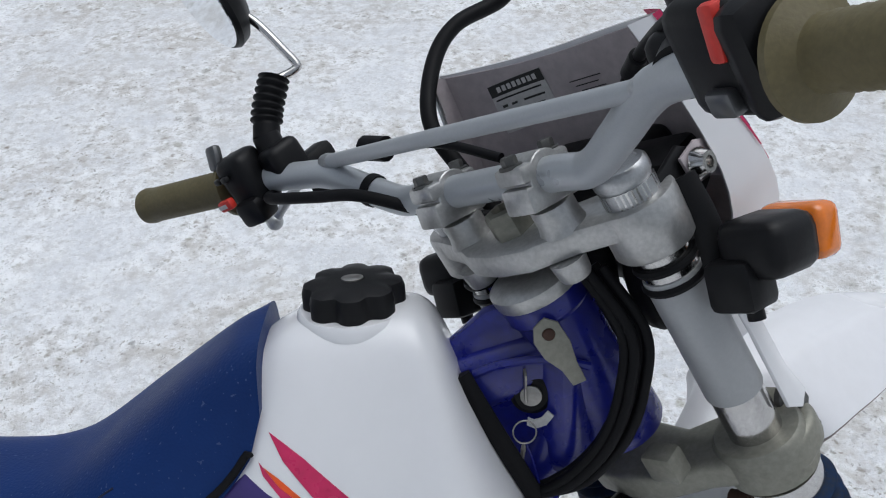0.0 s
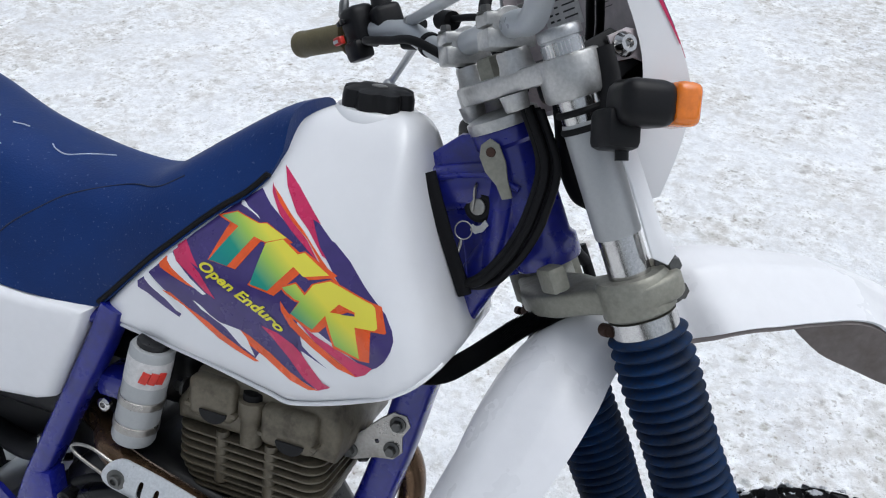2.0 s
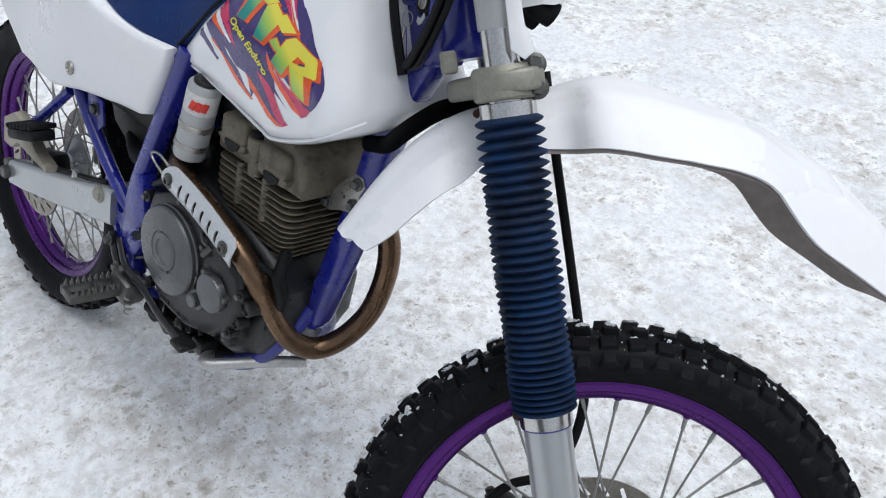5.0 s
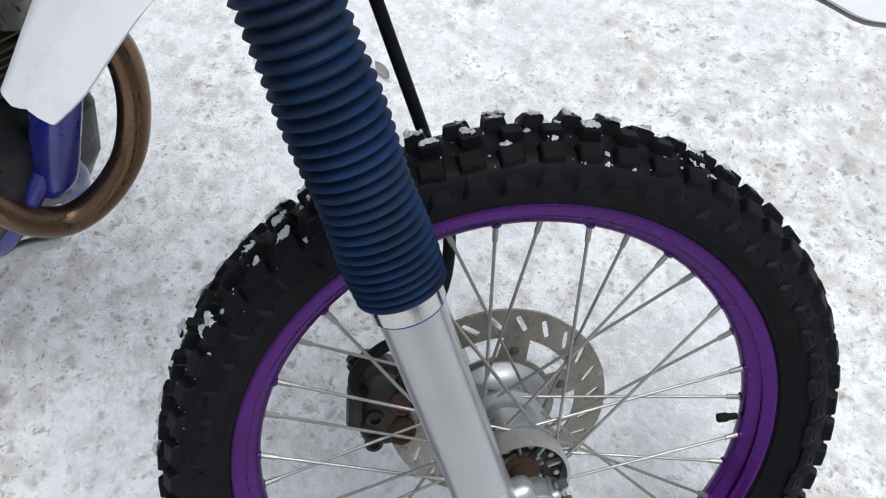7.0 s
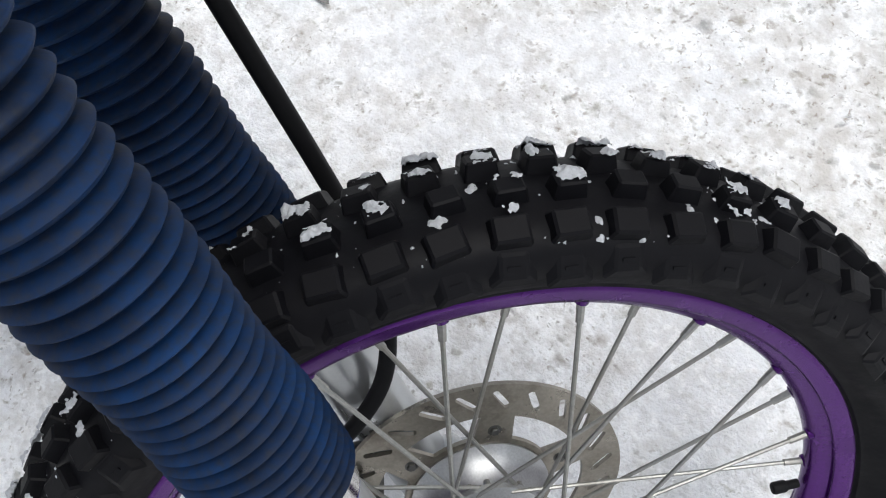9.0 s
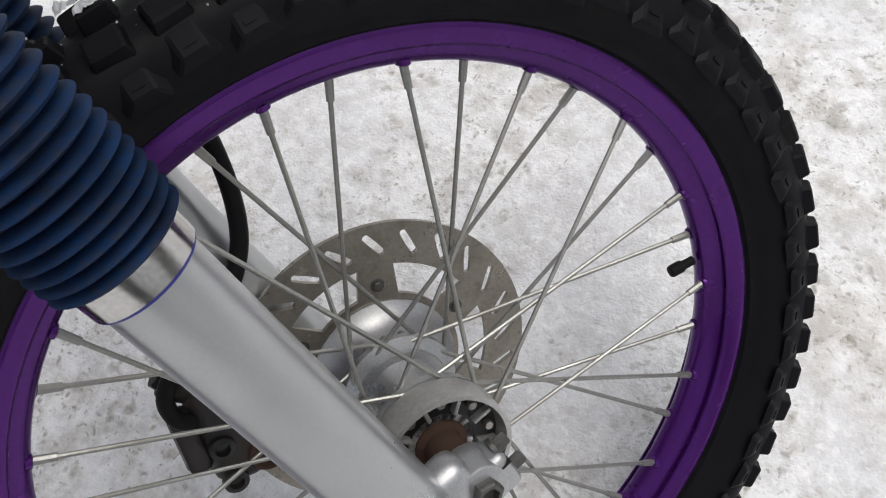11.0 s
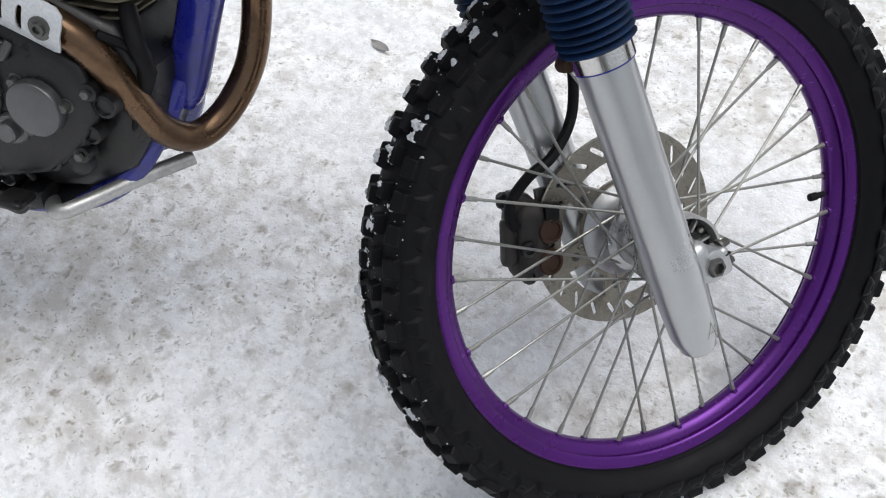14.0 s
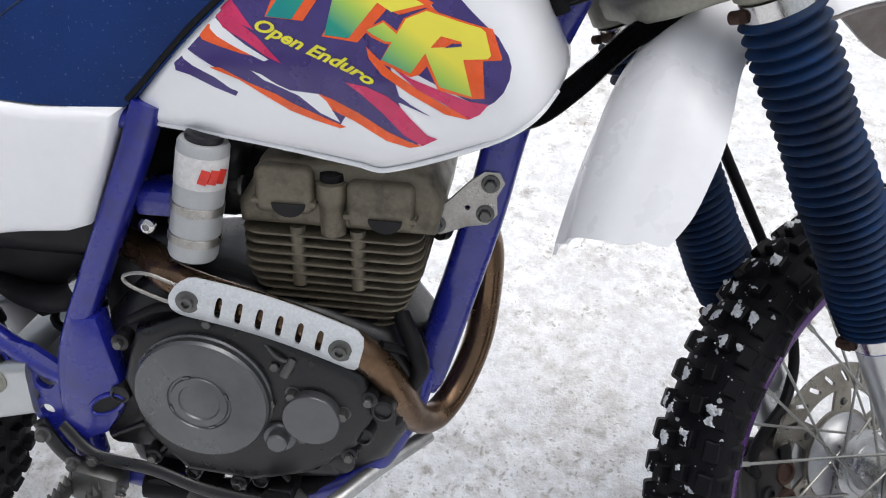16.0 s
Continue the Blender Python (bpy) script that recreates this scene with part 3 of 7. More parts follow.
film("decal", [(-0.0983, 0.9669), (-0.0815, 0.9552), (-0.0643, 0.9433), (-0.0443, 0.9318), (-0.0229, 0.9198), (-0.0017, 0.9109), (0.0217, 0.8993), (0.0576, 0.8799), (0.0646, 0.8385), (0.0497, 0.8276), (0.0239, 0.8386), (-0.0018, 0.8502), (-0.0225, 0.8558), (-0.0436, 0.8607), (-0.0645, 0.8630), (-0.0549, 0.8557), (-0.0387, 0.8436), (-0.0228, 0.8307), (-0.0020, 0.8197), (0.0179, 0.8098), (-0.0098, 0.8187), (-0.0228, 0.8191), (-0.0124, 0.8092), (-0.0022, 0.7974), (0.0057, 0.7821), (-0.0234, 0.7872), (-0.0618, 0.7986), (-0.0842, 0.8077), (-0.0713, 0.7835), (-0.0969, 0.7915), (-0.1200, 0.7993), (-0.1438, 0.8071), (-0.1726, 0.8158), (-0.2039, 0.8273), (-0.2271, 0.8395), (-0.2080, 0.8588), (-0.1758, 0.8931), (-0.1427, 0.9247), (-0.1212, 0.9490)], TANK_TREE, 0.00029, D_PURPLE, tank)
film("decal", [(-0.0574, 0.9754), (-0.0456, 0.9683), (-0.0281, 0.9552), (-0.0149, 0.9482), (0.0014, 0.9373), (0.0044, 0.9369), (0.0253, 0.9238), (0.0516, 0.9005), (0.0619, 0.8917), (0.0723, 0.8835), (0.0820, 0.8693), (0.0852, 0.8601), (0.0843, 0.8497), (0.0798, 0.8381), (0.0725, 0.8292), (0.0625, 0.8223), (0.0497, 0.8276), (0.0478, 0.8796), (0.0219, 0.8972), (0.0121, 0.9079), (0.0013, 0.9188), (-0.0158, 0.9312), (-0.0356, 0.9531), (-0.0505, 0.9684)], TANK_TREE, 0.00029, D_PURPLE, tank)
film("decal", [(-0.2421, 0.8253), (-0.2331, 0.8329), (-0.2249, 0.8283), (-0.2015, 0.8214), (-0.1780, 0.8044), (-0.1809, 0.8003), (-0.2027, 0.8068), (-0.2258, 0.8161), (-0.2406, 0.8190)], TANK_TREE, 0.00029, D_PURPLE, tank)
film("decal", [(-0.1211, 0.9485), (-0.1197, 0.9433), (-0.1104, 0.9415), (-0.0996, 0.9380), (-0.0889, 0.9332), (-0.0942, 0.9377), (-0.1076, 0.9432), (-0.1172, 0.9496)], TANK_TREE, 0.00042, WHITE, tank)
film("decal", [(-0.2034, 0.8654), (-0.1980, 0.8691), (-0.1868, 0.8607), (-0.1671, 0.8493), (-0.1426, 0.8380), (-0.1477, 0.8359), (-0.1761, 0.8457), (-0.1963, 0.8540), (-0.2035, 0.8598)], TANK_TREE, 0.00055, WHITE, tank)
film("decal", [(-0.2333, 0.8348), (-0.2282, 0.8405), (-0.2086, 0.8278), (-0.1844, 0.8139), (-0.1771, 0.8052), (-0.1850, 0.8068), (-0.2017, 0.8167), (-0.2221, 0.8252), (-0.2318, 0.8309)], TANK_TREE, 0.00055, WHITE, tank)
film("decal", [(-0.1625, 0.8264), (-0.1513, 0.8235), (-0.1366, 0.8163), (-0.1222, 0.8116), (-0.0928, 0.8110), (-0.0844, 0.8049), (-0.0710, 0.7859), (-0.0908, 0.7929), (-0.1136, 0.8076), (-0.1338, 0.8139), (-0.1490, 0.8186)], TANK_TREE, 0.00055, WHITE, tank)
film("decal", [(-0.2140, 0.8532), (-0.2054, 0.8637), (-0.1991, 0.8580), (-0.1816, 0.8509), (-0.1506, 0.8397), (-0.1442, 0.8390), (-0.1706, 0.8407), (-0.1935, 0.8453), (-0.2116, 0.8497)], TANK_TREE, 0.00042, D_ORANGE, tank)
film("decal", [(-0.2069, 0.8257), (-0.1950, 0.8261), (-0.1669, 0.8150), (-0.1374, 0.8065), (-0.1200, 0.7993), (-0.0911, 0.7901), (-0.0649, 0.7822), (-0.0714, 0.7803), (-0.0973, 0.7854), (-0.1236, 0.7924), (-0.1498, 0.8041), (-0.1751, 0.8161)], TANK_TREE, 0.00042, D_ORANGE, tank)
film("decal", [(-0.0928, 0.8114), (-0.0786, 0.8076), (-0.0506, 0.7982), (-0.0236, 0.7888), (-0.0022, 0.7838), (0.0093, 0.7816), (-0.0023, 0.7782), (-0.0238, 0.7792), (-0.0567, 0.7897), (-0.0789, 0.7971)], TANK_TREE, 0.00042, D_ORANGE, tank)
film("decal", [(-0.0840, 0.9715), (-0.0715, 0.9644), (-0.0544, 0.9516), (-0.0317, 0.9364), (-0.0048, 0.9179), (0.0217, 0.8993), (0.0087, 0.9039), (-0.0044, 0.9135), (-0.0259, 0.9305), (-0.0482, 0.9418), (-0.0711, 0.9588)], TANK_TREE, 0.00042, D_ORANGE, tank)
film("decal", [(-0.0436, 0.8607), (-0.0225, 0.8474), (0.0032, 0.8354), (0.0293, 0.8219), (0.0525, 0.8138), (0.0500, 0.8106), (0.0292, 0.8137), (-0.0019, 0.8292), (-0.0279, 0.8401), (-0.0411, 0.8513)], TANK_TREE, 0.00042, D_ORANGE, tank)
film("decal", [(-0.1937, 0.8775), (-0.1831, 0.8863), (-0.1759, 0.8806), (-0.1669, 0.8715), (-0.1569, 0.8624), (-0.1726, 0.8669), (-0.1886, 0.8733)], TANK_TREE, 0.00055, D_MAGENTA, tank)
film("decal", [(-0.1978, 0.8714), (-0.1903, 0.8758), (-0.1752, 0.8690), (-0.1548, 0.8577), (-0.1294, 0.8356), (-0.1444, 0.8403), (-0.1668, 0.8525), (-0.1902, 0.8623)], TANK_TREE, 0.00055, D_MAGENTA, tank)
film("decal", [(-0.0653, 0.8246), (-0.0444, 0.8255), (-0.0226, 0.8219), (-0.0124, 0.8164), (-0.0021, 0.8070), (0.0136, 0.7923), (0.0231, 0.7895), (0.0093, 0.7816), (-0.0075, 0.7891), (-0.0284, 0.8054), (-0.0499, 0.8174)], TANK_TREE, 0.00055, D_MAGENTA, tank)
film("decal", [(-0.0225, 0.8518), (-0.0019, 0.8439), (0.0239, 0.8355), (0.0497, 0.8276), (0.0676, 0.8263), (0.0601, 0.8164), (0.0510, 0.8111), (0.0292, 0.8228), (0.0032, 0.8354)], TANK_TREE, 0.00055, D_MAGENTA, tank)
film("decal", [(-0.0783, 0.9927), (-0.0665, 0.9860), (-0.0517, 0.9769), (-0.0283, 0.9575), (-0.0150, 0.9491), (-0.0254, 0.9515), (-0.0426, 0.9667), (-0.0569, 0.9754), (-0.0504, 0.9675), (-0.0331, 0.9513), (-0.0160, 0.9334), (0.0012, 0.9197), (-0.0052, 0.9214), (-0.0267, 0.9394), (-0.0463, 0.9530), (-0.0676, 0.9750)], TANK_TREE, 0.00055, D_MAGENTA, tank)
film("decal", [(-0.0872, 0.9746), (-0.0834, 0.9708), (-0.0711, 0.9588), (-0.0482, 0.9418), (-0.0258, 0.9296), (-0.0064, 0.9135), (-0.0255, 0.9216), (-0.0472, 0.9319), (-0.0670, 0.9466), (-0.0839, 0.9662)], TANK_TREE, 0.00055, D_MAGENTA, tank)
film("decal", [(-0.1484, 0.9201), (-0.1213, 0.9345), (-0.0884, 0.9286), (-0.0793, 0.9318), (-0.0412, 0.9201), (-0.0462, 0.9167), (-0.0726, 0.9076), (-0.0781, 0.9087), (-0.0811, 0.9084), (-0.1066, 0.8743), (-0.1461, 0.8746), (-0.1179, 0.9149)], TANK_TREE, 0.00067, D_ORANGE, tank)
film("decal", [(-0.0765, 0.9069), (-0.0533, 0.9195), (-0.0310, 0.9142), (-0.0242, 0.9180), (0.0160, 0.9079), (0.0124, 0.9049), (-0.0134, 0.8943), (-0.0248, 0.8961), (-0.0521, 0.8619), (-0.0878, 0.8630), (-0.0613, 0.9020)], TANK_TREE, 0.00067, D_ORANGE, tank)
film("decal", [(-0.0466, 0.8738), (-0.0276, 0.8865), (-0.0077, 0.8777), (-0.0117, 0.8707), (-0.0254, 0.8676), (-0.0388, 0.8698)], TANK_TREE, 0.00067, D_ORANGE, tank)
film("decal", [(-0.0094, 0.8925), (0.0098, 0.9031), (0.0580, 0.8916), (0.0670, 0.8898), (0.0768, 0.8670), (0.0760, 0.8653), (0.0477, 0.8623), (0.0638, 0.8314), (0.0522, 0.8300), (0.0229, 0.8355), (0.0125, 0.8561), (0.0058, 0.8480), (-0.0020, 0.8451), (-0.0302, 0.8509), (-0.0063, 0.8868)], TANK_TREE, 0.00067, D_ORANGE, tank)
film("decal", [(-0.1419, 0.9213), (-0.1211, 0.9331), (-0.0892, 0.9273), (-0.0792, 0.9304), (-0.0501, 0.9217), (-0.0752, 0.9091), (-0.0907, 0.9111), (-0.1183, 0.8748), (-0.1448, 0.8750), (-0.1145, 0.9160)], TANK_TREE, 0.00084, D_LETTER, tank)
film("decal", [(-0.0741, 0.9086), (-0.0541, 0.9182), (-0.0322, 0.9115), (-0.0249, 0.9163), (0.0075, 0.9061), (-0.0202, 0.8947), (-0.0342, 0.8988), (-0.0611, 0.8634), (-0.0850, 0.8643), (-0.0590, 0.9032)], TANK_TREE, 0.00084, D_LETTER, tank)
film("decal", [(-0.0432, 0.8746), (-0.0274, 0.8848), (-0.0103, 0.8759), (-0.0137, 0.8715), (-0.0256, 0.8697), (-0.0386, 0.8725)], TANK_TREE, 0.00084, D_LETTER, tank)
film("decal", [(-0.0074, 0.8925), (0.0099, 0.9013), (0.0572, 0.8903), (0.0611, 0.8873), (0.0673, 0.8687), (0.0644, 0.8655), (0.0436, 0.8639), (0.0525, 0.8320), (0.0239, 0.8386), (0.0106, 0.8670), (-0.0020, 0.8483), (-0.0286, 0.8536), (-0.0031, 0.8882)], TANK_TREE, 0.00084, D_LETTER, tank)
film("decal", [(0.0149, 0.8718), (0.0234, 0.8819), (0.0412, 0.8785), (0.0421, 0.8747)], TANK_TREE, 0.00101, D_ORANGE, tank)
film("decal", [(0.0270, 0.8725), (0.0338, 0.8765), (0.0414, 0.8768), (0.0416, 0.8747)], TANK_TREE, 0.00113, D_PURPLE, tank)


def lettering(text, size, origin, along, tree, lift, material, parent, name="lettering"):
    """Built-in lettering laid in (x, z) on a body's flank; along is the writing's direction."""
    cu = bpy.data.curves.new("writing", "FONT")
    cu.body, cu.size, cu.resolution_u, cu.shear, cu.offset = text, size, 3, 0.52, size * 0.030
    ob = new("writing", cu)
    me = bpy.data.meshes.new_from_object(ob.evaluated_get(bpy.context.evaluated_depsgraph_get()))
    bpy.data.objects.remove(ob)
    bpy.data.curves.remove(cu)
    bm = bmesh.new()
    bm.from_mesh(me)
    bpy.data.meshes.remove(me)
    a = Vector(along).normalized()
    b = Vector((-a.y, a.x))
    for v in bm.verts:
        q = Vector(origin) + a * v.co.x + b * v.co.y * 0.70
        v.co = onto(tree, *eased(q.x, q.y), lift)
    return part(name, bm, material, parent, "yellow lettering")


lettering("Open Enduro", 0.0226, (-0.1600, 0.8650), (0.1238, -0.0385), TANK_TREE, 0.0013, D_YELLOW, tank)

# black rubber strip down the tank's front edge, and the filler cap
for sy in (-1, 1):
    part("edge_strip", tube([(0.068, sy * 0.029, 1.006), (0.084, sy * 0.035, 0.974), (0.101, sy * 0.0385, 0.940), (0.126, sy * 0.038, 0.888)], 0.0078, 10, 6, flat=0.62), RUBBER, tank, "black rubber edge strip" if sy < 0 else "")
part("collar", lathe([(0.046, 1.046), (0.045, 1.0535), (0.042, 1.057)], Matrix.Translation((-0.009, 0.007, -0.002)), 40), WHITE, tank)


def cap_ring(r, z, lobe):
    r = 0.91 * r
    return [V(-0.009 + (r - lobe * (0.5 - 0.5 * math.cos(8 * a)) ** 2) * math.cos(a), (r - lobe * (0.5 - 0.5 * math.cos(8 * a)) ** 2) * math.sin(a) + 0.007, z - 0.0225) for a in (6.28318531 * k / 96 for k in range(96))]


cap = part("filler_cap", loft([cap_ring(0.040, 1.068, 0.0), cap_ring(0.0425, 1.071, 0.005), cap_ring(0.0435, 1.076, 0.006), cap_ring(0.0435, 1.090, 0.006), cap_ring(0.0415, 1.0955, 0.006), cap_ring(0.036, 1.0975, 0.005), cap_ring(0.020, 1.0985, 0.0)]), BLACK, tank, "black ribbed screw cap")
lock = bmesh.new()
lathe([(0.0085, 1.0775), (0.0085, 1.0790), (0.007, 1.0795)], Matrix.Translation((-0.009, 0.007, -0.002)) @ Matrix.Diagonal((1.0, 0.8, 1, 1)), 24, lock)
part("cap_lock", lock, STEEL, cap)

# -- seat --
SEAT_TOP = [(-0.86, 0.975), (-0.80, 1.000), (-0.72, 1.012), (-0.645, 1.013), (-0.56, 0.997), (-0.486, 0.972), (-0.40, 0.950), (-0.342, 0.940), (-0.28, 0.938), (-0.24, 0.948), (-0.17, 0.996), (-0.13, 1.024), (-0.098, 1.044), (-0.071, 1.053)]
SEAT_LOW = [(-0.86, 0.990), (-0.745, 0.933), (-0.70, 0.909), (-0.60, 0.860), (-0.50, 0.824), (-0.43, 0.803), (-0.36, 0.793)] + drawn_back([(-0.30, 0.778), (-0.2933, 0.780), (-0.2568, 0.818), (-0.2239, 0.852), (-0.194, 0.880), (-0.1648, 0.906), (-0.1429, 0.927), (-0.1161, 0.953), (-0.1006, 0.969), (-0.0865, 0.990), (-0.0804, 1.022), (-0.0755, 1.050)])
HORN = SEAT_LOW[-1][0] - 0.007


def seat_ring(x, sides=22):
    lo, hi = at(x, SEAT_LOW), at(x, SEAT_TOP)
    half = []
    for k in range(sides + 1):
        t = math.sin(0.5 * math.pi * k / sides)
        z = lo + (hi - lo) * t
        front = max(tank_half(x, z), at(min(max(z, 0.741), 1.059), TANK_WIDE) * at(max(x, TAIL + 0.0001), TANK_PLAN) * 0.9) + 0.0045
        q = min(max((-0.42 - x) / 0.20, 0.0), 1.0)
        q = q * q * (3 - 2 * q)
        back = (0.122 - 0.27 * max(0.0, z - 0.80)) * (1 - q) + (0.132 - 0.18 * max(0.0, z - 0.84)) * q
        s = min(max((x + 0.42) / 0.22, 0.0), 1.0)
        s = s * s * (3 - 2 * s)
        w = back * (1 - s) + front * s
        end = 1.0 - 0.35 * max(0.0, (-0.740 - x) / 0.05) ** 2
        top = max(0.0, 1.0 - t**6.0) ** 0.36
        half.append((w * end * top, z))
    half = [(0.0, lo)] + half
    return [V(x, -y, z) for y, z in half] + [V(x, y, z) for y, z in reversed(half[1:-1])]


seat = part("seat", loft([seat_ring(-0.790 + (HORN + 0.790) * k / 76) for k in range(77)]), SEAT_BLUE, bike, "blue textured vinyl seat with chalk scribbles", sharp=60)
SEAT_TREE = BVHTree.FromPolygons([v.co.copy() for v in seat.data.vertices], [tuple(p.vertices) for p in seat.data.polygons])
edge = [onto(SEAT_TREE, x, at(x, SEAT_LOW) + 0.006, 0.001) for x in np.linspace(-0.278, HORN - 0.004, 30)]
part("edge_trim", tube(edge, 0.0031, 8, 2), RUBBER, seat, "black edge trim")
seam = [onto(SEAT_TREE, x, z, 0.0002) for x, z in ((-0.439, 0.812), (-0.422, 0.836), (-0.397, 0.865), (-0.366, 0.888), (-0.33, 0.910), (-0.272, 0.928), (-0.225, 0.938), (-0.19, 0.958))]
part("seam", tube(seam, 0.0009, 6, 6), SEAM_BLUE, seat, "stitched seam")


def chalk(x0, y0, strokes):
    """A loose chalk scribble on the seat's top."""
    for s in strokes:
        pts = []
        for dx, dy in s:
            hit, nrm, _, _ = SEAT_TREE.ray_cast(V(x0 + dx, y0 + dy, 1.5), V(0, 0, -1))
            if hit:
                pts.append(hit + V(0, 0, 0.0004))
        if len(pts) > 1:
            part("chalk_mark", tube(pts, 0.0009, 5, 5), CHALK, seat)


SEVEN = [[(0.0, 0.92), (0.5, 1.0), (1.0, 0.95), (0.62, 0.45), (0.35, 0.0)]]
SIX = [[(0.95, 1.0), (0.45, 0.88), (0.12, 0.45), (0.22, 0.08), (0.62, 0.0), (0.86, 0.25), (0.62, 0.48), (0.2, 0.36)]]
HOOK = [[(0.0, 0.75), (0.15, 0.95), (0.85, 0.9), (0.6, 0.5), (0.45, 0.1)]]
CURL = [[(0.1, 0.85), (0.5, 1.0), (0.8, 0.75), (0.45, 0.5), (0.85, 0.3), (0.5, 0.0), (0.05, 0.15)]]
BAR = [[(0.0, 0.45), (0.5, 0.52), (0.9, 0.5)]]
ALONG, UPWARD = V(0.0205, 0.0080, 0), V(-0.0175, 0.0115, 0)


def chalked(x0, y0, step, marks):
    for i, strokes in enumerate(marks):
        dx, dy = step[0] * i, step[1] * i
        chalk(x0 + dx, y0 + dy, [[((ALONG * u + UPWARD * v).x, (ALONG * u + UPWARD * v).y) for u, v in s] for s in strokes])


chalked(-0.640, -0.090, (0.034, 0.0125), [SEVEN, SEVEN, SIX, SIX])
chalked(-0.622, -0.107, (0.0295, 0.0115), [HOOK, BAR, SIX, CURL, SEVEN, HOOK, BAR])
chalked(-0.512, -0.098, (0.024, 0.0135), [BAR, CURL, HOOK])
chalk(-0.489, -0.079, [[(0.0, 0.0), (0.018, -0.002), (0.035, 0.003), (0.048, 0.014)]])
chalk(-0.394, -0.035, [[(0.0, 0.0), (0.010, -0.006), (0.026, -0.007), (0.043, 0.011), (0.065, 0.031)]])

# -- side panels and rear fender --
PANEL = [(-0.284, 0.790), (-0.308, 0.728), (-0.331, 0.666), (-0.352, 0.659), (-0.40, 0.657), (-0.50, 0.646), (-0.60, 0.622), (-0.80, 0.606), (-0.92, 0.660), (-1.00, 0.745), (-1.00, 0.785), (-0.83, 0.855), (-0.735, 0.894), (-0.70, 0.904), (-0.60, 0.855), (-0.50, 0.820), (-0.43, 0.800), (-0.36, 0.791)]


def side_panel(sign):
    bm = plate(PANEL, 0.045, side(0.0), 0.012, seg=3)
    bmesh.ops.triangulate(bm, faces=[f for f in bm.faces if len(f.verts) > 4])
    for _ in range(3):
        bmesh.ops.subdivide_edges(bm, edges=[e for e in bm.edges if e.calc_length() > 0.07], cuts=1)
        bmesh.ops.triangulate(bm, faces=[f for f in bm.faces if len(f.verts) > 4])
    for v in bm.verts:
        x, z = v.co.x, v.co.z
        y = -0.094 - 0.034 * math.exp(-(((x + 0.56) / 0.17) ** 2)) + 0.10 * max(0.0, -0.62 - x) ** 1.3
        y += 0.25 * max(0.0, z - 0.86) ** 1.2
        v.co.y = sign * (v.co.y - y) if sign > 0 else v.co.y + y
    p = part("side_panel", bm, WHITE_WORN, bike, "white plastic side panel" if sign < 0 else "", sharp=50)
    if sign < 0:
        b = lathe([(0.012, 0), (0.0115, 0.003), (0.007, 0.0034), (0.006, 0.0015)], axis_frame((-0.523, -0.1495, 0.679), (-0.523, -0.17, 0.679)), 20)
        part("bolt", b, STEEL, p)
        for x, z, w, h in ((-0.723, 0.867, 0.040, 0.0095), (-0.682, 0.842, 0.042, 0.0105)):
            tree = BVHTree.FromPolygons([v.co.copy() for v in p.data.vertices], [tuple(q.vertices) for q in p.data.polygons])
            spot = onto(tree, x, z, 0.0)
            part("vent_slot", block((w, 0.005, h), Matrix.Translation(spot) @ pose(0, 0, 0, 0, 32, 8), 0.0022, 2), SOCKET, p, "black vent slot")
    return p


side_panel(-1)
side_panel(1)
FENDER_LOW = [(-1.32, 0.905), (-1.10, 0.940), (-0.90, 0.936), (-0.83, 0.918), (-0.795, 0.900), (-0.76, 0.886), (-0.715, 0.880)]
rows = []
for k in range(21):
    x = -0.715 - 0.605 * k / 20
    s = max(0.0, (-0.80 - x) / 0.52)
    ridge, low = 0.968 + 0.055 * math.sin(1.9 * s) - 0.03 * s * s, at(x, FENDER_LOW)
    w = 0.122 - 0.044 * s - 0.9 * max(0.0, x + 0.78) ** 1.5
    row = []
    for t in np.linspace(-1, 1, 25):
        a = 0.5 * math.pi * t
        row.append(V(x, w * math.copysign(abs(math.sin(a)) ** 0.6, a), low + (ridge - low) * max(math.cos(a), 0.0) ** 0.6))
    rows.append(row)
rear_fender = part("rear_fender", shell(rows[::-1], 0.004), WHITE_WORN, bike, "white plastic rear fender")
# black sheet added to keep the gap between fender and side panel dark
guard = [[V(-0.69 - 0.27 * k / 8, 0.100 * t, 0.838 + 0.045 * k / 8 - 0.03 * abs(t) ** 4) for t in np.linspace(-1, 1, 9)] for k in range(9)]
part("gap_sheet", shell(guard[::-1], 0.003), BLACK, bike, "black sheet added to darken the gap under the rear fender")
ind = block((0.052, 0.046, 0.040), pose(-0.932, 0.172, 0.980, 0, -8, 0), 0.012, 3)
cyl((-0.935, 0.06, 0.955), (-0.932, 0.16, 0.976), 0.009, bm=ind)
sig = part("rear_indicator", ind, BLACK, bike)
part("lens", block((0.030, 0.048, 0.042), pose(-0.969, 0.172, 0.986, 0, -8, 0), 0.010, 3), AMBER, sig, "amber lens")

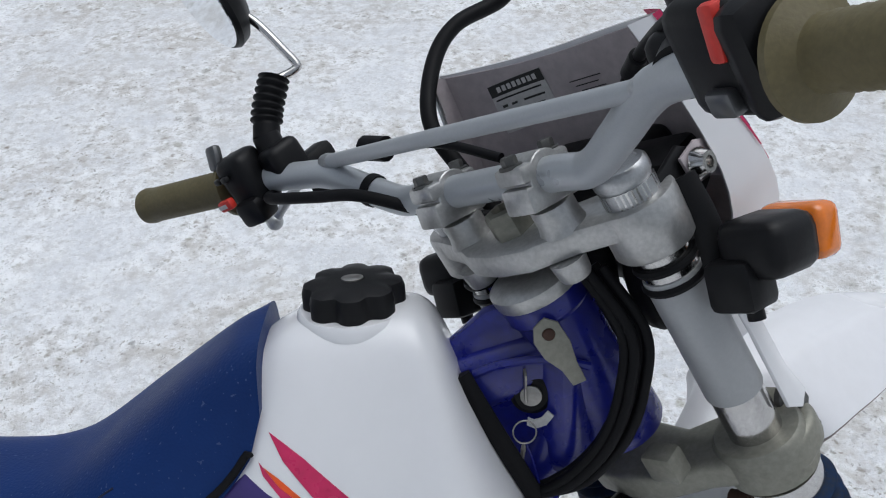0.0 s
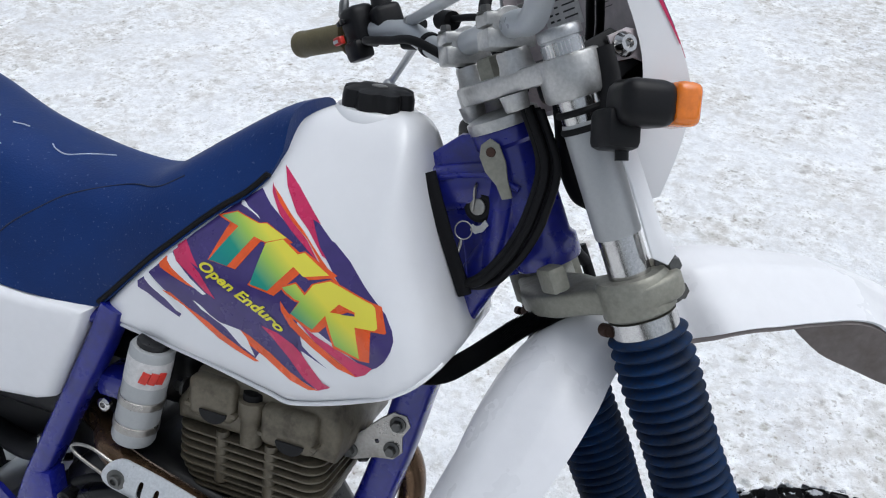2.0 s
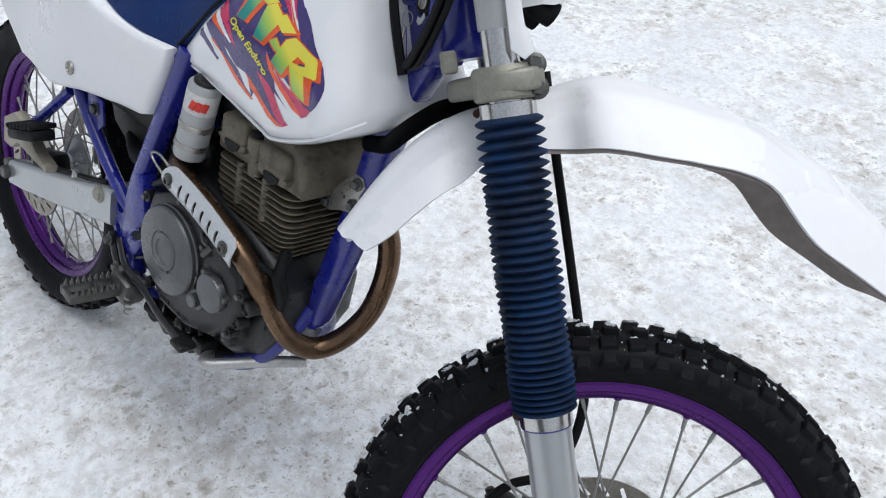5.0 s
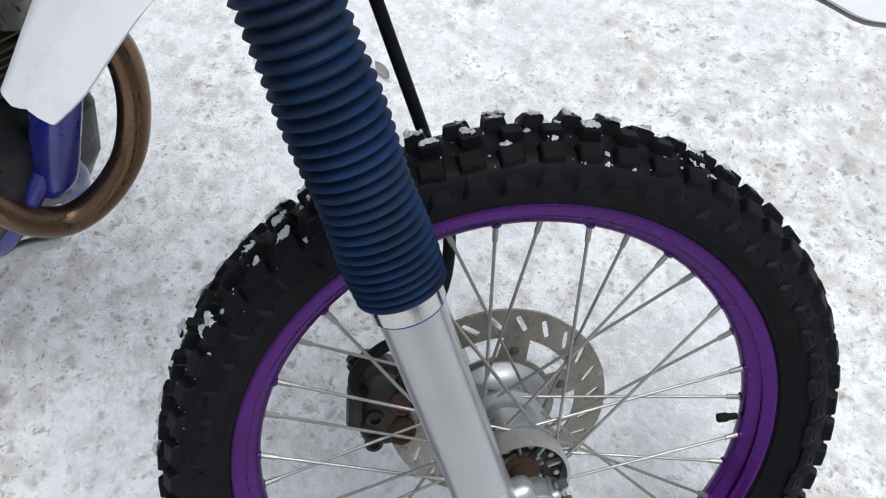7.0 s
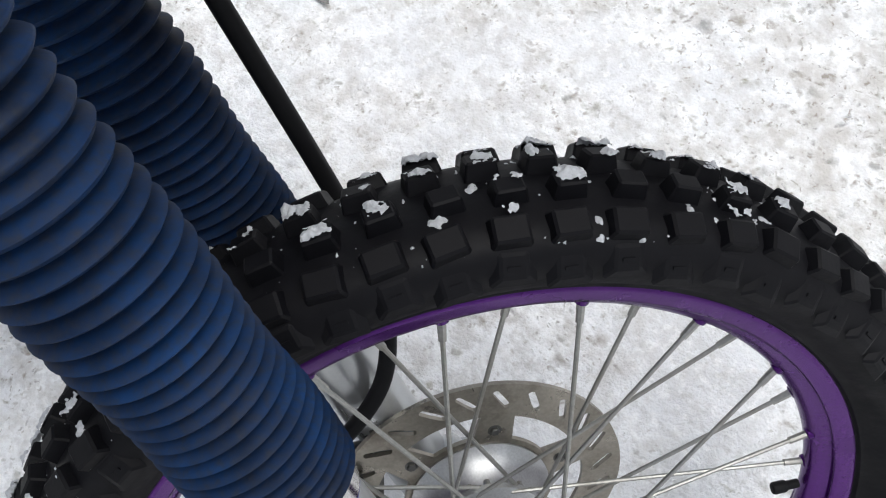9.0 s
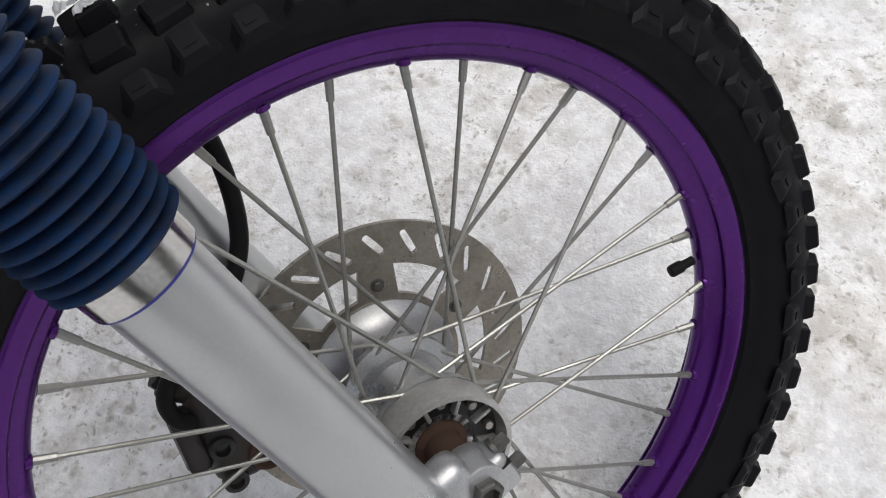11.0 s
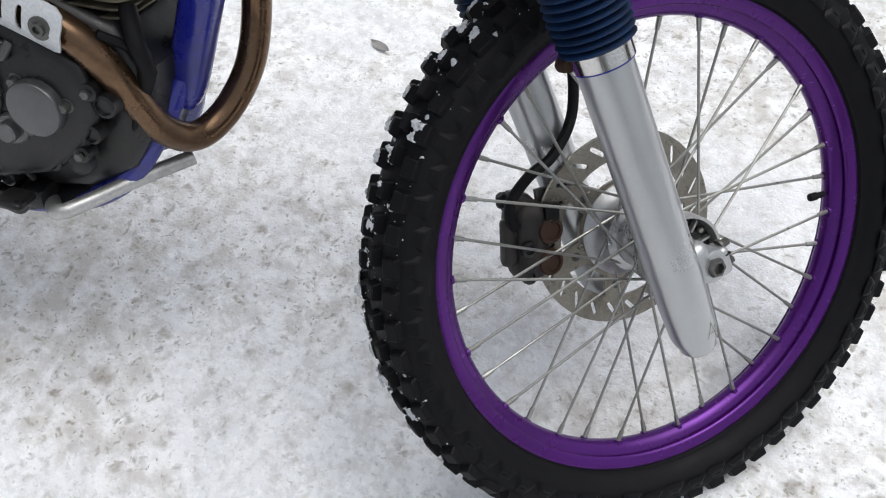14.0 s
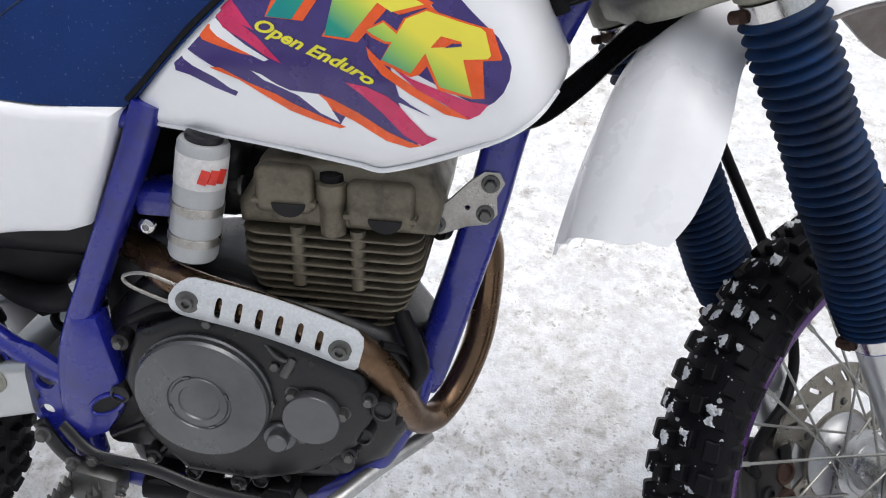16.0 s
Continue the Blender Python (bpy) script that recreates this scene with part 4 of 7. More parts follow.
# -- frame --
def box_tube(pts, w, d, n=6, bm=None):
    """A tube of rounded square section: w in the side view, d across."""
    bm = bm or bmesh.new()
    path = smooth_path(pts, n)
    rings = []
    for k, q in enumerate(path):
        t = (path[min(k + 1, len(path) - 1)] - path[max(k - 1, 0)]).normalized()
        u = V(0, 1, 0) - t * t.y
        u.normalize()
        s = t.cross(u)
        ring = []
        for j in range(20):
            a = 6.28318531 * j / 20
            ca, sa = math.cos(a), math.sin(a)
            ring.append(q + u * (d / 2) * math.copysign(abs(ca) ** 0.55, ca) + s * (w / 2) * math.copysign(abs(sa) ** 0.55, sa))
        rings.append(ring)
    return loft(rings, bm=bm)


frame_part = part("frame", box_tube([(0.165, 0, 0.975), (0.115, 0, 0.86), (0.083, 0, 0.770), (0.058, 0, 0.650), (0.010, 0, 0.470), (-0.004, 0, 0.435)], 0.044, 0.044), FRAME_BLUE, bike, "violet-blue painted steel frame")
part("backbone", box_tube([(0.155, 0, 1.01), (0.02, 0, 0.965), (-0.16, 0, 0.87), (-0.30, 0, 0.80)], 0.05, 0.04), FRAME_BLUE, frame_part)
for sy in (-1, 1):
    part("cradle_tube", tube([(0.004, sy * 0.012, 0.462), (-0.018, sy * 0.045, 0.400), (-0.065, sy * 0.065, 0.335), (-0.15, sy * 0.075, 0.300), (-0.28, sy * 0.078, 0.296), (-0.40, sy * 0.08, 0.318)], 0.0145, 14), FRAME_BLUE, frame_part)
    part("rear_tube", box_tube([(-0.262, sy * 0.088, 0.795), (-0.285, sy * 0.09, 0.735), (-0.345, sy * 0.092, 0.600), (-0.386, sy * 0.092, 0.500), (-0.398, sy * 0.09, 0.420), (-0.392, sy * 0.088, 0.335)], 0.030, 0.036), FRAME_BLUE, frame_part)
    part("subframe_tube", tube([(-0.62, sy * 0.095, 0.66), (-0.590, sy * 0.097, 0.612), (-0.520, sy * 0.098, 0.545), (-0.440, sy * 0.096, 0.478), (-0.400, sy * 0.094, 0.455)], 0.0125, 14), FRAME_BLUE, frame_part)
    part("seat_rail", tube([(-0.28, sy * 0.09, 0.775), (-0.50, sy * 0.09, 0.80), (-0.75, sy * 0.085, 0.86), (-0.95, sy * 0.07, 0.90)], 0.0115, 12), FRAME_BLUE, frame_part)
    part("tab", plate([(-0.555, 0.628), (-0.505, 0.622), (-0.498, 0.578), (-0.525, 0.556), (-0.560, 0.575)], 0.006, side(sy * 0.098), 0.002), FRAME_BLUE, frame_part)
b = hexbolt((-0.526, -0.101, 0.600), (-0.526, -0.110, 0.600), 0.009)
part("bolt", b, BOLT, frame_part)


def holed_plate(outline, holes, thick, y, material, parent, name, label=""):
    """A side plate with round holes through it."""
    bm = bmesh.new()
    loops = [outline] + [[(cx + r * math.cos(-6.28318531 * k / 16), cz + r * math.sin(-6.28318531 * k / 16)) for k in range(16)] for cx, cz, r in holes]
    edges = []
    for lp in loops:
        vs = [bm.verts.new((x, 0, z)) for x, z in lp]
        edges += [bm.edges.new((a, c)) for a, c in zip(vs, vs[1:] + vs[:1])]
    bmesh.ops.triangle_fill(bm, use_beauty=True, use_dissolve=False, edges=edges)
    got = bmesh.ops.extrude_face_region(bm, geom=bm.faces[:])
    bmesh.ops.translate(bm, vec=(0, thick, 0), verts=[g for g in got["geom"] if isinstance(g, bmesh.types.BMVert)])
    bmesh.ops.translate(bm, vec=(0, y - thick / 2, 0), verts=bm.verts)
    return part(name, bm, material, parent, label)


holed_plate([(-0.478, 0.513), (-0.432, 0.499), (-0.401, 0.476), (-0.398, 0.400), (-0.404, 0.345), (-0.425, 0.345), (-0.440, 0.395), (-0.463, 0.425), (-0.482, 0.462)], [(-0.460, 0.454, 0.009), (-0.444, 0.434, 0.009), (-0.430, 0.412, 0.009), (-0.425, 0.455, 0.012), (-0.456, 0.484, 0.009)], 0.008, -0.100, FRAME_BLUE, frame_part, "footrest_plate", "blue plate with round holes")
holed_plate([(0.076, 0.719), (0.082, 0.707), (0.074, 0.691), (0.076, 0.671), (0.066, 0.659), (0.044, 0.655), (0.016, 0.643), (0.002, 0.647), (0.002, 0.665), (0.024, 0.683), (0.044, 0.705), (0.060, 0.719)], [(0.044, 0.677, 0.003)], 0.006, -0.021, STEEL, bike, "engine_bracket", "grey steel engine mounting bracket")
for x, z in ((0.067, 0.706), (0.063, 0.6715), (0.012, 0.655)):
    part("bracket_bolt", hexbolt((x, -0.024, z), (x, -0.033, z), 0.0068), BOLT, bike)

part("pivot_plate", plate([(-0.375, 0.548), (-0.345, 0.552), (-0.336, 0.500), (-0.328, 0.462), (-0.338, 0.420), (-0.356, 0.393), (-0.392, 0.375), (-0.410, 0.384), (-0.404, 0.430), (-0.394, 0.480)], 0.030, side(-0.097), 0.006), FRAME_BLUE, frame_part)
part("pivot_hole", plate([(-0.349 + 0.019 * math.cos(a) + 0.006 * math.sin(a), 0.437 + 0.0135 * math.sin(a) + 0.005 * math.cos(a)) for a in np.linspace(0, 6.28318531, 24, endpoint=False)], 0.004, side(-0.1105), 0.0), SOCKET, frame_part)
part("pivot_rim", tube([(-0.349 + 0.020 * math.cos(a) + 0.006 * math.sin(a), -0.113, 0.437 + 0.0145 * math.sin(a) + 0.005 * math.cos(a)) for a in np.linspace(0, 6.28318531, 25)], 0.0025, 8, 1), FRAME_BLUE, frame_part)

# headstock: tube, welded side plates and the lock
hs = bmesh.new()
lathe([(0.034, -0.218), (0.036, -0.214), (0.036, -0.196), (0.0315, -0.190), (0.0315, -0.090), (0.035, -0.086), (0.035, -0.073), (0.033, -0.070)], Matrix.Translation((0.10, 0, 1.125)) @ pose(0, 0, 0, 0, -27.3, 0), 32, hs)
head = part("headstock", hs, FRAME_BLUE, bike, "violet-blue headstock with ignition lock")
gus = []
for x, lo, hi, w in ((0.060, 0.905, 1.020, 0.008), (0.090, 0.895, 1.046, 0.009), (0.118, 0.896, 1.052, 0.010), (0.132, 0.899, 1.052, 0.020), (0.145, 0.902, 1.050, 0.033), (0.153, 0.905, 1.042, 0.034), (0.160, 0.908, 1.020, 0.030), (0.170, 0.912, 0.985, 0.022), (0.180, 0.916, 0.960, 0.010)):
    gus.append([V(x, w * math.copysign(abs(math.cos(a)) ** 0.4, math.cos(a)), 0.5 * (lo + hi) + 0.5 * (hi - lo) * math.copysign(abs(math.sin(a)) ** 0.5, math.sin(a))) for a in (6.28318531 * k / 28 for k in range(28))])
part("gusset", loft(gus), FRAME_BLUE, head)
part("gusset_bead", tube([(0.078, -0.019, 1.000), (0.10, -0.021, 1.008), (0.135, -0.032, 1.016), (0.165, -0.037, 1.010)], 0.0035, 8), FRAME_BLUE, head)
part("bearing_cap", lathe([(0.036, -0.071), (0.037, -0.066), (0.037, -0.060), (0.030, -0.056), (0.020, -0.054)], Matrix.Translation((0.10, 0, 1.125)) @ pose(0, 0, 0, 0, -27.3, 0), 32), CAST, head, "pale alloy bearing cap")
lp = plate([(0.122, 1.048), (0.130, 1.056), (0.140, 1.052), (0.149, 1.036), (0.154, 1.018), (0.161, 1.002), (0.151, 0.998), (0.143, 1.011), (0.130, 1.022), (0.122, 1.036)], 0.003, side(-0.0425), 0.001)
lockplate = part("lock_cover", lp, CAST_GREENISH, head, "tarnished alloy lock cover")
part("rivet", lathe([(0.005, 0), (0.0045, 0.002), (0.0, 0.003)], axis_frame((0.133, -0.044, 1.043), (0.133, -0.05, 1.043)), 14), RUST, lockplate)
ign = part("ignition_lock", lathe([(0.0165, 0), (0.0165, 0.007), (0.013, 0.009), (0.012, 0.0085)], axis_frame((0.1235, -0.012, 0.978), (0.116, -0.056, 0.982)), 28), BLACK, head, "black ignition lock")
part("barrel", lathe([(0.0085, 0.008), (0.0085, 0.0105), (0.006, 0.011)], axis_frame((0.1235, -0.012, 0.978), (0.116, -0.056, 0.982)), 20), STEEL, ign)
part("lock_label", plate([(0.121, 0.953), (0.128, 0.951), (0.137, 0.956), (0.143, 0.965), (0.138, 0.969), (0.133, 0.962), (0.127, 0.959), (0.122, 0.960)], 0.0012, Matrix.Translation((0, -0.016, 0)) @ pose(0.125, 0, 0, 0, 0, -24) @ Matrix.Translation((-0.125, 0, 0)) @ side(-0.008), 0.0), PAPER, head, "pale lock position label")
key = bmesh.new()
plate([(-0.0022, -0.006), (0.0022, -0.006), (0.0022, 0.006), (0.0052, 0.012), (0.0052, 0.020), (0.0, 0.024), (-0.0052, 0.020), (-0.0052, 0.012), (-0.0022, 0.006)], 0.002, axis_frame((0.1175, -0.022, 0.980), (0.117, -0.022, 0.98)) @ pose(0, 0, 0, 0, 0, 0), 0.0005, key)
part("key", key, STEEL, head, "steel ignition key")
ringm = Matrix.Translation((0.1145, -0.036, 0.956))
rg = bmesh.new()
tube([ringm @ V(0.009 * math.cos(a), 0.002 * math.sin(a), 0.009 * math.sin(a)) for a in (6.28318531 * k / 18 for k in range(19))], 0.0007, 6, 2, rg)
part("key_ring", rg, STEEL, head, "thin steel key ring")
part("key_tag", tube([(0.1135, -0.037, 0.947), (0.113, -0.036, 0.940), (0.111, -0.036, 0.925), (0.108, -0.036, 0.902)], [0.0012, 0.0022, 0.0012, 0.0016], 6), STEEL, head, "thin steel tag on the key ring")
part("key_loop", tube([(0.115, -0.036, 0.947), (0.120, -0.036, 0.930), (0.125, -0.036, 0.908)], 0.0008, 6), FRAME_BLUE, head)

# cables down the headstock's side, and the ribbed hose under the tank
for i, (dx, dy) in enumerate(((0.0, 0.0), (0.006, -0.004), (0.012, 0.003), (0.017, -0.002), (0.004, 0.009))):
    part("cable", tube([(0.156 + dx, -0.034 + dy, 1.090), (0.184 + dx, -0.054 + dy, 1.045), (0.182 + dx, -0.060 + dy, 1.000), (0.172 + dx, -0.060 + dy, 0.965), (0.156 + dx, -0.054 + dy, 0.935), (0.134 + dx, -0.042 + dy, 0.908), (0.104, -0.024, 0.888)], 0.0042, 10), RUBBER, bike, "black control cable" if i == 0 else "")
hose = smooth_path([(0.255, 0.004, 0.882), (0.221, -0.010, 0.879), (0.192, -0.024, 0.866), (0.165, -0.032, 0.840), (0.138, -0.032, 0.812), (0.108, -0.024, 0.784), (0.07, -0.02, 0.770)], 56)
part("corrugated_hose", tube(hose, [0.0096 if k % 2 else 0.0120 for k in range(len(hose))], 12, smooth=False), BLACK, bike, "black corrugated wiring hose", sharp=80)

from mathutils import noise

# -- front end: clamps --
def S(f, l, u):
    return MS @ V(f, l, u)


LEG_F, LEG_L = 0.028, 0.094


def clamp_outline(n=14):
    """Plan of a fork clamp: two round bosses joined by a waisted web."""
    out = []
    for a in np.linspace(-0.5 * math.pi, 0.5 * math.pi, n):
        out.append((LEG_F + 0.030 * math.sin(-a), LEG_L + 0.030 * math.cos(a)))
    out += [(-0.012, 0.062), (-0.030, 0.030), (-0.034, 0.0), (-0.030, -0.030), (-0.012, -0.062)]
    for a in np.linspace(-0.5 * math.pi, 0.5 * math.pi, n):
        out.append((LEG_F - 0.030 * math.sin(-a), -LEG_L - 0.030 * math.cos(a)))
    out += [(0.040, -0.060), (0.026, -0.030), (0.030, 0.0), (0.026, 0.030), (0.040, 0.060)]
    return out


upper = part("upper_fork_clamp", plate(clamp_outline(), 0.020, Matrix.Translation((0, 0, -0.032)), 0.004), CAST, bike, "pale cast alloy fork clamp", MS)
for sl in (-1, 1):
    part("boss", lathe([(0.0280, -0.062), (0.0302, -0.059), (0.0302, -0.028), (0.0290, -0.0245), (0.0210, -0.0240)], MS @ Matrix.Translation((LEG_F, sl * LEG_L, 0)), 32), CAST, upper)
    part("foot", lathe([(0.011, -0.058), (0.0125, -0.055), (0.014, -0.042)], MS @ Matrix.Translation((-0.012, sl * 0.050, 0)), 20), CAST, upper)
nut_bm = lathe([(0.0205, -0.030), (0.0205, -0.024), (0.019, -0.023)], MS, 28)
lathe([(0.0165, -0.024), (0.0165, -0.006), (0.0145, -0.002), (0.009, -0.001), (0.0085, -0.006)], MS, 6, nut_bm)
part("stem_nut", nut_bm, CAST_GREENISH, upper, "dull hex stem nut")

lower_outline = [(f * 1.06 + (0.012 if f > 0.03 else 0.0), l * 1.055) for f, l in clamp_outline()]
lower = part("lower_fork_clamp", plate(lower_outline, 0.026, Matrix.Translation((0, 0, -0.254)), 0.006, seg=3), CAST_GREENISH, bike, "aged cast alloy lower fork clamp", MS)
for sl in (-1, 1):
    part("boss", lathe([(0.032, -0.274), (0.0355, -0.271), (0.0355, -0.240), (0.0325, -0.236)], MS @ Matrix.Translation((LEG_F, sl * LEG_L, 0)), 36), CAST_GREENISH, lower)
    part("ear", block((0.026, 0.024, 0.042), MS @ Matrix.Translation((0.060, sl * 0.090, -0.254)), 0.005), CAST_GREENISH, lower)
    for u in (-0.239, -0.265):
        part("pinch_bolt", hexbolt(S(0.064, sl * 0.101, u), S(0.064, sl * 0.117, u), 0.0088), BOLT, lower)
part("steering_stop", block((0.020, 0.028, 0.026), MS @ Matrix.Translation((-0.030, -0.052, -0.222)), 0.004), CAST_GREENISH, lower)

# -- fork legs --
def leg_axis(sl):
    turn = (0.44, -0.44) if sl < 0 else (1.35, -1.25)
    return MS @ Matrix.Translation((LEG_F, sl * LEG_L, -0.2)) @ pose(0, 0, 0, turn[0], turn[1], 0) @ Matrix.Translation((0, 0, 0.2))


PLEATS = 34


def gaiter_profile():
    top, low = -0.290, -0.636
    prof = [(0.0305, top + 0.006), (0.0315, top)]
    for k in range(PLEATS):
        h = (low - top) / PLEATS * (1.28 - 0.56 * (k + 0.5) / PLEATS)
        u0 = top + (low - top) * (1.28 * k - 0.28 * k * k / PLEATS) / PLEATS + 0.05 * h
        swell = 0.0392 + 0.0010 * math.sin(0.5 * k)
        prof += [(0.0290, u0), (0.0322, u0 + 0.10 * h), (0.0362, u0 + 0.26 * h), (swell - 0.0007, u0 + 0.42 * h), (swell, u0 + 0.50 * h), (swell - 0.0007, u0 + 0.58 * h), (0.0362, u0 + 0.74 * h), (0.0322, u0 + 0.88 * h), (0.0290, u0 + 0.93 * h)]
    return prof + [(0.0315, low), (0.0305, low - 0.006)]


for sl in (-1, 1):
    ml = leg_axis(sl)
    leg = part("fork_leg", lathe([(0.0262, -0.652), (0.0285, -0.650), (0.0285, -0.90), (0.0278, -0.945), (0.0266, -0.982), (0.0245, -0.991), (0.0215, -0.9925), (0.0208, -1.003), (0.0185, -1.006), (0.010, -1.007)], ml, 40), LEG_PAINT, bike, "silver telescopic fork leg with blue rubber gaiter")
    part("stanchion", lathe([(0.0205, -0.640), (0.0205, -0.010)], ml, 32), CHROME, leg, "chrome upper tube")
    part("tube_cover", lathe([(0.0215, -0.196), (0.0222, -0.194), (0.0222, -0.086), (0.0215, -0.084)], ml, 32), TUBE_GREY, leg, "grey painted tube")
    part("fork_cap", lathe([(0.0205, -0.028), (0.0205, -0.0105), (0.0192, -0.0100), (0.0192, -0.0075), (0.0208, -0.0070), (0.0212, -0.004), (0.0208, 0.001), (0.0188, 0.0032), (0.0152, 0.0036), (0.0140, 0.0022), (0.006, 0.0022)], ml, 36), ALLOY, leg, "bright fork cap")
    for u in (-0.074, -0.090):
        part("rubber_band", lathe([(0.0235, u - 0.003), (0.0248, u), (0.0235, u + 0.003)], ml, 28), RUBBER, leg)
    gai = part("gaiter", lathe(gaiter_profile(), ml, 44), GAITER, leg, "blue ribbed rubber gaiter", sharp=75)
    for u, r in ((-0.2840, 0.0328), (-0.644, 0.0318)):
        part("hose_clamp", lathe([(r - 0.001, u - 0.0085), (r, u - 0.008), (r, u + 0.008), (r - 0.001, u + 0.0085)], ml, 40), CHROME, leg, "bright band clamp")
        if u < -0.5:
            part("clamp_edge", lathe([(r - 0.0012, u - 0.0102), (r - 0.0006, u - 0.0096), (r - 0.0006, u - 0.0084)], ml, 40), FRAME_BLUE, leg)
        scr = bmesh.new()
        cyl(ml @ V(-0.030, -sl * 0.010 + 0.0, u), ml @ V(-0.030, -sl * 0.010 + 0.017, u), 0.0062, bm=scr)
        cyl(ml @ V(-0.034, 0.012, u), ml @ V(-0.034, 0.020, u), 0.0048, bm=scr)
        part("clamp_screw", scr, RUST, leg)
    if sl < 0:
        for p, q in (((0.30, -0.965), (-0.05, -0.982)), ((0.30, -0.965), (0.42, -0.986)), ((0.02, -0.976), (0.40, -0.979)), ((0.5, -0.972), (0.36, -0.984))):
            pts = [ml @ V(0.0274 * math.sin(p[0] + (q[0] - p[0]) * k / 4), -0.0274 * math.cos(p[0] + (q[0] - p[0]) * k / 4), p[1] + (q[1] - p[1]) * k / 4) for k in range(5)]
            part("scratch", tube(pts, 0.00025, 5, 1), CAST_GREENISH, leg)
    # axle lug: a split clamp on the leg's front
    dx = 0.045 if sl < 0 else 0.035
    lug = bmesh.new()
    block((0.050, 0.030, 0.052), ml @ Matrix.Translation((0.5 * dx, -sl * 0.005, -0.912)), 0.012, 3, bm=lug)
    cyl(ml @ V(dx, -sl * 0.022, -0.9215), ml @ V(dx, sl * 0.008, -0.9215), 0.0195, edge=0.003, bm=lug)
    block((0.018, 0.026, 0.034), ml @ Matrix.Translation((dx + 0.016, -sl * 0.006, -0.926)), 0.006, 3, bm=lug)
    part("axle_lug", lug, ALLOY, leg, "worn alloy axle lug")
    part("lug_split", block((0.0190, 0.0268, 0.0018), ml @ Matrix.Translation((dx + 0.0158, -sl * 0.006, -0.918)), 0.0), SOCKET, leg)
    for du in (0.012, -0.012):
        part("lug_bolt", hexbolt(ml @ V(dx + 0.022, -sl * 0.006, -0.924 + du), ml @ V(dx + 0.034, -sl * 0.006, -0.924 + du), 0.0052), BOLT, leg)
AXL = V(0.0785, 0.0095, -0.921)
ax = cyl(S(AXL.x, -0.098, AXL.z), S(AXL.x, 0.125, AXL.z), 0.0085)
lathe([(0.0112, 0.0), (0.0112, 0.007), (0.0100, 0.009), (0.0070, 0.0092), (0.0066, -0.002), (0.001, -0.003)], axis_frame(S(AXL.x, -0.0945, AXL.z), S(AXL.x, -0.2, AXL.z)), 6, ax)
part("front_axle", ax, BOLT, bike, "dull steel axle with a hollow hex head")


# -- wheels: x and y in the wheel's plane, z to the right --
def ring_body(loop, m, seg, bm=None):
    """A closed section (radius, height) swept round z."""
    bm = bm or bmesh.new()
    rings = []
    for k in range(seg):
        a = 6.28318531 * k / seg
        rings.append([bm.verts.new(m @ V(r * math.cos(a), r * math.sin(a), h)) for r, h in loop])
    for k in range(seg):
        a, b = rings[k], rings[(k + 1) % seg]
        for j in range(len(loop)):
            i = (j + 1) % len(loop)
            bm.faces.new((a[j], a[i], b[i], b[j]))
    return bm


def tyre_loop(bead, outer, half):
    d = outer - bead
    pts = [(bead - 0.004, 0.50 * half), (bead + 0.003, 0.53 * half), (bead + 0.0045, 0.60 * half), (bead + 0.0075, 0.615 * half), (bead + 0.20 * d, 0.74 * half), (bead + 0.36 * d, 0.90 * half), (bead + 0.52 * d, 0.99 * half), (bead + 0.62 * d, half), (bead + 0.72 * d, 0.985 * half), (bead + 0.82 * d, 0.94 * half), (outer - 0.0055, 0.84 * half), (outer + 0.0005, 0.58 * half), (outer + 0.003, 0.28 * half), (outer + 0.0035, 0.0)]
    return pts + [(r, -h) for r, h in reversed(pts[:-1])] + [(bead + 0.003, -0.45 * half), (bead + 0.003, 0.45 * half)]


def rim_loop(bead, half):
    """Section of a spoked rim: flange, groove and raised middle on the hub side."""
    inner = [(bead + 0.0035, half - 0.0035), (bead - 0.007, half - 0.005), (bead - 0.013, 0.3 * half)]
    outer = [(bead + 0.0030, half), (bead + 0.0010, half + 0.0012), (bead - 0.0020, half + 0.0002), (bead - 0.0095, 0.93 * half), (bead - 0.0125, 0.86 * half), (bead - 0.0128, 0.80 * half), (bead - 0.0105, 0.74 * half), (bead - 0.0105, 0.62 * half), (bead - 0.0180, 0.50 * half), (bead - 0.0235, 0.32 * half), (bead - 0.0252, 0.15 * half)]
    return inner + [(r, -h) for r, h in reversed(inner)] + [(r, -h) for r, h in outer] + [(bead - 0.0256, 0.0)] + [(r, h) for r, h in reversed(outer)]


def knob_mesh(name, sx, sy, sz, taper=0.8, worn=0.0014, mark=False):
    """A worn tread block: sx along the tread, sy across, sz high, standing on z = 0."""
    bm = bmesh.new()
    bmesh.ops.create_cube(bm, size=1.0, matrix=Matrix.Translation((0, 0, 0.5 * sz)) @ Matrix.Diagonal((sx, sy, sz, 1)))
    for v in bm.verts:
        if v.co.z > 0.5 * sz:
            v.co.x *= taper
            v.co.y *= taper
    bmesh.ops.bevel(bm, geom=[e for e in bm.edges if max(v.co.z for v in e.verts) > 0.5 * sz], offset=worn, segments=1, affect="EDGES")
    for f in bm.faces:
        f.smooth = False
    if mark:
        got = bmesh.ops.create_cube(bm, size=1.0, matrix=Matrix.Translation((0, 0.001, sz)) @ Matrix.Diagonal((0.0075, 0.0020, 0.0016, 1)))
    me = bpy.data.meshes.new(name)
    bm.to_mesh(me)
    bm.free()
    me.materials.append(TYRE)
    return me


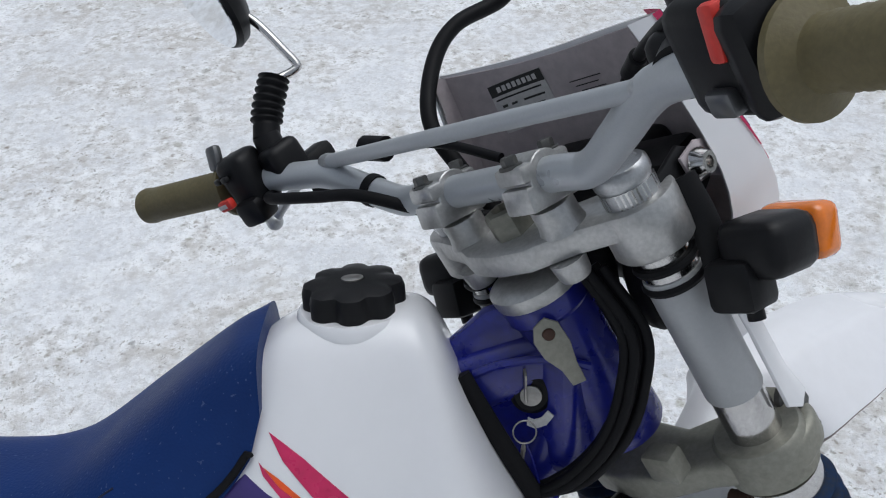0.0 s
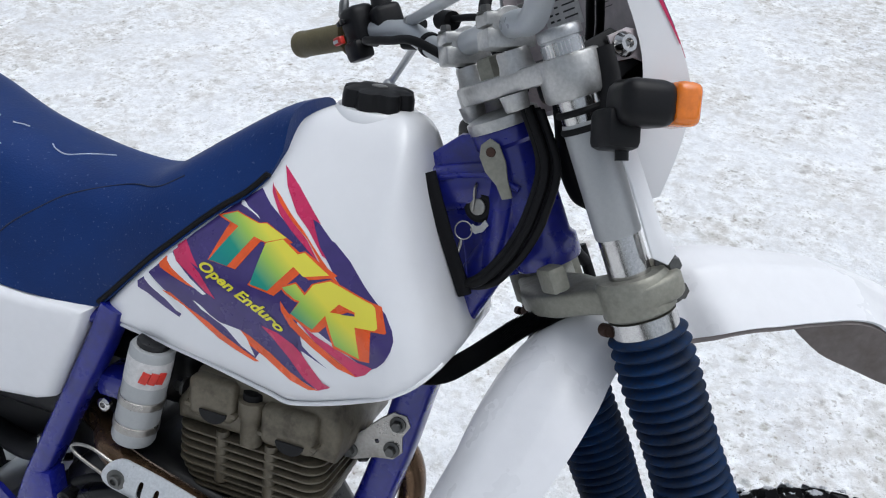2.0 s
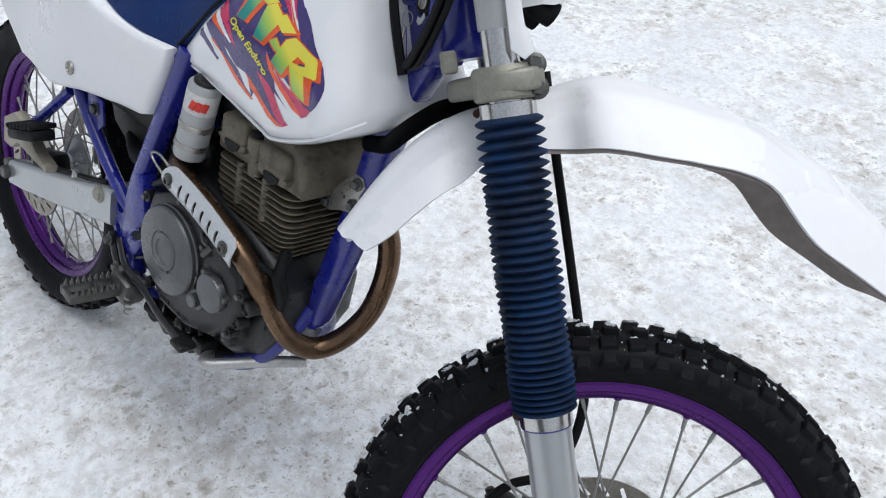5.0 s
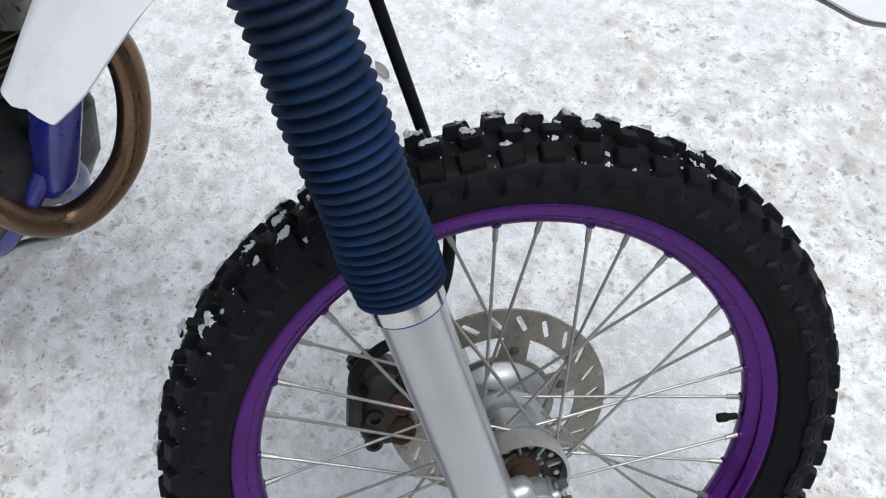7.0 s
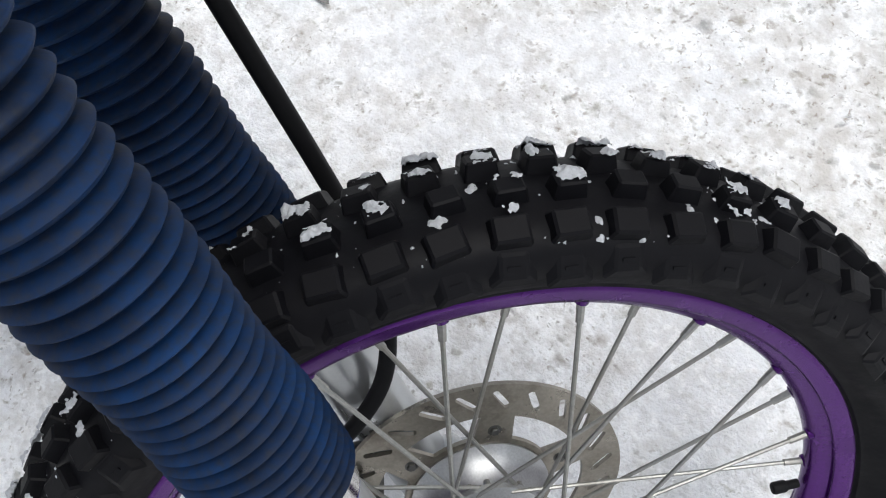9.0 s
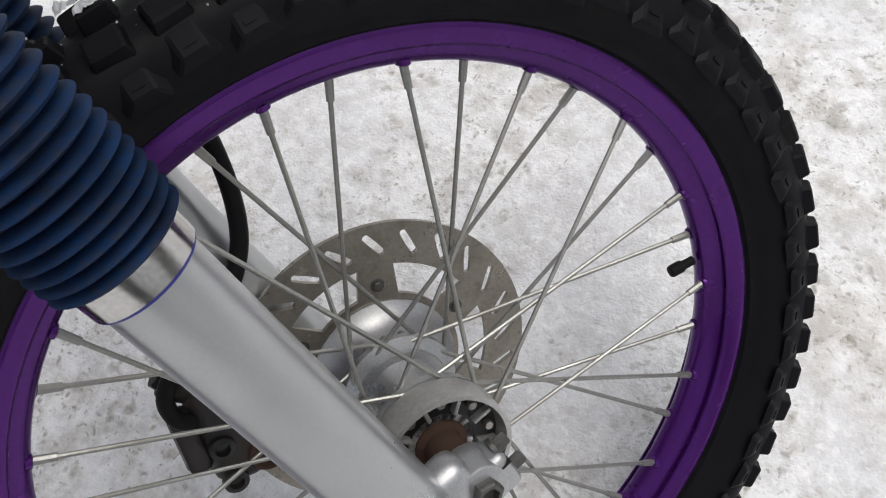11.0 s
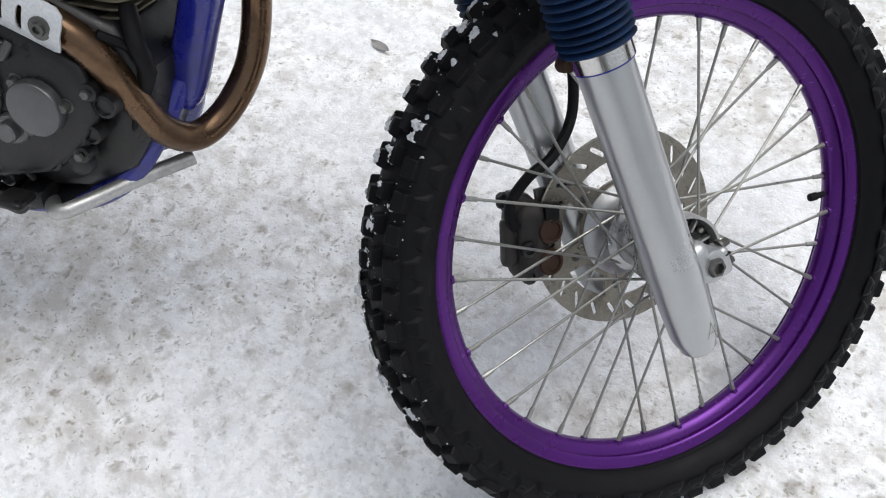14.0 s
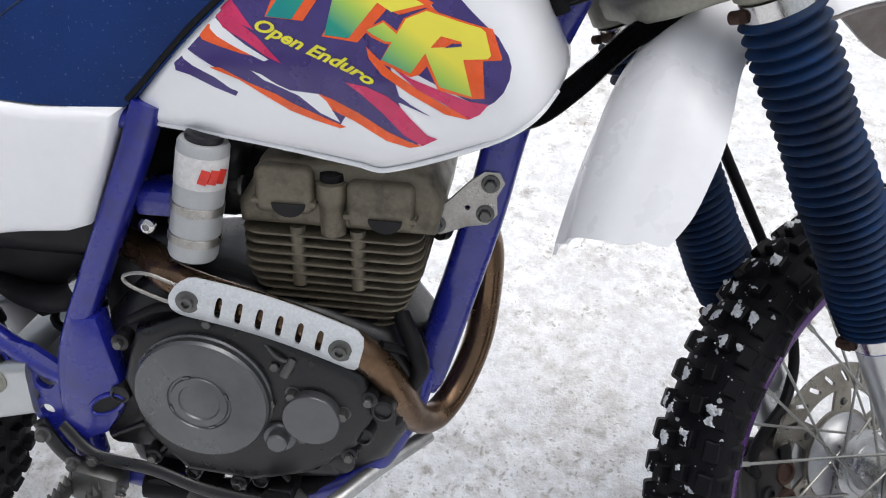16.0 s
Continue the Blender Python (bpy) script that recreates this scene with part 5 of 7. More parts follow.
def knob_pose(wm, angle, across, radius, lean, twist=0.0):
    """A pose on the tyre: z outwards, x along the tread."""
    a = angle
    out = V(math.cos(a), math.sin(a), 0)
    z = (math.cos(lean) * out + math.sin(lean) * V(0, 0, 1)).normalized()
    x = V(-math.sin(a), math.cos(a), 0)
    y = z.cross(x)
    m = Matrix((x, y, z)).transposed().to_4x4()
    m.translation = out * radius + V(0, 0, across)
    return wm @ m @ pose(0, 0, 0, 0, 0, twist)


def spoke(name, p_hub, p_rim, parent, r=0.00175):
    part(name, cyl(p_hub, p_rim, r, seg=8), SPOKE, parent)


def wheel(name, label, wm, bead, outer, half, count, first, hub_r, hub_w, rim_half, knobs_apart):
    w = part(name, lathe([(0.012, -hub_w - 0.010), (0.022, -hub_w - 0.008), (hub_r + 0.006, -hub_w - 0.002), (hub_r + 0.006, -hub_w + 0.003), (hub_r - 0.010, -hub_w + 0.010), (0.026, -0.012), (0.026, 0.012), (hub_r - 0.010, hub_w - 0.010), (hub_r + 0.006, hub_w - 0.003), (hub_r + 0.006, hub_w + 0.002), (0.024, hub_w + 0.006), (0.012, hub_w + 0.010)], wm, 40), ALLOY, bike, label)
    part("rim", ring_body(rim_loop(bead, rim_half), wm, 120), PURPLE, w, "purple anodised alloy rim", sharp=50)
    part("tyre", ring_body(tyre_loop(bead, outer, half), wm, 140), TYRE, w, "black knobbly tyre", sharp=50)
    for k in range(count):
        a = first + 6.28318531 * k / count
        flange = hub_w if k % 2 == 0 else -hub_w
        turn = radians(62) if ((k // 2) % 2 == 0) == (k % 2 == 0) else -radians(62)
        ha = a + turn
        hub = wm @ V(hub_r * math.cos(ha), hub_r * math.sin(ha), flange + (0.003 if (k // 2) % 2 else -0.003))
        rimp = wm @ V((bead - 0.024) * math.cos(a), (bead - 0.024) * math.sin(a), 0.004 if k % 2 == 0 else -0.004)
        part("dimple", lathe([(0.0058, -0.002), (0.0052, 0.0016), (0.0040, 0.0024)], axis_frame(rimp, wm @ V(0, 0, 0)), 10), PURPLE, w)
        d = (hub - rimp).normalized()
        spoke("spoke", hub, rimp, w)
        part("nipple", cyl(rimp - 0.002 * d, rimp + 0.017 * d, 0.0032, 0.0028, 8), SPOKE, w)
    return w


MW = MS0 @ Matrix.Translation((0.0785, 0.0095, -0.921)) @ pose(0, 0, 0, 0, 0, -2.8) @ Matrix.Translation((-0.0785, 0, 0.921))
FRONT_M = MW @ Matrix.Translation((0.0785, 0, -0.921)) @ pose(0, 0, 0, 90)
front = wheel("front_wheel", "spoked front wheel with purple rim and knobbly tyre", FRONT_M, 0.2850, 0.3448, 0.0465, 36, radians(-1.8), 0.040, 0.030, 0.024, True)
va = radians(-16.8)
vl = bmesh.new()
cyl(FRONT_M @ V(0.256 * math.cos(va), 0.256 * math.sin(va), 0.0), FRONT_M @ V(0.236 * math.cos(va), 0.236 * math.sin(va), 0.0), 0.0038, bm=vl)
cyl(FRONT_M @ V(0.246 * math.cos(va), 0.246 * math.sin(va), 0.0), FRONT_M @ V(0.233 * math.cos(va), 0.233 * math.sin(va), 0.0), 0.0052, edge=0.002, bm=vl)
part("valve", vl, RUBBER, front, "black valve stem")
# speed sensor drum on the hub's right, brake disc on its left
drum = lathe([(0.030, 0.028), (0.0455, 0.034), (0.048, 0.040), (0.048, 0.062), (0.0445, 0.062), (0.043, 0.046), (0.026, 0.044), (0.025, 0.047), (0.016, 0.047)], FRONT_M, 44)
part("hub_drum", drum, CAST, front, "cast alloy hub drum")
part("axle_spacer", lathe([(0.0200, 0.0465), (0.0195, 0.0490), (0.0150, 0.0510), (0.0145, 0.0850)], FRONT_M, 28), RUST, front, "rusty axle spacer")
# dark disc over the drum's floor, its colour standing for shade in the recess
part("drum_floor", lathe([(0.0444, 0.0470), (0.0270, 0.0455), (0.0262, 0.0465)], FRONT_M, 44), CASE, front, "hub drum floor coloured dark for the shade in its recess")
for k in range(9):
    a = 6.28318531 * k / 9
    part("drum_rib", block((0.015, 0.0032, 0.009), FRONT_M @ pose(0.0345 * math.cos(a), 0.0345 * math.sin(a), 0.049, 0, 0, math.degrees(a)), 0.001), CAST, front)
    b = a + 0.35
    part("drum_bolt", hexbolt(FRONT_M @ V(0.036 * math.cos(b), 0.036 * math.sin(b), 0.047), FRONT_M @ V(0.036 * math.cos(b), 0.036 * math.sin(b), 0.0525), 0.0038, washer=False), STEEL, front)


def slotted_disc(r0, r1, z, thick, m, slots, windows):
    bm = bmesh.new()
    edges = []

    def add(loop):
        vs = [bm.verts.new((x, y, 0)) for x, y in loop]
        edges.extend(bm.edges.new((a, c)) for a, c in zip(vs, vs[1:] + vs[:1]))

    add([(r1 * math.cos(6.28318531 * k / 96), r1 * math.sin(6.28318531 * k / 96)) for k in range(96)])
    add([(r0 * math.cos(6.28318531 * k / 48), r0 * math.sin(6.28318531 * k / 48)) for k in range(48)])
    for k in range(slots):
        a = 6.28318531 * k / slots
        rc, w, h = 0.5 * (r1 + r1 - 0.034), 0.0030, 0.0088
        c, t = V(rc * math.cos(a), rc * math.sin(a), 0), a + radians(40)
        loop = []
        for b in range(12):
            q = 6.28318531 * b / 12
            px, py = h * (1 if math.cos(q) > 0 else -1) * (1 if abs(math.cos(q)) > 0.05 else 0) + w * math.cos(q), w * math.sin(q)
            loop.append((c.x + px * math.cos(t) - py * math.sin(t), c.y + px * math.sin(t) + py * math.cos(t)))
        add(loop)
    for k in range(windows):
        a0, a1 = 6.28318531 * (k + 0.15) / windows, 6.28318531 * (k + 0.85) / windows
        ra, rb = r1 - 0.060, r1 - 0.0345
        arc = [(rb * math.cos(a), rb * math.sin(a)) for a in np.linspace(a0, a1, 10)]
        arc += [(ra * math.cos(a), ra * math.sin(a)) for a in np.linspace(a1 - 0.10, a0 + 0.10, 8)]
        add(arc)
    bmesh.ops.triangle_fill(bm, use_beauty=True, use_dissolve=False, edges=edges)
    got = bmesh.ops.extrude_face_region(bm, geom=bm.faces[:])
    bmesh.ops.translate(bm, vec=(0, 0, thick), verts=[g for g in got["geom"] if isinstance(g, bmesh.types.BMVert)])
    bmesh.ops.transform(bm, matrix=m @ Matrix.Translation((0, 0, z)), verts=bm.verts)
    return bm


part("brake_disc", slotted_disc(0.046, 0.125, -0.066, 0.004, FRONT_M, 24, 6), DISC, front, "slotted steel brake disc")
part("disc_carrier", lathe([(0.058, -0.0672), (0.060, -0.0600), (0.055, -0.0575), (0.046, -0.050), (0.040, -0.034), (0.036, -0.020)], FRONT_M, 48), ALLOY, front, "pale bell-shaped disc carrier")
for k in range(6):
    a = 6.28318531 * k / 6
    part("disc_bolt", hexbolt(FRONT_M @ V(0.074 * math.cos(a), 0.074 * math.sin(a), -0.0625), FRONT_M @ V(0.074 * math.cos(a), 0.074 * math.sin(a), -0.059), 0.0040), BOLT, front)
for k in range(18):
    a = 6.28318531 * (k + 0.5) / 18
    part("spoke_head", cyl(FRONT_M @ V(0.0415 * math.cos(a), 0.0415 * math.sin(a), -0.0335), FRONT_M @ V(0.0425 * math.cos(a), 0.0425 * math.sin(a), -0.0385), 0.0034, 0.0026, 8), SPOKE, front)
# tread blocks of the front tyre, one by one
K_MID, K_SIDE = knob_mesh("tread_block", 0.0235, 0.0175, 0.0175, 0.74, 0.0012), knob_mesh("side_block", 0.0275, 0.0210, 0.0158, 0.74, 0.0014)
K_WALL = knob_mesh("wall_block", 0.0270, 0.0250, 0.0044, 0.55, 0.0012, True)
rng = random.Random(5)
N_ROW = 62
for k in range(N_ROW):
    a = 6.28318531 * k / N_ROW
    h = 6.28318531 * 0.5 / N_ROW
    for across, radius, lean, off, me in ((0.0118, 0.3420, 0.14, 0.0, K_MID), (-0.0118, 0.3420, -0.14, 0.55 * h, K_MID), (0.0318, 0.3350, 0.62, 0.30 * h, K_SIDE), (-0.0325, 0.3360, -0.60, 0.30 * h, K_SIDE)):
        shared("tread_block", me, front, knob_pose(FRONT_M, a + off + rng.uniform(-0.06, 0.06) * h, across, radius - 0.001 - rng.uniform(0, 0.0016), lean, rng.uniform(-9, 9)))
    shared("wall_block", K_WALL, front, knob_pose(FRONT_M, a + 0.30 * h, 0.0440, 0.3235 - 0.004 * (k % 2), 1.20, rng.uniform(-8, 8)))

MOULD = surface("dusty_mould_line", (0.022, 0.024, 0.014), 0.7, dirt=(0.008, 0.008, 0.008), dirt_amount=0.9, big=60)
for z in (0.0428, -0.0428):
    part("mould_line", ring_body([(0.3290 + 0.0012 * math.cos(a), z + 0.0012 * math.sin(a)) for a in np.linspace(0, 6.28318531, 5, endpoint=False)], FRONT_M, 160), MOULD, front, "fine raised mould line round the tyre" if z > 0 else "")


def snow_crust(bm, base, half, seed, cover, lift=0.0016, n=17):
    """A ragged, thin crust of snow on one small patch; base has z out of the rubber."""
    q = Vector((seed * 3.7 % 91, seed * 1.9 % 83, seed * 0.7 % 77))
    on, height = {}, {}
    for i in range(n + 1):
        for j in range(n + 1):
            u, v = 2 * i / n - 1, 2 * j / n - 1
            p = V(u * half[0], v * half[1], 0)
            k = noise.noise(p * 75 + q) + 0.45 * noise.noise(p * 330 + q) - 0.5 * max(abs(u), abs(v)) ** 4
            height[i, j] = lift * (0.3 + max(0.0, k - cover) * 3.0)
            on[i, j] = k > cover
    made = {}

    def corner(i, j):
        if (i, j) not in made:
            made[i, j] = bm.verts.new(base @ V((2 * i / n - 1) * half[0], (2 * j / n - 1) * half[1], height[i, j] if on[i, j] else -0.0004))
        return made[i, j]

    for i in range(n):
        for j in range(n):
            c = [(i, j), (i + 1, j), (i + 1, j + 1), (i, j + 1)]
            live = [x for x in c if on[x]]
            if len(live) >= 3:
                bm.faces.new([corner(*x) for x in (c if len(live) == 4 else live)])


def snow_on_tyre(wm, arc, seed):
    bm = bmesh.new()
    r = random.Random(seed)
    for k in range(N_ROW):
        a = 6.28318531 * k / N_ROW
        deg = math.degrees(a)
        if not arc[0] < deg < arc[1]:
            continue
        for across, radius, lean, off, top, half in ((0.0118, 0.3413, 0.14, 0.0, 0.0172, (0.0090, 0.0068)), (-0.0118, 0.3413, -0.14, 0.55, 0.0172, (0.0090, 0.0068)), (0.0318, 0.3343, 0.62, 0.30, 0.0156, (0.0110, 0.0088)), (-0.0325, 0.3353, -0.60, 0.30, 0.0156, (0.0110, 0.0088))):
            wet = r.random()
            if wet < (0.85 if across < 0.02 else 0.55):
                snow_crust(bm, knob_pose(wm, a + off * 3.14159265 / N_ROW, across, radius - 0.001 + top, lean, 0), half, r.uniform(0, 900), 0.02 - 0.46 * wet if wet > 0.25 else 0.20, 0.0022)
        for _ in range(4):
            z = r.uniform(-0.034, 0.036)
            if r.random() < 0.7:
                snow_crust(bm, knob_pose(wm, a + r.uniform(0, 0.1), z, 0.3456 - 5.5 * z * z, 18 * z, r.uniform(0, 90)), (0.010, 0.008), r.uniform(0, 900), 0.14)
        for _ in range(34):
            z = r.uniform(-0.036, 0.043) if r.random() < 0.7 else r.uniform(0.036, 0.0435)
            w = r.uniform(0.0004, 0.0012) if r.random() < 0.8 else r.uniform(0.002, 0.004)
            snow_crust(bm, knob_pose(wm, a + r.uniform(0, 0.1), z, 0.3466 - 5.5 * z * z - (0.010 * r.random() if z > 0.036 else 0.0), 18 * z if z < 0.036 else 1.2, r.uniform(0, 90)), (w, w * 0.8), r.uniform(0, 900), -0.35, 0.0010, 4)
    return bm


cl = part("snow_crust", snow_on_tyre(FRONT_M, (40, 190), 3), SNOWBIT, front, "patchy snow caught on the tread blocks", sharp=180)
cl["kind"] = "stuff"

# caliper and brake hose on the left leg
MC = MW @ Matrix.Translation((-0.0405, 0.074, -0.872)) @ pose(0, 0, 0, 0, 21, 0)
cal = block((0.050, 0.044, 0.100), MC, 0.019, 4)
for du in (-0.026, 0.022):
    cyl(MC @ V(0.002, -0.012, du), MC @ V(0.002, 0.036, du), 0.0215, edge=0.004, bm=cal)
block((0.034, 0.030, 0.030), MC @ Matrix.Translation((-0.012, 0.004, 0.046)) @ pose(0, 0, 0, 0, 20, 0), 0.009, bm=cal)
block((0.020, 0.018, 0.060), MC @ Matrix.Translation((-0.030, -0.008, 0.004)), 0.007, bm=cal)
caliper = part("brake_caliper", cal, surface("grimy_caliper_paint", (0.020, 0.017, 0.016), 0.5, 0.2, dirt=(0.050, 0.036, 0.030), dirt_amount=0.6, grain=160, relief=0.3, big=40), bike, "black brake caliper with rusty pistons")
part("caliper_bracket", plate([(0.022, -0.052), (0.046, -0.040), (0.050, 0.030), (0.036, 0.062), (0.012, 0.060), (0.018, 0.020), (0.016, -0.020)], 0.007, MC @ Matrix(((1, 0, 0, 0), (0, 0, -1, 0.006), (0, 1, 0, 0), (0, 0, 0, 1))), 0.002), BOLT, caliper)
for du in (-0.026, 0.014):
    part("piston", lathe([(0.0165, -0.004), (0.0165, 0.004), (0.0150, 0.006), (0.0120, 0.006), (0.0110, 0.003), (0.001, 0.003)], axis_frame(MC @ V(0.020, -0.018, du), MC @ V(0.021, -0.04, du)), 24), RUST, caliper, "rusty brake piston" if du < 0 else "")
part("pad_spring", block((0.020, 0.008, 0.026), MC @ Matrix.Translation((0.022, -0.020, 0.036)), 0.005), BLACK, caliper)
for du in (-0.038, -0.004):
    part("pin_boss", lathe([(0.0105, 0), (0.0100, 0.005), (0.0060, 0.006), (0.0052, 0.002), (0.001, 0.002)], axis_frame(MC @ V(-0.010, -0.020, du), MC @ V(-0.010, -0.04, du)), 18), CASE, caliper)
part("banjo_bolt", hexbolt(MC @ V(-0.030, 0.0, 0.052), MC @ V(-0.036, 0.0, 0.062), 0.007), BLACK, caliper)
part("brake_hose", tube([S(0.097, 0.112, -0.24), S(0.098, 0.110, -0.34), S(0.101, 0.101, -0.50), S(0.102, 0.092, -0.64), S(0.094, 0.084, -0.70), S(0.066, 0.074, -0.755), S(0.022, 0.066, -0.783), S(-0.016, 0.064, -0.789), S(-0.046, 0.068, -0.806), S(-0.055, 0.072, -0.828), S(-0.050, 0.074, -0.842)], 0.0066, 12), RUBBER, bike, "black brake hose")

# front fender: long beak ahead of the clamp, short tongue behind it
F_RIDGE = [(-0.192, -0.400), (-0.12, -0.332), (-0.06, -0.293), (0.0, -0.274), (0.06, -0.268), (0.105, -0.260), (0.14, -0.257), (0.181, -0.266), (0.248, -0.297), (0.316, -0.331), (0.369, -0.369), (0.409, -0.404), (0.448, -0.449), (0.491, -0.512), (0.530, -0.582)]
F_DROP = [(-0.192, 0.026), (-0.15, 0.052), (-0.12, 0.064), (-0.06, 0.077), (-0.03, 0.078), (0.0, 0.066), (0.03, 0.060), (0.065, 0.067), (0.113, 0.081), (0.181, 0.087), (0.24, 0.078), (0.29, 0.072), (0.325, 0.077), (0.345, 0.100), (0.365, 0.116), (0.395, 0.120), (0.43, 0.116), (0.455, 0.106), (0.485, 0.078), (0.53, 0.030)]
F_LEAD = [(-0.192, 0.036), (-0.10, 0.014), (-0.04, 0.0), (0.53, 0.0)]
F_WIDE = [(-0.192, 0.059), (-0.15, 0.069), (-0.07, 0.073), (-0.03, 0.062), (0.03, 0.049), (0.07, 0.047), (0.104, 0.051), (0.126, 0.073), (0.165, 0.081), (0.30, 0.085), (0.45, 0.076), (0.53, 0.060)]


def fender_point(f, t, lift=0.0, narrow=1.0):
    """f: ahead along the ridge; t: -1 right edge to 1 left edge."""
    bend = abs(t) ** 2.4
    crease = 0.006 * math.exp(-((abs(t) - 0.62) / 0.10) ** 2) if f > 0.12 else 0.0040 * math.exp(-((abs(t) - 0.80) / 0.06) ** 2) - 0.0030 * math.exp(-((abs(t) - 0.55) / 0.09) ** 2)
    aside = -0.005 * min(1.0, max(0.0, -0.02 - f) / 0.08)
    return S(f + at(f, F_LEAD) * bend * (1.0 if t < 0 else -0.02), aside + at(f, F_WIDE) * t * narrow * (1.0 if t < 0 or f > 0 else 1.10), at(f, F_RIDGE) - at(f, F_DROP) * bend + crease + lift)


grid = [[fender_point(-0.192 + 0.721 * k / 79, t) for t in np.linspace(-1, 1, 41)] for k in range(80)]
fender = part("front_fender", shell([r[::-1] for r in grid], 0.0035), WHITE_WORN, bike, "white plastic front fender with scuffs", sharp=60)
# a separate brown-grey sheet just below the fender's white shell
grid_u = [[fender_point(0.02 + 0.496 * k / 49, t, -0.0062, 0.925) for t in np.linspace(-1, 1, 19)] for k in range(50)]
part("fender_underside", shell(grid_u, 0.001), UNDERSIDE, fender, "brown-grey underside")

# -- bars --
def bar_half(sl):
    if sl < 0:
        return [(0.0, 0.0, 0.019), (0.0, -0.070, 0.018), (0.003, -0.098, 0.016), (0.000, -0.135, 0.036), (-0.007, -0.170, 0.057), (-0.014, -0.196, 0.066), (-0.028, -0.235, 0.070), (-0.043, -0.291, 0.070), (-0.075, -0.400, 0.071)]
    return [(0.0, 0.0, 0.019), (0.0, 0.070, 0.019), (0.001, 0.108, 0.020), (0.002, 0.1475, 0.0376), (0.001, 0.185, 0.058), (-0.006, 0.215, 0.067), (-0.018, 0.255, 0.0765), (-0.040, 0.330, 0.088), (-0.064, 0.405, 0.0995)]


path = [S(*p) for p in reversed(bar_half(-1))] + [S(*p) for p in bar_half(1)[1:]]
bars = part("handlebar", tube(path, 0.0127, 20, 8), BAR_PAINT, bike, "grey alloy handlebar with cross brace")
part("cross_brace", tube([S(-0.0125, -0.180, 0.0645), S(0.004, 0.183, 0.069)], 0.0066, 14), BAR_PAINT, bars)
for sl in (-1, 1):
    part("brace_end", lathe([(0.0072, -0.006), (0.0078, 0.0), (0.0072, 0.006)], axis_frame(S(0.004, 0.180, 0.069), S(-0.004, 0.0, 0.067)) if sl > 0 else axis_frame(S(-0.0124, -0.177, 0.0645), S(-0.004, 0.0, 0.067)), 16), ALLOY, bars)
    rise = lathe([(0.0190, -0.024), (0.0175, -0.020), (0.0165, -0.015), (0.0165, -0.006), (0.0155, -0.003)], MS @ Matrix.Translation((0, sl * 0.050, 0)), 28)
    tilt_ = MS @ Matrix.Translation((0.0, sl * 0.050, 0.018)) @ pose(0, 0, 0, 0, 14, 0)
    block((0.050, 0.027, 0.019), tilt_ @ Matrix.Translation((0, 0, -0.0105)), 0.003, 2, bm=rise)
    part("riser", rise, CAST, bars, "cast alloy bar riser")
    topc = block((0.050, 0.027, 0.013), tilt_ @ Matrix.Translation((0, 0, 0.0075)), 0.003, 2)
    lathe([(0.0178, -0.0132), (0.0186, -0.0125), (0.0186, 0.0125), (0.0178, 0.0132)], tilt_ @ pose(0, 0, 0, 90), 28, topc)
    part("bar_clamp", topc, CAST, bars, "cast alloy bar clamp")
    for f in (-0.019, 0.019):
        part("clamp_bolt", hexbolt(tilt_ @ V(f, 0, 0.0135), tilt_ @ V(f, 0, 0.0215), 0.0058), BOLT, bars)
    g0, g1 = V(-0.027, 0.295, 0.0825), V(-0.066, 0.414, 0.101)
    if sl < 0:
        g0, g1 = V(-0.044, -0.291, 0.071), V(-0.078, -0.410, 0.072)
    gm = axis_frame(MS @ g0, MS @ g1)
    gl = (g1 - g0).length
    prof = [(0.0235, -0.004), (0.0290, -0.002), (0.0290, 0.002), (0.0235, 0.005), (0.0175, 0.008)]
    n = 15
    for k in range(n):
        prof += [(0.0168, 0.012 + (gl - 0.02) * k / n), (0.0176, 0.012 + (gl - 0.02) * (k + 0.5) / n)]
    prof += [(0.0185, gl - 0.006), (0.0180, gl), (0.010, gl + 0.002)]
    part("grip", lathe(prof, gm, 32), GRIP, bars, "olive rubber grip")
    if sl > 0:
        part("strap", lathe([(0.0142, -0.004), (0.0146, 0.0), (0.0142, 0.004)], axis_frame(S(0.002, 0.140, 0.034), S(0.002, 0.158, 0.044)), 20), RUBBER, bars)

# left switch pod, lever perch, mirror
pod = block((0.036, 0.038, 0.052), MS @ Matrix.Translation((-0.0280, 0.2640, 0.0870)) @ pose(0, 0, 0, 0, 0, 18), 0.010, 3)
block((0.026, 0.030, 0.026), MS @ Matrix.Translation((-0.0400, 0.2600, 0.0600)) @ pose(0, 0, 0, 0, 0, 18), 0.006, bm=pod)
sw = part("switch_pod", pod, BLACK, bike, "black switch pod with a red button")
part("red_button", block((0.008, 0.016, 0.010), MS @ Matrix.Translation((-0.0590, 0.2670, 0.0780)) @ pose(0, 0, 0, 0, 0, 18), 0.002), RED, sw)
part("button_mark", block((0.001, 0.010, 0.004), MS @ Matrix.Translation((-0.0635, 0.2680, 0.0780)) @ pose(0, 0, 0, 0, 0, 18), 0.0), PAPER, sw)
part("choke_lever", block((0.010, 0.016, 0.024), MS @ Matrix.Translation((-0.0340, 0.2860, 0.1160)) @ pose(0, 0, 0, 0, 25, 10), 0.004), GREY_COVER, sw)
for du in (0.010, -0.004):
    part("switch_key", block((0.006, 0.010, 0.006), MS @ Matrix.Translation((-0.0500, 0.2640 + du, 0.0980)), 0.002), BLACK, sw)
perch = block((0.036, 0.030, 0.042), MS @ Matrix.Translation((-0.0020, 0.2350, 0.0810)), 0.008, 3)
cyl(S(-0.0020, 0.2430, 0.0950), S(0.0020, 0.2450, 0.1110), 0.013, bm=perch)
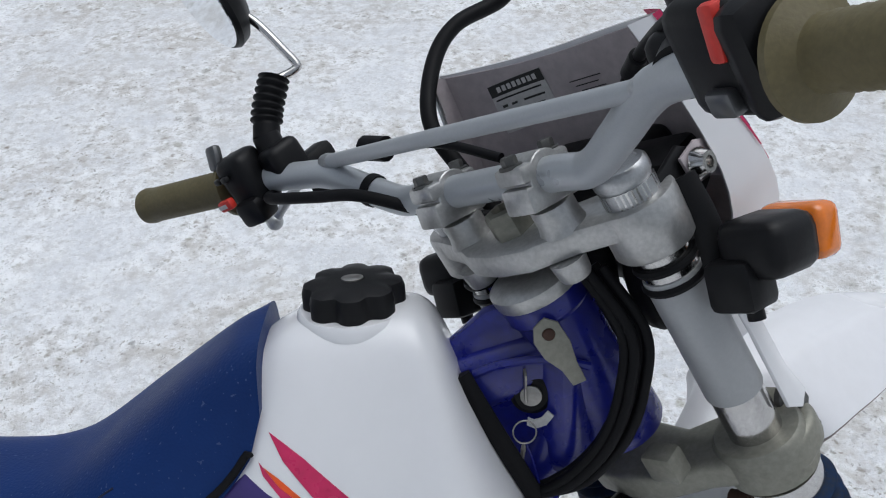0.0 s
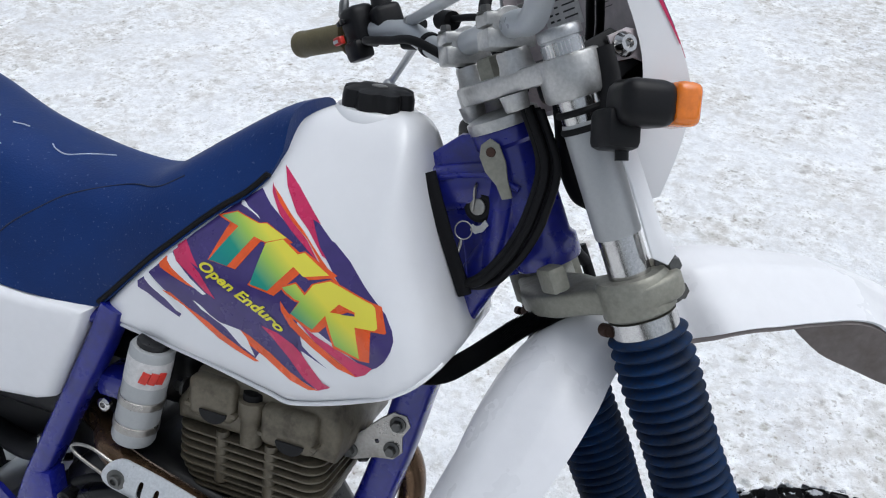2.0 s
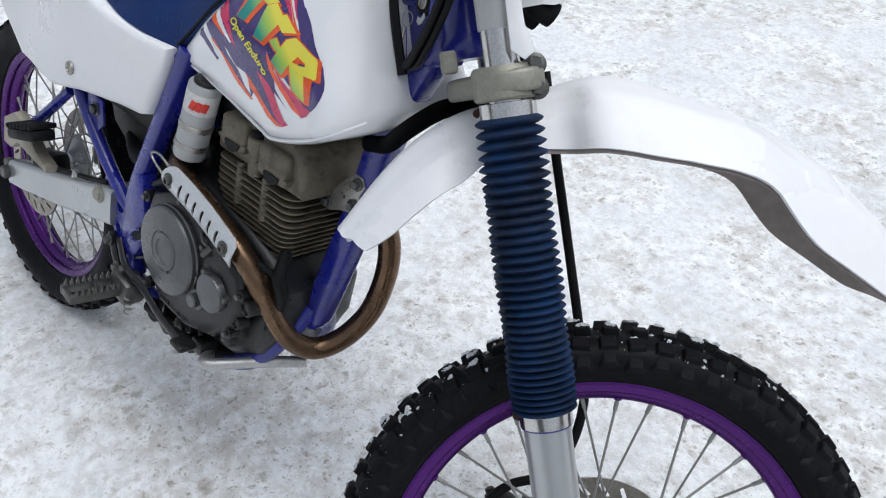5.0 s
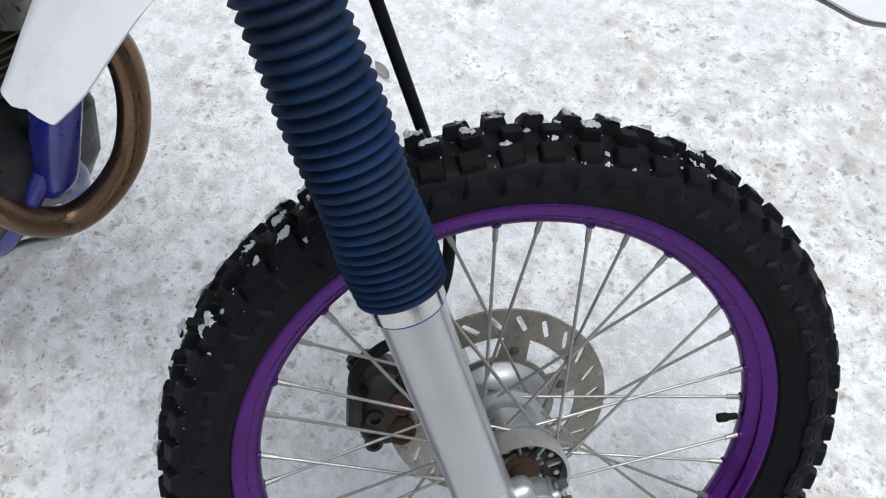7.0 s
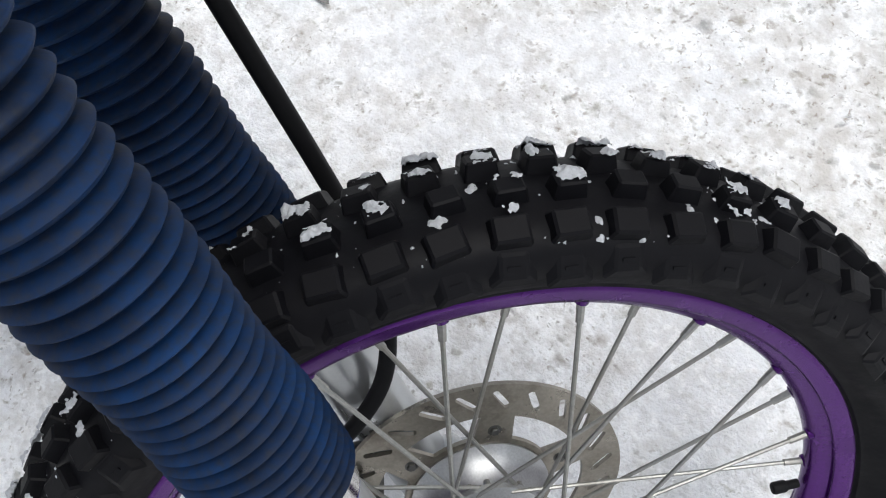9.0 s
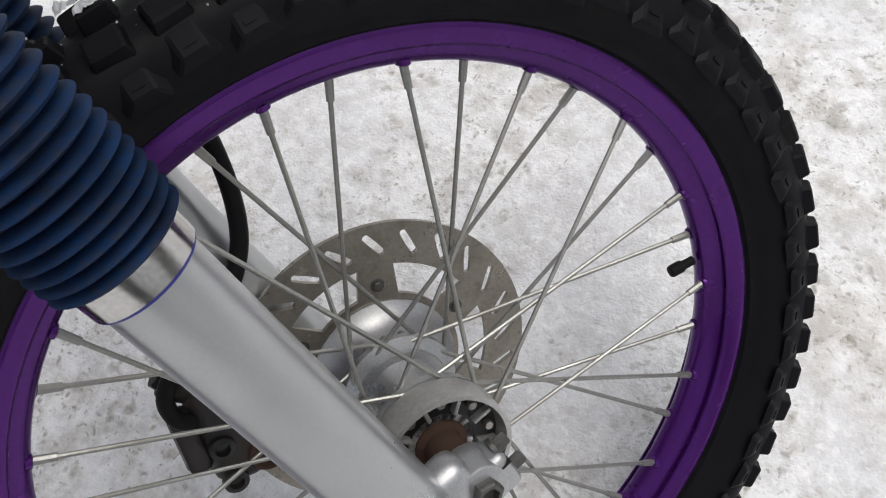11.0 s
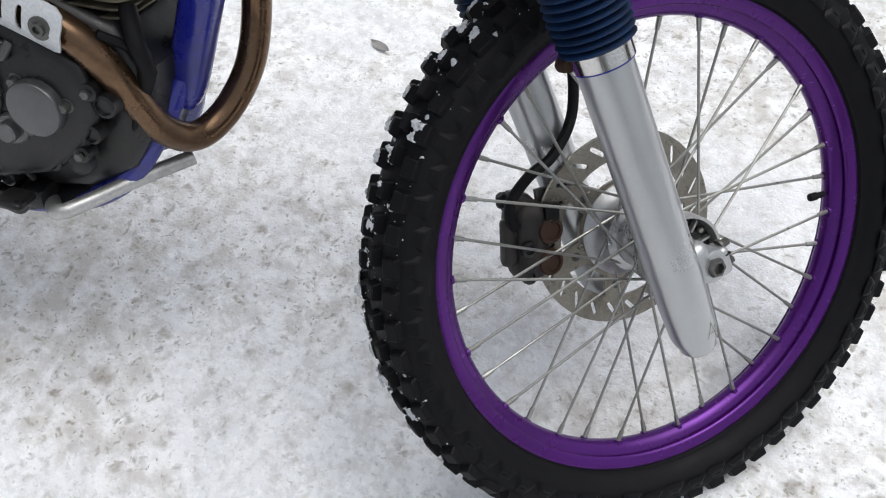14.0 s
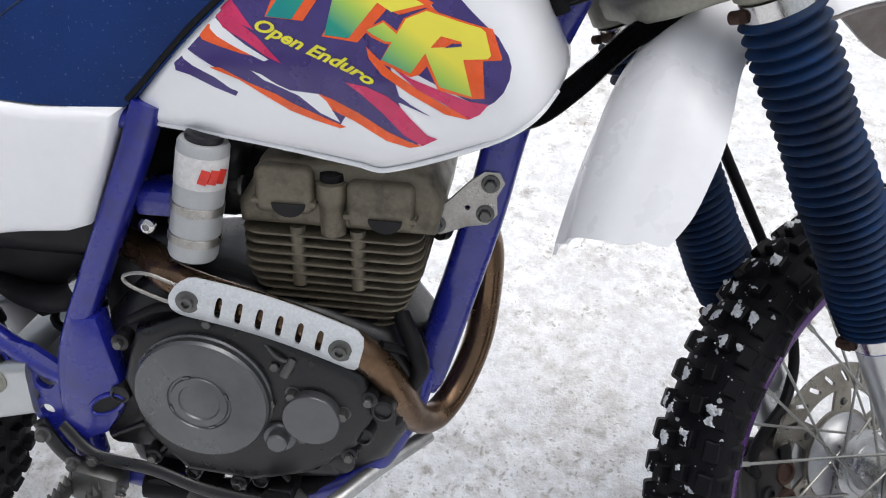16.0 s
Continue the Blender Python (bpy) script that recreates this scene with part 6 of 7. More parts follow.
block((0.034, 0.026, 0.020), MS @ Matrix.Translation((0.0260, 0.2330, 0.0690)), 0.006, bm=perch)
perch_part = part("lever_perch", perch, BLACK, bike, "black lever perch")
part("clutch_lever", tube([S(0.0380, 0.2330, 0.0650), S(0.0480, 0.2620, 0.0590), S(0.0480, 0.3170, 0.0440), S(0.0360, 0.3670, 0.0230), S(0.0280, 0.3830, 0.0140)], [0.006, 0.0068, 0.0055, 0.005, 0.0055], 12, flat=0.75), ALLOY, perch_part, "silver ball-ended clutch lever")
ball = bmesh.new()
bmesh.ops.create_uvsphere(ball, u_segments=18, v_segments=12, radius=0.0095, matrix=Matrix.Translation(S(0.0270, 0.3860, 0.0120)))
part("ball_end", ball, ALLOY, perch_part)
mp = smooth_path([S(0.0000, 0.2450, 0.1070), S(0.0180, 0.2470, 0.1270), S(0.0430, 0.2470, 0.1480)], 18)
boot_r = [0.0125 if k < 10 else (0.0150 if k % 4 < 2 else 0.0118) for k in range(len(mp))]
part("mirror_boot", tube(mp, boot_r, 18, smooth=False), RUBBER, bike, "black ribbed rubber mirror boot", sharp=80)
part("mirror_stem", tube([S(0.043, 0.247, 0.147), S(0.052, 0.2465, 0.1452), S(0.064, 0.2415, 0.1445), S(0.0685, 0.2405, 0.1475), S(0.069, 0.246, 0.162), S(0.0697, 0.262, 0.196), S(0.066, 0.274, 0.216)], 0.0042, 12), CHROME, bike, "bright bent mirror stem")
mm = axis_frame(S(0.053, 0.294, 0.238), S(0.053 + 0.97, 0.294 - 0.22, 0.238 + 0.08), LW)
mirror = part("mirror", lathe([(0.050, -0.002), (0.0525, 0.002), (0.050, 0.012), (0.036, 0.024), (0.012, 0.030)], mm, 40), BLACK, bike, "black round-backed rear-view mirror")
gm_, gt_, gb_ = nodes_of("mirror_glass", 0.03, 1.0)
gb_.inputs["Base Color"].default_value = (0.82, 0.84, 0.86, 1)
part("mirror_glass", lathe([(0.048, -0.004), (0.048, -0.0025)], mm, 40), gm_, mirror, "mirror glass")

# right switch pod, throttle and brake lever
rp = block((0.044, 0.048, 0.062), MS @ Matrix.Translation((-0.0300, -0.2520, 0.0810)) @ pose(0, 0, 0, 0, 0, -18), 0.011, 3)
block((0.050, 0.020, 0.058), MS @ Matrix.Translation((-0.0400, -0.2770, 0.0790)) @ pose(0, 0, 0, 0, 0, -18), 0.012, bm=rp)
rsw = part("throttle_pod", rp, BLACK, bike, "black throttle housing with a red kill switch")
part("kill_switch", block((0.012, 0.0105, 0.028), MS @ Matrix.Translation((-0.052, -0.2605, 0.096)) @ pose(0, 0, 0, 0, 10, -18), 0.003), RED, rsw, "red kill switch")
part("starter_button", block((0.010, 0.018, 0.014), MS @ Matrix.Translation((-0.0540, -0.2500, 0.0630)) @ pose(0, 0, 0, 0, 0, -18), 0.003), GREY_COVER, rsw)
res = block((0.05, 0.045, 0.035), MS @ Matrix.Translation((0.0260, -0.1940, 0.0680)), 0.010, 3)
cyl(S(0.0120, -0.1940, 0.0700), S(-0.0140, -0.2040, 0.0700), 0.014, bm=res)
mc = part("master_cylinder", res, BLACK, bike, "black brake master cylinder")
part("brake_lever", tube([S(0.0400, -0.1990, 0.0560), S(0.0470, -0.2440, 0.0460), S(0.0340, -0.3140, 0.0340), S(0.0070, -0.3840, 0.0240)], [0.0065, 0.0075, 0.006, 0.006], 12, flat=0.75), BLACK, mc, "black brake lever")
# cables from the bars to the headstock
for off in (0.0, 0.012):
    throttle = [S(-0.004 + off, -0.228, 0.098), S(0.006 + off, -0.200, 0.092), S(0.034 + off, -0.158, 0.075), S(0.059 + off, -0.120, 0.056), S(0.078 + off, -0.086, 0.034), S(0.088 + off, -0.060, 0.013), S(0.094 + off, -0.034, -0.014), S(0.080 + off, -0.020, -0.05)]
    part("throttle_cable", tube(throttle, 0.0044, 10), RUBBER, bike, "black throttle cable")
    part("cable_joint", cyl(S(0.050 + off, -0.133, 0.063), S(0.066 + off, -0.107, 0.048), 0.0064, edge=0.0015), RUBBER, bike)
part("front_brake_line", tube([S(0.030, -0.190, 0.080), S(0.110, -0.130, 0.120), S(0.185, -0.02, 0.135), S(0.198, 0.060, 0.118), S(0.191, 0.090, 0.105), S(0.148, 0.110, 0.108), S(0.108, 0.115, 0.092), S(0.065, 0.105, 0.057), S(0.052, 0.085, 0.013), S(0.045, 0.060, -0.05), S(0.045, 0.060, -0.14), S(0.072, 0.090, -0.225), S(0.097, 0.112, -0.262)], 0.0072, 12), RUBBER, bike, "black front brake line")
part("clutch_cable", tube([S(-0.020, 0.250, 0.062), S(-0.040, 0.225, 0.066), S(-0.031, 0.172, 0.054), S(-0.022, 0.122, 0.042), S(0.004, 0.075, 0.000), S(0.035, 0.03, -0.03)], 0.0052, 10), RUBBER, bike, "black clutch cable")
part("cable_sleeve", tube([S(0.0060, 0.2260, 0.0500), S(0.0180, 0.1860, 0.0380), S(0.0160, 0.1310, 0.0200)], 0.0075, 10), RUBBER, bike)
part("cable_joint", tube([S(0.0380, 0.1710, 0.0600), S(0.0400, 0.1460, 0.0530)], 0.0115, 12), RUBBER, bike)
part("wiring", tube([S(0.0400, 0.1610, 0.0580), S(0.0460, 0.0860, 0.0430), S(0.0460, 0.0260, 0.0180)], 0.0042, 10), RUBBER, bike)

# -- headlight cowl, meter, indicators --
COWL_WIDE = [(-0.19, 0.094), (-0.12, 0.122), (-0.068, 0.141), (0.0, 0.132), (0.06, 0.118), (0.10, 0.108)]
COWL_CREASE = [(-0.19, 0.070), (-0.135, 0.105), (-0.10, 0.117), (-0.068, 0.116), (0.0, 0.115), (0.10, 0.110)]
COWL_REAR = [(-0.19, 0.042), (-0.12, 0.058), (-0.045, 0.083), (0.0, 0.090), (0.10, 0.094)]


def cowl_point(a, u, inset=0.0):
    """a: -1 right rear edge, round the nose, to 1 left rear edge; u: height."""
    wide, crease = at(u, COWL_WIDE), at(u, COWL_CREASE)
    nose = crease + 0.030 - inset
    b = min(abs(a) / 0.82, 1.0)
    f = nose - (nose - crease) * b**2.4
    l = (wide + (0.008 if a > 0 else 0.0) - inset * 0.9) * b**0.9
    c = max(0.0, (abs(a) - 0.82) / 0.18)
    return S(f + (at(u, COWL_REAR) - crease) * c, math.copysign(l - (0.004 if a > 0 else 0.014) * c, a), u)


def cowl_edges(a):
    top = 0.062 + (0.026 if a > 0 else 0.010) * a * a
    low = -0.176 + 0.02 * max(0.0, 0.6 - abs(a)) + 0.09 * min(1.0, max(0.0, a - 0.25) / 0.4)
    return low, top


grid, inner = [], []
for a in np.linspace(-1, 1, 45):
    lo, hi = cowl_edges(a)
    grid.append([cowl_point(a, lo + (hi - lo) * t) for t in np.linspace(0, 1, 18)])
    inner.append([cowl_point(a * 0.985, lo + 0.006 + (hi - lo - 0.010) * t, 0.0045) for t in np.linspace(0, 1, 18)])
cowl = part("headlight_cowl", shell(grid[::-1], 0.0018), WHITE, bike, "white headlight cowl with grey inner face", sharp=60)
part("inner_face", shell([r[::-1] for r in inner], 0.001), COWL_GREY, cowl, "grey-mauve inner face")


def on_cowl(a0, a1, u0, u1, inset, material, name, label="", parent=None, n=6, foot=None):
    """A film on the cowl; foot: where its edge a1 ends at the bottom, for a tapered one."""
    g = []
    for i in range(n + 1):
        ends = [a1 if foot is None else foot + (a1 - foot) * j / n for j in range(n + 1)]
        g.append([cowl_point(a0 + (ends[j] - a0) * i / n, u0 + (u1 - u0) * j / n, inset) for j in range(n + 1)])
    return part(name, shell(g if inset > 0 else g[::-1], 0.0004), material, parent or cowl, label)


on_cowl(0.19, 0.58, 0.004, 0.051, 0.0062, PAPER, "data_label", "pale data label with a black heading")
on_cowl(0.19, 0.58, 0.0400, 0.051, 0.0068, INK, "heading_bar", parent=cowl)
for k in range(8):
    on_cowl(0.235 + 0.038 * k, 0.260 + 0.038 * k, 0.0430, 0.0480, 0.0073, PAPER, "heading_mark", parent=cowl, n=2)
on_cowl(0.23, 0.56, 0.0355, 0.0370, 0.0068, INK, "print_bar", parent=cowl)
for k in range(3):
    on_cowl(0.50, 0.535, 0.0280 - 0.007 * k, 0.0305 - 0.007 * k, 0.0068, INK, "print_bar", parent=cowl, n=2)
    on_cowl(0.43, 0.47, 0.0280 - 0.007 * k, 0.0300 - 0.007 * k, 0.0068, INK, "print_bar", parent=cowl, n=2)
    on_cowl(0.23 + 0.02 * (k % 2), 0.38, 0.0280 - 0.007 * k, 0.0298 - 0.007 * k, 0.0068, INK, "print_bar", parent=cowl)
for k in range(5):
    on_cowl(-0.12 + 0.03 * (k % 2), 0.06 - 0.02 * (k % 3), 0.030 - 0.005 * k, 0.0308 - 0.005 * k, 0.0062, INK, "print_bar", parent=cowl)
on_cowl(-0.808, -0.64, -0.058, 0.070, -0.0016, D_MAGENTA, "decal", "magenta stripe", foot=-0.790)
on_cowl(-0.822, -0.868, -0.045, 0.070, -0.0010, D_MAGENTA, "decal", "magenta stripe", foot=-0.826)
on_cowl(-0.812, -0.800, -0.030, 0.070, -0.0020, D_PURPLE, "decal", foot=-0.806)
on_cowl(-0.775, -0.745, -0.030, 0.012, -0.0022, D_YELLOW, "decal", foot=-0.770)
meter = block((0.075, 0.12, 0.05), MS @ Matrix.Translation((0.105, 0.0, -0.045)), 0.012, 3)
block((0.050, 0.16, 0.028), MS @ Matrix.Translation((0.088, -0.020, -0.034)), 0.008, bm=meter)
meter_p = part("instrument_box", meter, BLACK, bike, "black instrument and headlight housing")
lamp = lathe([(0.062, 0.0), (0.066, 0.010), (0.062, 0.03), (0.040, 0.055), (0.02, 0.06)], axis_frame(S(0.138, 0, -0.092), S(0.08, 0, -0.088)), 40)
part("headlight_shell", lamp, BLACK, meter_p)
for f0, l0, rad in ((0.072, -0.048, 0.013), (0.082, -0.022, 0.016), (0.066, 0.010, 0.014)):
    part("wiring_loom", tube([S(f0 + 0.012, l0, -0.045), S(f0, l0 - 0.004, -0.09), S(f0 - 0.004, l0 + 0.006, -0.13), S(f0 + 0.004, l0 + 0.016, -0.165), S(f0 + 0.020, l0 + 0.022, -0.180)], rad, 12), RUBBER, meter_p, "taped black wiring loom" if rad > 0.015 else "")
for sl in (-1, 1):
    br = bmesh.new()
    plate([(0.020, -0.020), (0.070, -0.012), (0.095, -0.030), (0.088, -0.050), (0.055, -0.062), (0.050, -0.105), (0.030, -0.105), (0.022, -0.060)], 0.005, MS @ Matrix(((1, 0, 0, 0), (0, 0, -1, sl * 0.110), (0, 1, 0, 0), (0, 0, 0, 1))), 0.002, br)
    part("cowl_bracket", br, BLACK, bike, "black steel cowl bracket")
    part("mount_bolt", lathe([(0.0115, 0), (0.0115, 0.003), (0.0085, 0.008), (0.0078, 0.010), (0.0045, 0.010), (0.004, 0.004)], axis_frame(S(0.0725, sl * 0.119, -0.030), S(0.0725, sl * 0.2, -0.030)), 20), CHROME, bike)
    part("cowl_tab", plate([(0.060, -0.018), (0.082, -0.016), (0.104, -0.026), (0.112, -0.058), (0.098, -0.056), (0.080, -0.044), (0.062, -0.042)], 0.003, MS @ Matrix(((1, 0, 0, 0), (0, 0, -1, sl * 0.1165), (0, 1, 0, 0), (0, 0, 0, 1))), 0.001), COWL_GREY, bike, "brownish plastic cowl tab")
    part("bracket_strap", tube([S(0.050, sl * 0.120, -0.026), S(0.044, sl * 0.126, -0.06), S(0.030, sl * 0.130, -0.092), S(0.020, sl * 0.134, -0.108)], 0.010, 8, flat=0.35), BLACK, bike)
    body = block((0.050, 0.050, 0.040), MS @ Matrix.Translation((0.043, sl * 0.164, -0.081)) @ pose(0, 0, 0, 0, 22, sl * 8), 0.012, 3)
    block((0.034, 0.036, 0.036), MS @ Matrix.Translation((0.022, sl * 0.148, -0.096)) @ pose(0, 0, 0, 0, 22, 0), 0.007, bm=body)
    cyl(S(0.022, sl * 0.150, -0.112), S(0.018, sl * 0.150, -0.123), 0.006, bm=body)
    indi = part("front_indicator", body, BLACK, bike, "black indicator with amber lens")
    part("lens", block((0.026, 0.049, 0.038), MS @ Matrix.Translation((0.0745, sl * 0.168, -0.0925)) @ pose(0, 0, 0, 0, 24, sl * 8), 0.008, 3), AMBER, indi, "amber lens")
# pale strip beside each upper fork tube
for sl in (-1, 1):
    st = bmesh.new()
    plate([(0.034, -0.085), (0.052, -0.090), (0.056, -0.196), (0.064, -0.226), (0.052, -0.234), (0.038, -0.222), (0.038, -0.150)], 0.004, MS @ Matrix(((1, 0, 0, 0), (0, 0, -1, sl * 0.122), (0, 1, 0, 0), (0, 0, 0, 1))), 0.0015, st)
    part("fork_stay", st, WHITE, bike, "white plastic stay")

# -- engine --
def disc_on_side(cx, cz, y, prof, seg=48, tilt=0.0):
    """A turned cover on the right flank: (radius, how far it stands out)."""
    m = Matrix.Translation((cx, y, cz)) @ pose(0, 0, 0, 90 + tilt)
    return lathe(prof, m, seg)


case = plate([(-0.365, 0.470), (-0.350, 0.540), (-0.300, 0.590), (-0.22, 0.600), (-0.10, 0.570), (-0.030, 0.545), (0.005, 0.500), (0.000, 0.430), (-0.030, 0.370), (-0.090, 0.330), (-0.20, 0.315), (-0.31, 0.330), (-0.355, 0.385)], 0.170, side(0.0), 0.022, seg=3)
engine = part("engine", case, CASE, bike, "dark single-cylinder engine with grime")
cover = plate([(-0.322, 0.480), (-0.300, 0.545), (-0.245, 0.572), (-0.170, 0.570), (-0.100, 0.540), (-0.050, 0.515), (-0.040, 0.460), (-0.060, 0.415), (-0.110, 0.372), (-0.18, 0.350), (-0.26, 0.355), (-0.305, 0.405)], 0.040, side(-0.1005), 0.012, seg=3)
side_cover = part("side_cover", cover, CASE, engine, "dark engine side cover")
clutch = part("clutch_cover", disc_on_side(-0.227, 0.474, -0.1140, [(0.0774, 0.0), (0.0779, 0.010), (0.0761, 0.012), (0.0756, 0.018), (0.0733, 0.0215), (0.0684, 0.0225), (0.0360, 0.0245), (0.0347, 0.0225), (0.0324, 0.0225), (0.0311, 0.0245), (0.0234, 0.0245), (0.0221, 0.0225), (0.0090, 0.0215)]), GREY_COVER, engine, "round grey clutch cover", sharp=25)
for k in range(4):
    a = radians(20 + 90 * k)
    part("cover_rib", block((0.008, 0.002, 0.003), Matrix.Translation((-0.227 + 0.0333 * math.cos(a), -0.1382, 0.474 + 0.0333 * math.sin(a))) @ pose(0, 0, 0, 0, -math.degrees(a) + 90, 0), 0.0006), GREY_COVER, clutch)
part("filter_cover", disc_on_side(-0.106, 0.460, -0.116, [(0.0325, 0.0), (0.0325, 0.014), (0.031, 0.0165), (0.026, 0.0175), (0.006, 0.018)]), GREY_COVER, engine, "round grey oil filter cover")
for cx, cz in ((-0.072, 0.466), (-0.128, 0.486), (-0.118, 0.430)):
    part("cover_bolt", hexbolt((cx, -0.118, cz), (cx, -0.130, cz), 0.0062), BOLT, engine)
part("drain_plug", disc_on_side(-0.145, 0.426, -0.118, [(0.019, 0.0), (0.019, 0.006), (0.017, 0.008), (0.012, 0.008), (0.012, 0.017), (0.010, 0.019)], 24), GREY_COVER, engine)
for cx, cz in ((-0.318, 0.528), (-0.145, 0.520), (-0.152, 0.470), (-0.300, 0.372), (-0.20, 0.346), (-0.068, 0.405), (-0.045, 0.485), (-0.215, 0.566)):
    part("case_boss", disc_on_side(cx, cz, -0.100, [(0.0105, 0.0), (0.0100, 0.018), (0.0085, 0.019)], 20), CASE, engine)
    part("case_bolt", hexbolt((cx, -0.119, cz), (cx, -0.126, cz), 0.0055, washer=False), BOLT, engine)
part("sight_hole", disc_on_side(-0.110, 0.388, -0.105, [(0.013, 0.0), (0.013, 0.012), (0.009, 0.013), (0.008, 0.008)], 24), CASE, engine)
part("oil_plug", disc_on_side(-0.078, 0.388, -0.100, [(0.015, 0.0), (0.0145, 0.012), (0.010, 0.015)], 24), CASE, engine)
for k in range(5):
    a = radians(-150 + 24 * k)
    part("case_web", block((0.050, 0.008, 0.005), Matrix.Translation((-0.225 + 0.118 * math.cos(a), -0.112, 0.455 + 0.100 * math.sin(a))) @ pose(0, 0, 0, 0, -math.degrees(a), 0), 0.002), CASE, engine)
for pts in ([(-0.05, -0.108, 0.52), (-0.02, -0.100, 0.50), (-0.012, -0.085, 0.455), (-0.03, -0.075, 0.41)], [(-0.305, -0.112, 0.555), (-0.26, -0.118, 0.580), (-0.20, -0.114, 0.577), (-0.16, -0.108, 0.565)], [(-0.035, -0.100, 0.545), (-0.010, -0.08, 0.525), (0.0, -0.06, 0.49)]):
    part("oil_line", tube(pts, 0.0055, 10), RUBBER, engine)
for cx, cz, r in ((-0.052, 0.432, 0.012), (-0.030, 0.470, 0.014), (-0.175, 0.350, 0.010), (-0.255, 0.352, 0.010), (-0.330, 0.455, 0.012)):
    part("case_boss", disc_on_side(cx, cz, -0.096, [(r, 0.0), (r * 0.95, 0.020), (r * 0.7, 0.0215), (r * 0.62, 0.018)], 20), CASE, engine)
part("sensor", cyl((-0.125, -0.118, 0.530), (-0.135, -0.128, 0.512), 0.0060, edge=0.002), BOLT, engine)
part("sensor_pipe", tube([(-0.155, -0.118, 0.545), (-0.14, -0.126, 0.535), (-0.125, -0.118, 0.524)], 0.0025, 8), BOLT, engine)
part("front_hose", tube([(-0.02, -0.06, 0.560), (0.0, -0.085, 0.535), (0.005, -0.08, 0.505), (-0.01, -0.07, 0.47)], 0.010, 12), RUBBER, engine)
part("sprocket_case", block((0.07, 0.05, 0.09), pose(-0.335, -0.070, 0.405), 0.014), CASE, engine)


def fin(z, x0, x1, yw, thick):
    """One cooling fin with rounded corners."""
    r = 0.022
    out = []
    for cx, cy, a0 in ((x1 - r, yw - r, 0), (x0 + r, yw - r, 90), (x0 + r, -yw + r, 180), (x1 - r, -yw + r, 270)):
        out += [(cx + r * math.cos(radians(a0 + 18 * k)), cy + r * math.sin(radians(a0 + 18 * k))) for k in range(6)]
    return plate(out, thick, Matrix.Translation((0, 0, z)), thick * 0.3)


barrel = lathe([(0.060, 0.530), (0.060, 0.690)], Matrix.Translation((-0.095, 0, 0)), 40)
cyl_part = part("cylinder", barrel, BRONZE, engine, "finned bronze-grey cylinder")
FINS = 11
for k in range(FINS):
    s = k / (FINS - 1)
    z = 0.549 + 0.110 * s
    grow = min(1.0, 0.35 + 1.1 * s)
    part("fin", fin(z, -0.150 - 0.036 * grow, -0.036 + 0.040 * grow, 0.060 + 0.026 * grow, 0.0030), BRONZE, cyl_part)
for x in (-0.125, -0.062):
    part("stud_boss", cyl((x, -0.078, 0.60), (x, -0.078, 0.668), 0.008), BRONZE, cyl_part)
hd = plate([(-0.184, 0.668), (-0.186, 0.690), (-0.170, 0.715), (-0.160, 0.738), (-0.020, 0.745), (0.012, 0.730), (0.024, 0.705), (0.018, 0.668)], 0.168, side(0.0), 0.010, seg=3)
headp = part("cylinder_head", hd, BRONZE, engine, "bronze-grey cylinder head")
for x0, w, zc in ((-0.133, 0.060, 0.712), (-0.036, 0.068, 0.702)):
    box = block((w, 0.030, 0.050), pose(x0, -0.083, zc, 0, 0, 0), 0.009, 3)
    vc = part("valve_cap", box, BRONZE, headp, "raised valve cover")
    part("recess", plate([(0.017 * math.cos(a), 0.014 * math.sin(a)) for a in np.linspace(math.pi, 2 * math.pi, 16)], 0.005, side(-0.0985) @ Matrix.Translation((x0 + 0.006, zc - 0.011, 0)), 0.0), SOCKET, headp)
    part("lip", block((w + 0.006, 0.030, 0.006), pose(x0, -0.082, zc - 0.012), 0.002), BRONZE, headp)
part("plug_well", lathe([(0.013, 0.665), (0.014, 0.70), (0.017, 0.704), (0.017, 0.722), (0.011, 0.724), (0.010, 0.716)], Matrix.Translation((-0.086, -0.082, 0)), 24), BRONZE, headp)
part("plug_cap", lathe([(0.0105, 0.716), (0.0125, 0.724), (0.0120, 0.731), (0.005, 0.733)], Matrix.Translation((-0.086, -0.082, 0)), 20), RUBBER, headp, "black plug cap")
part("head_bolt", hexbolt((-0.184, -0.065, 0.700), (-0.198, -0.065, 0.700), 0.008), BOLT, headp)
part("rocker_cover", block((0.150, 0.13, 0.05), pose(-0.075, 0, 0.760), 0.016, 3), BRONZE, headp)
part("carburettor", block((0.085, 0.075, 0.09), pose(-0.232, 0.0, 0.690), 0.02, 3), CASE, engine, "dark carburettor")
part("intake", cyl((-0.16, 0, 0.690), (-0.33, 0, 0.705), 0.030), RUBBER, engine)
part("choke_rod", tube([(-0.205, -0.075, 0.700), (-0.23, -0.08, 0.72), (-0.25, -0.07, 0.735)], 0.0045, 8), RUBBER, engine)

# -- exhaust --
pipe = [(0.000, 0.020, 0.640), (0.030, 0.040, 0.638), (0.052, 0.058, 0.620), (0.064, 0.070, 0.580), (0.064, 0.072, 0.520), (0.057, 0.058, 0.458), (0.037, 0.026, 0.408), (0.014, -0.012, 0.390), (-0.005, -0.052, 0.418), (-0.020, -0.084, 0.478), (-0.040, -0.101, 0.522), (-0.072, -0.111, 0.553), (-0.15, -0.112, 0.581), (-0.225, -0.109, 0.600), (-0.268, -0.092, 0.606), (-0.31, -0.055, 0.612), (-0.40, -0.040, 0.64)]
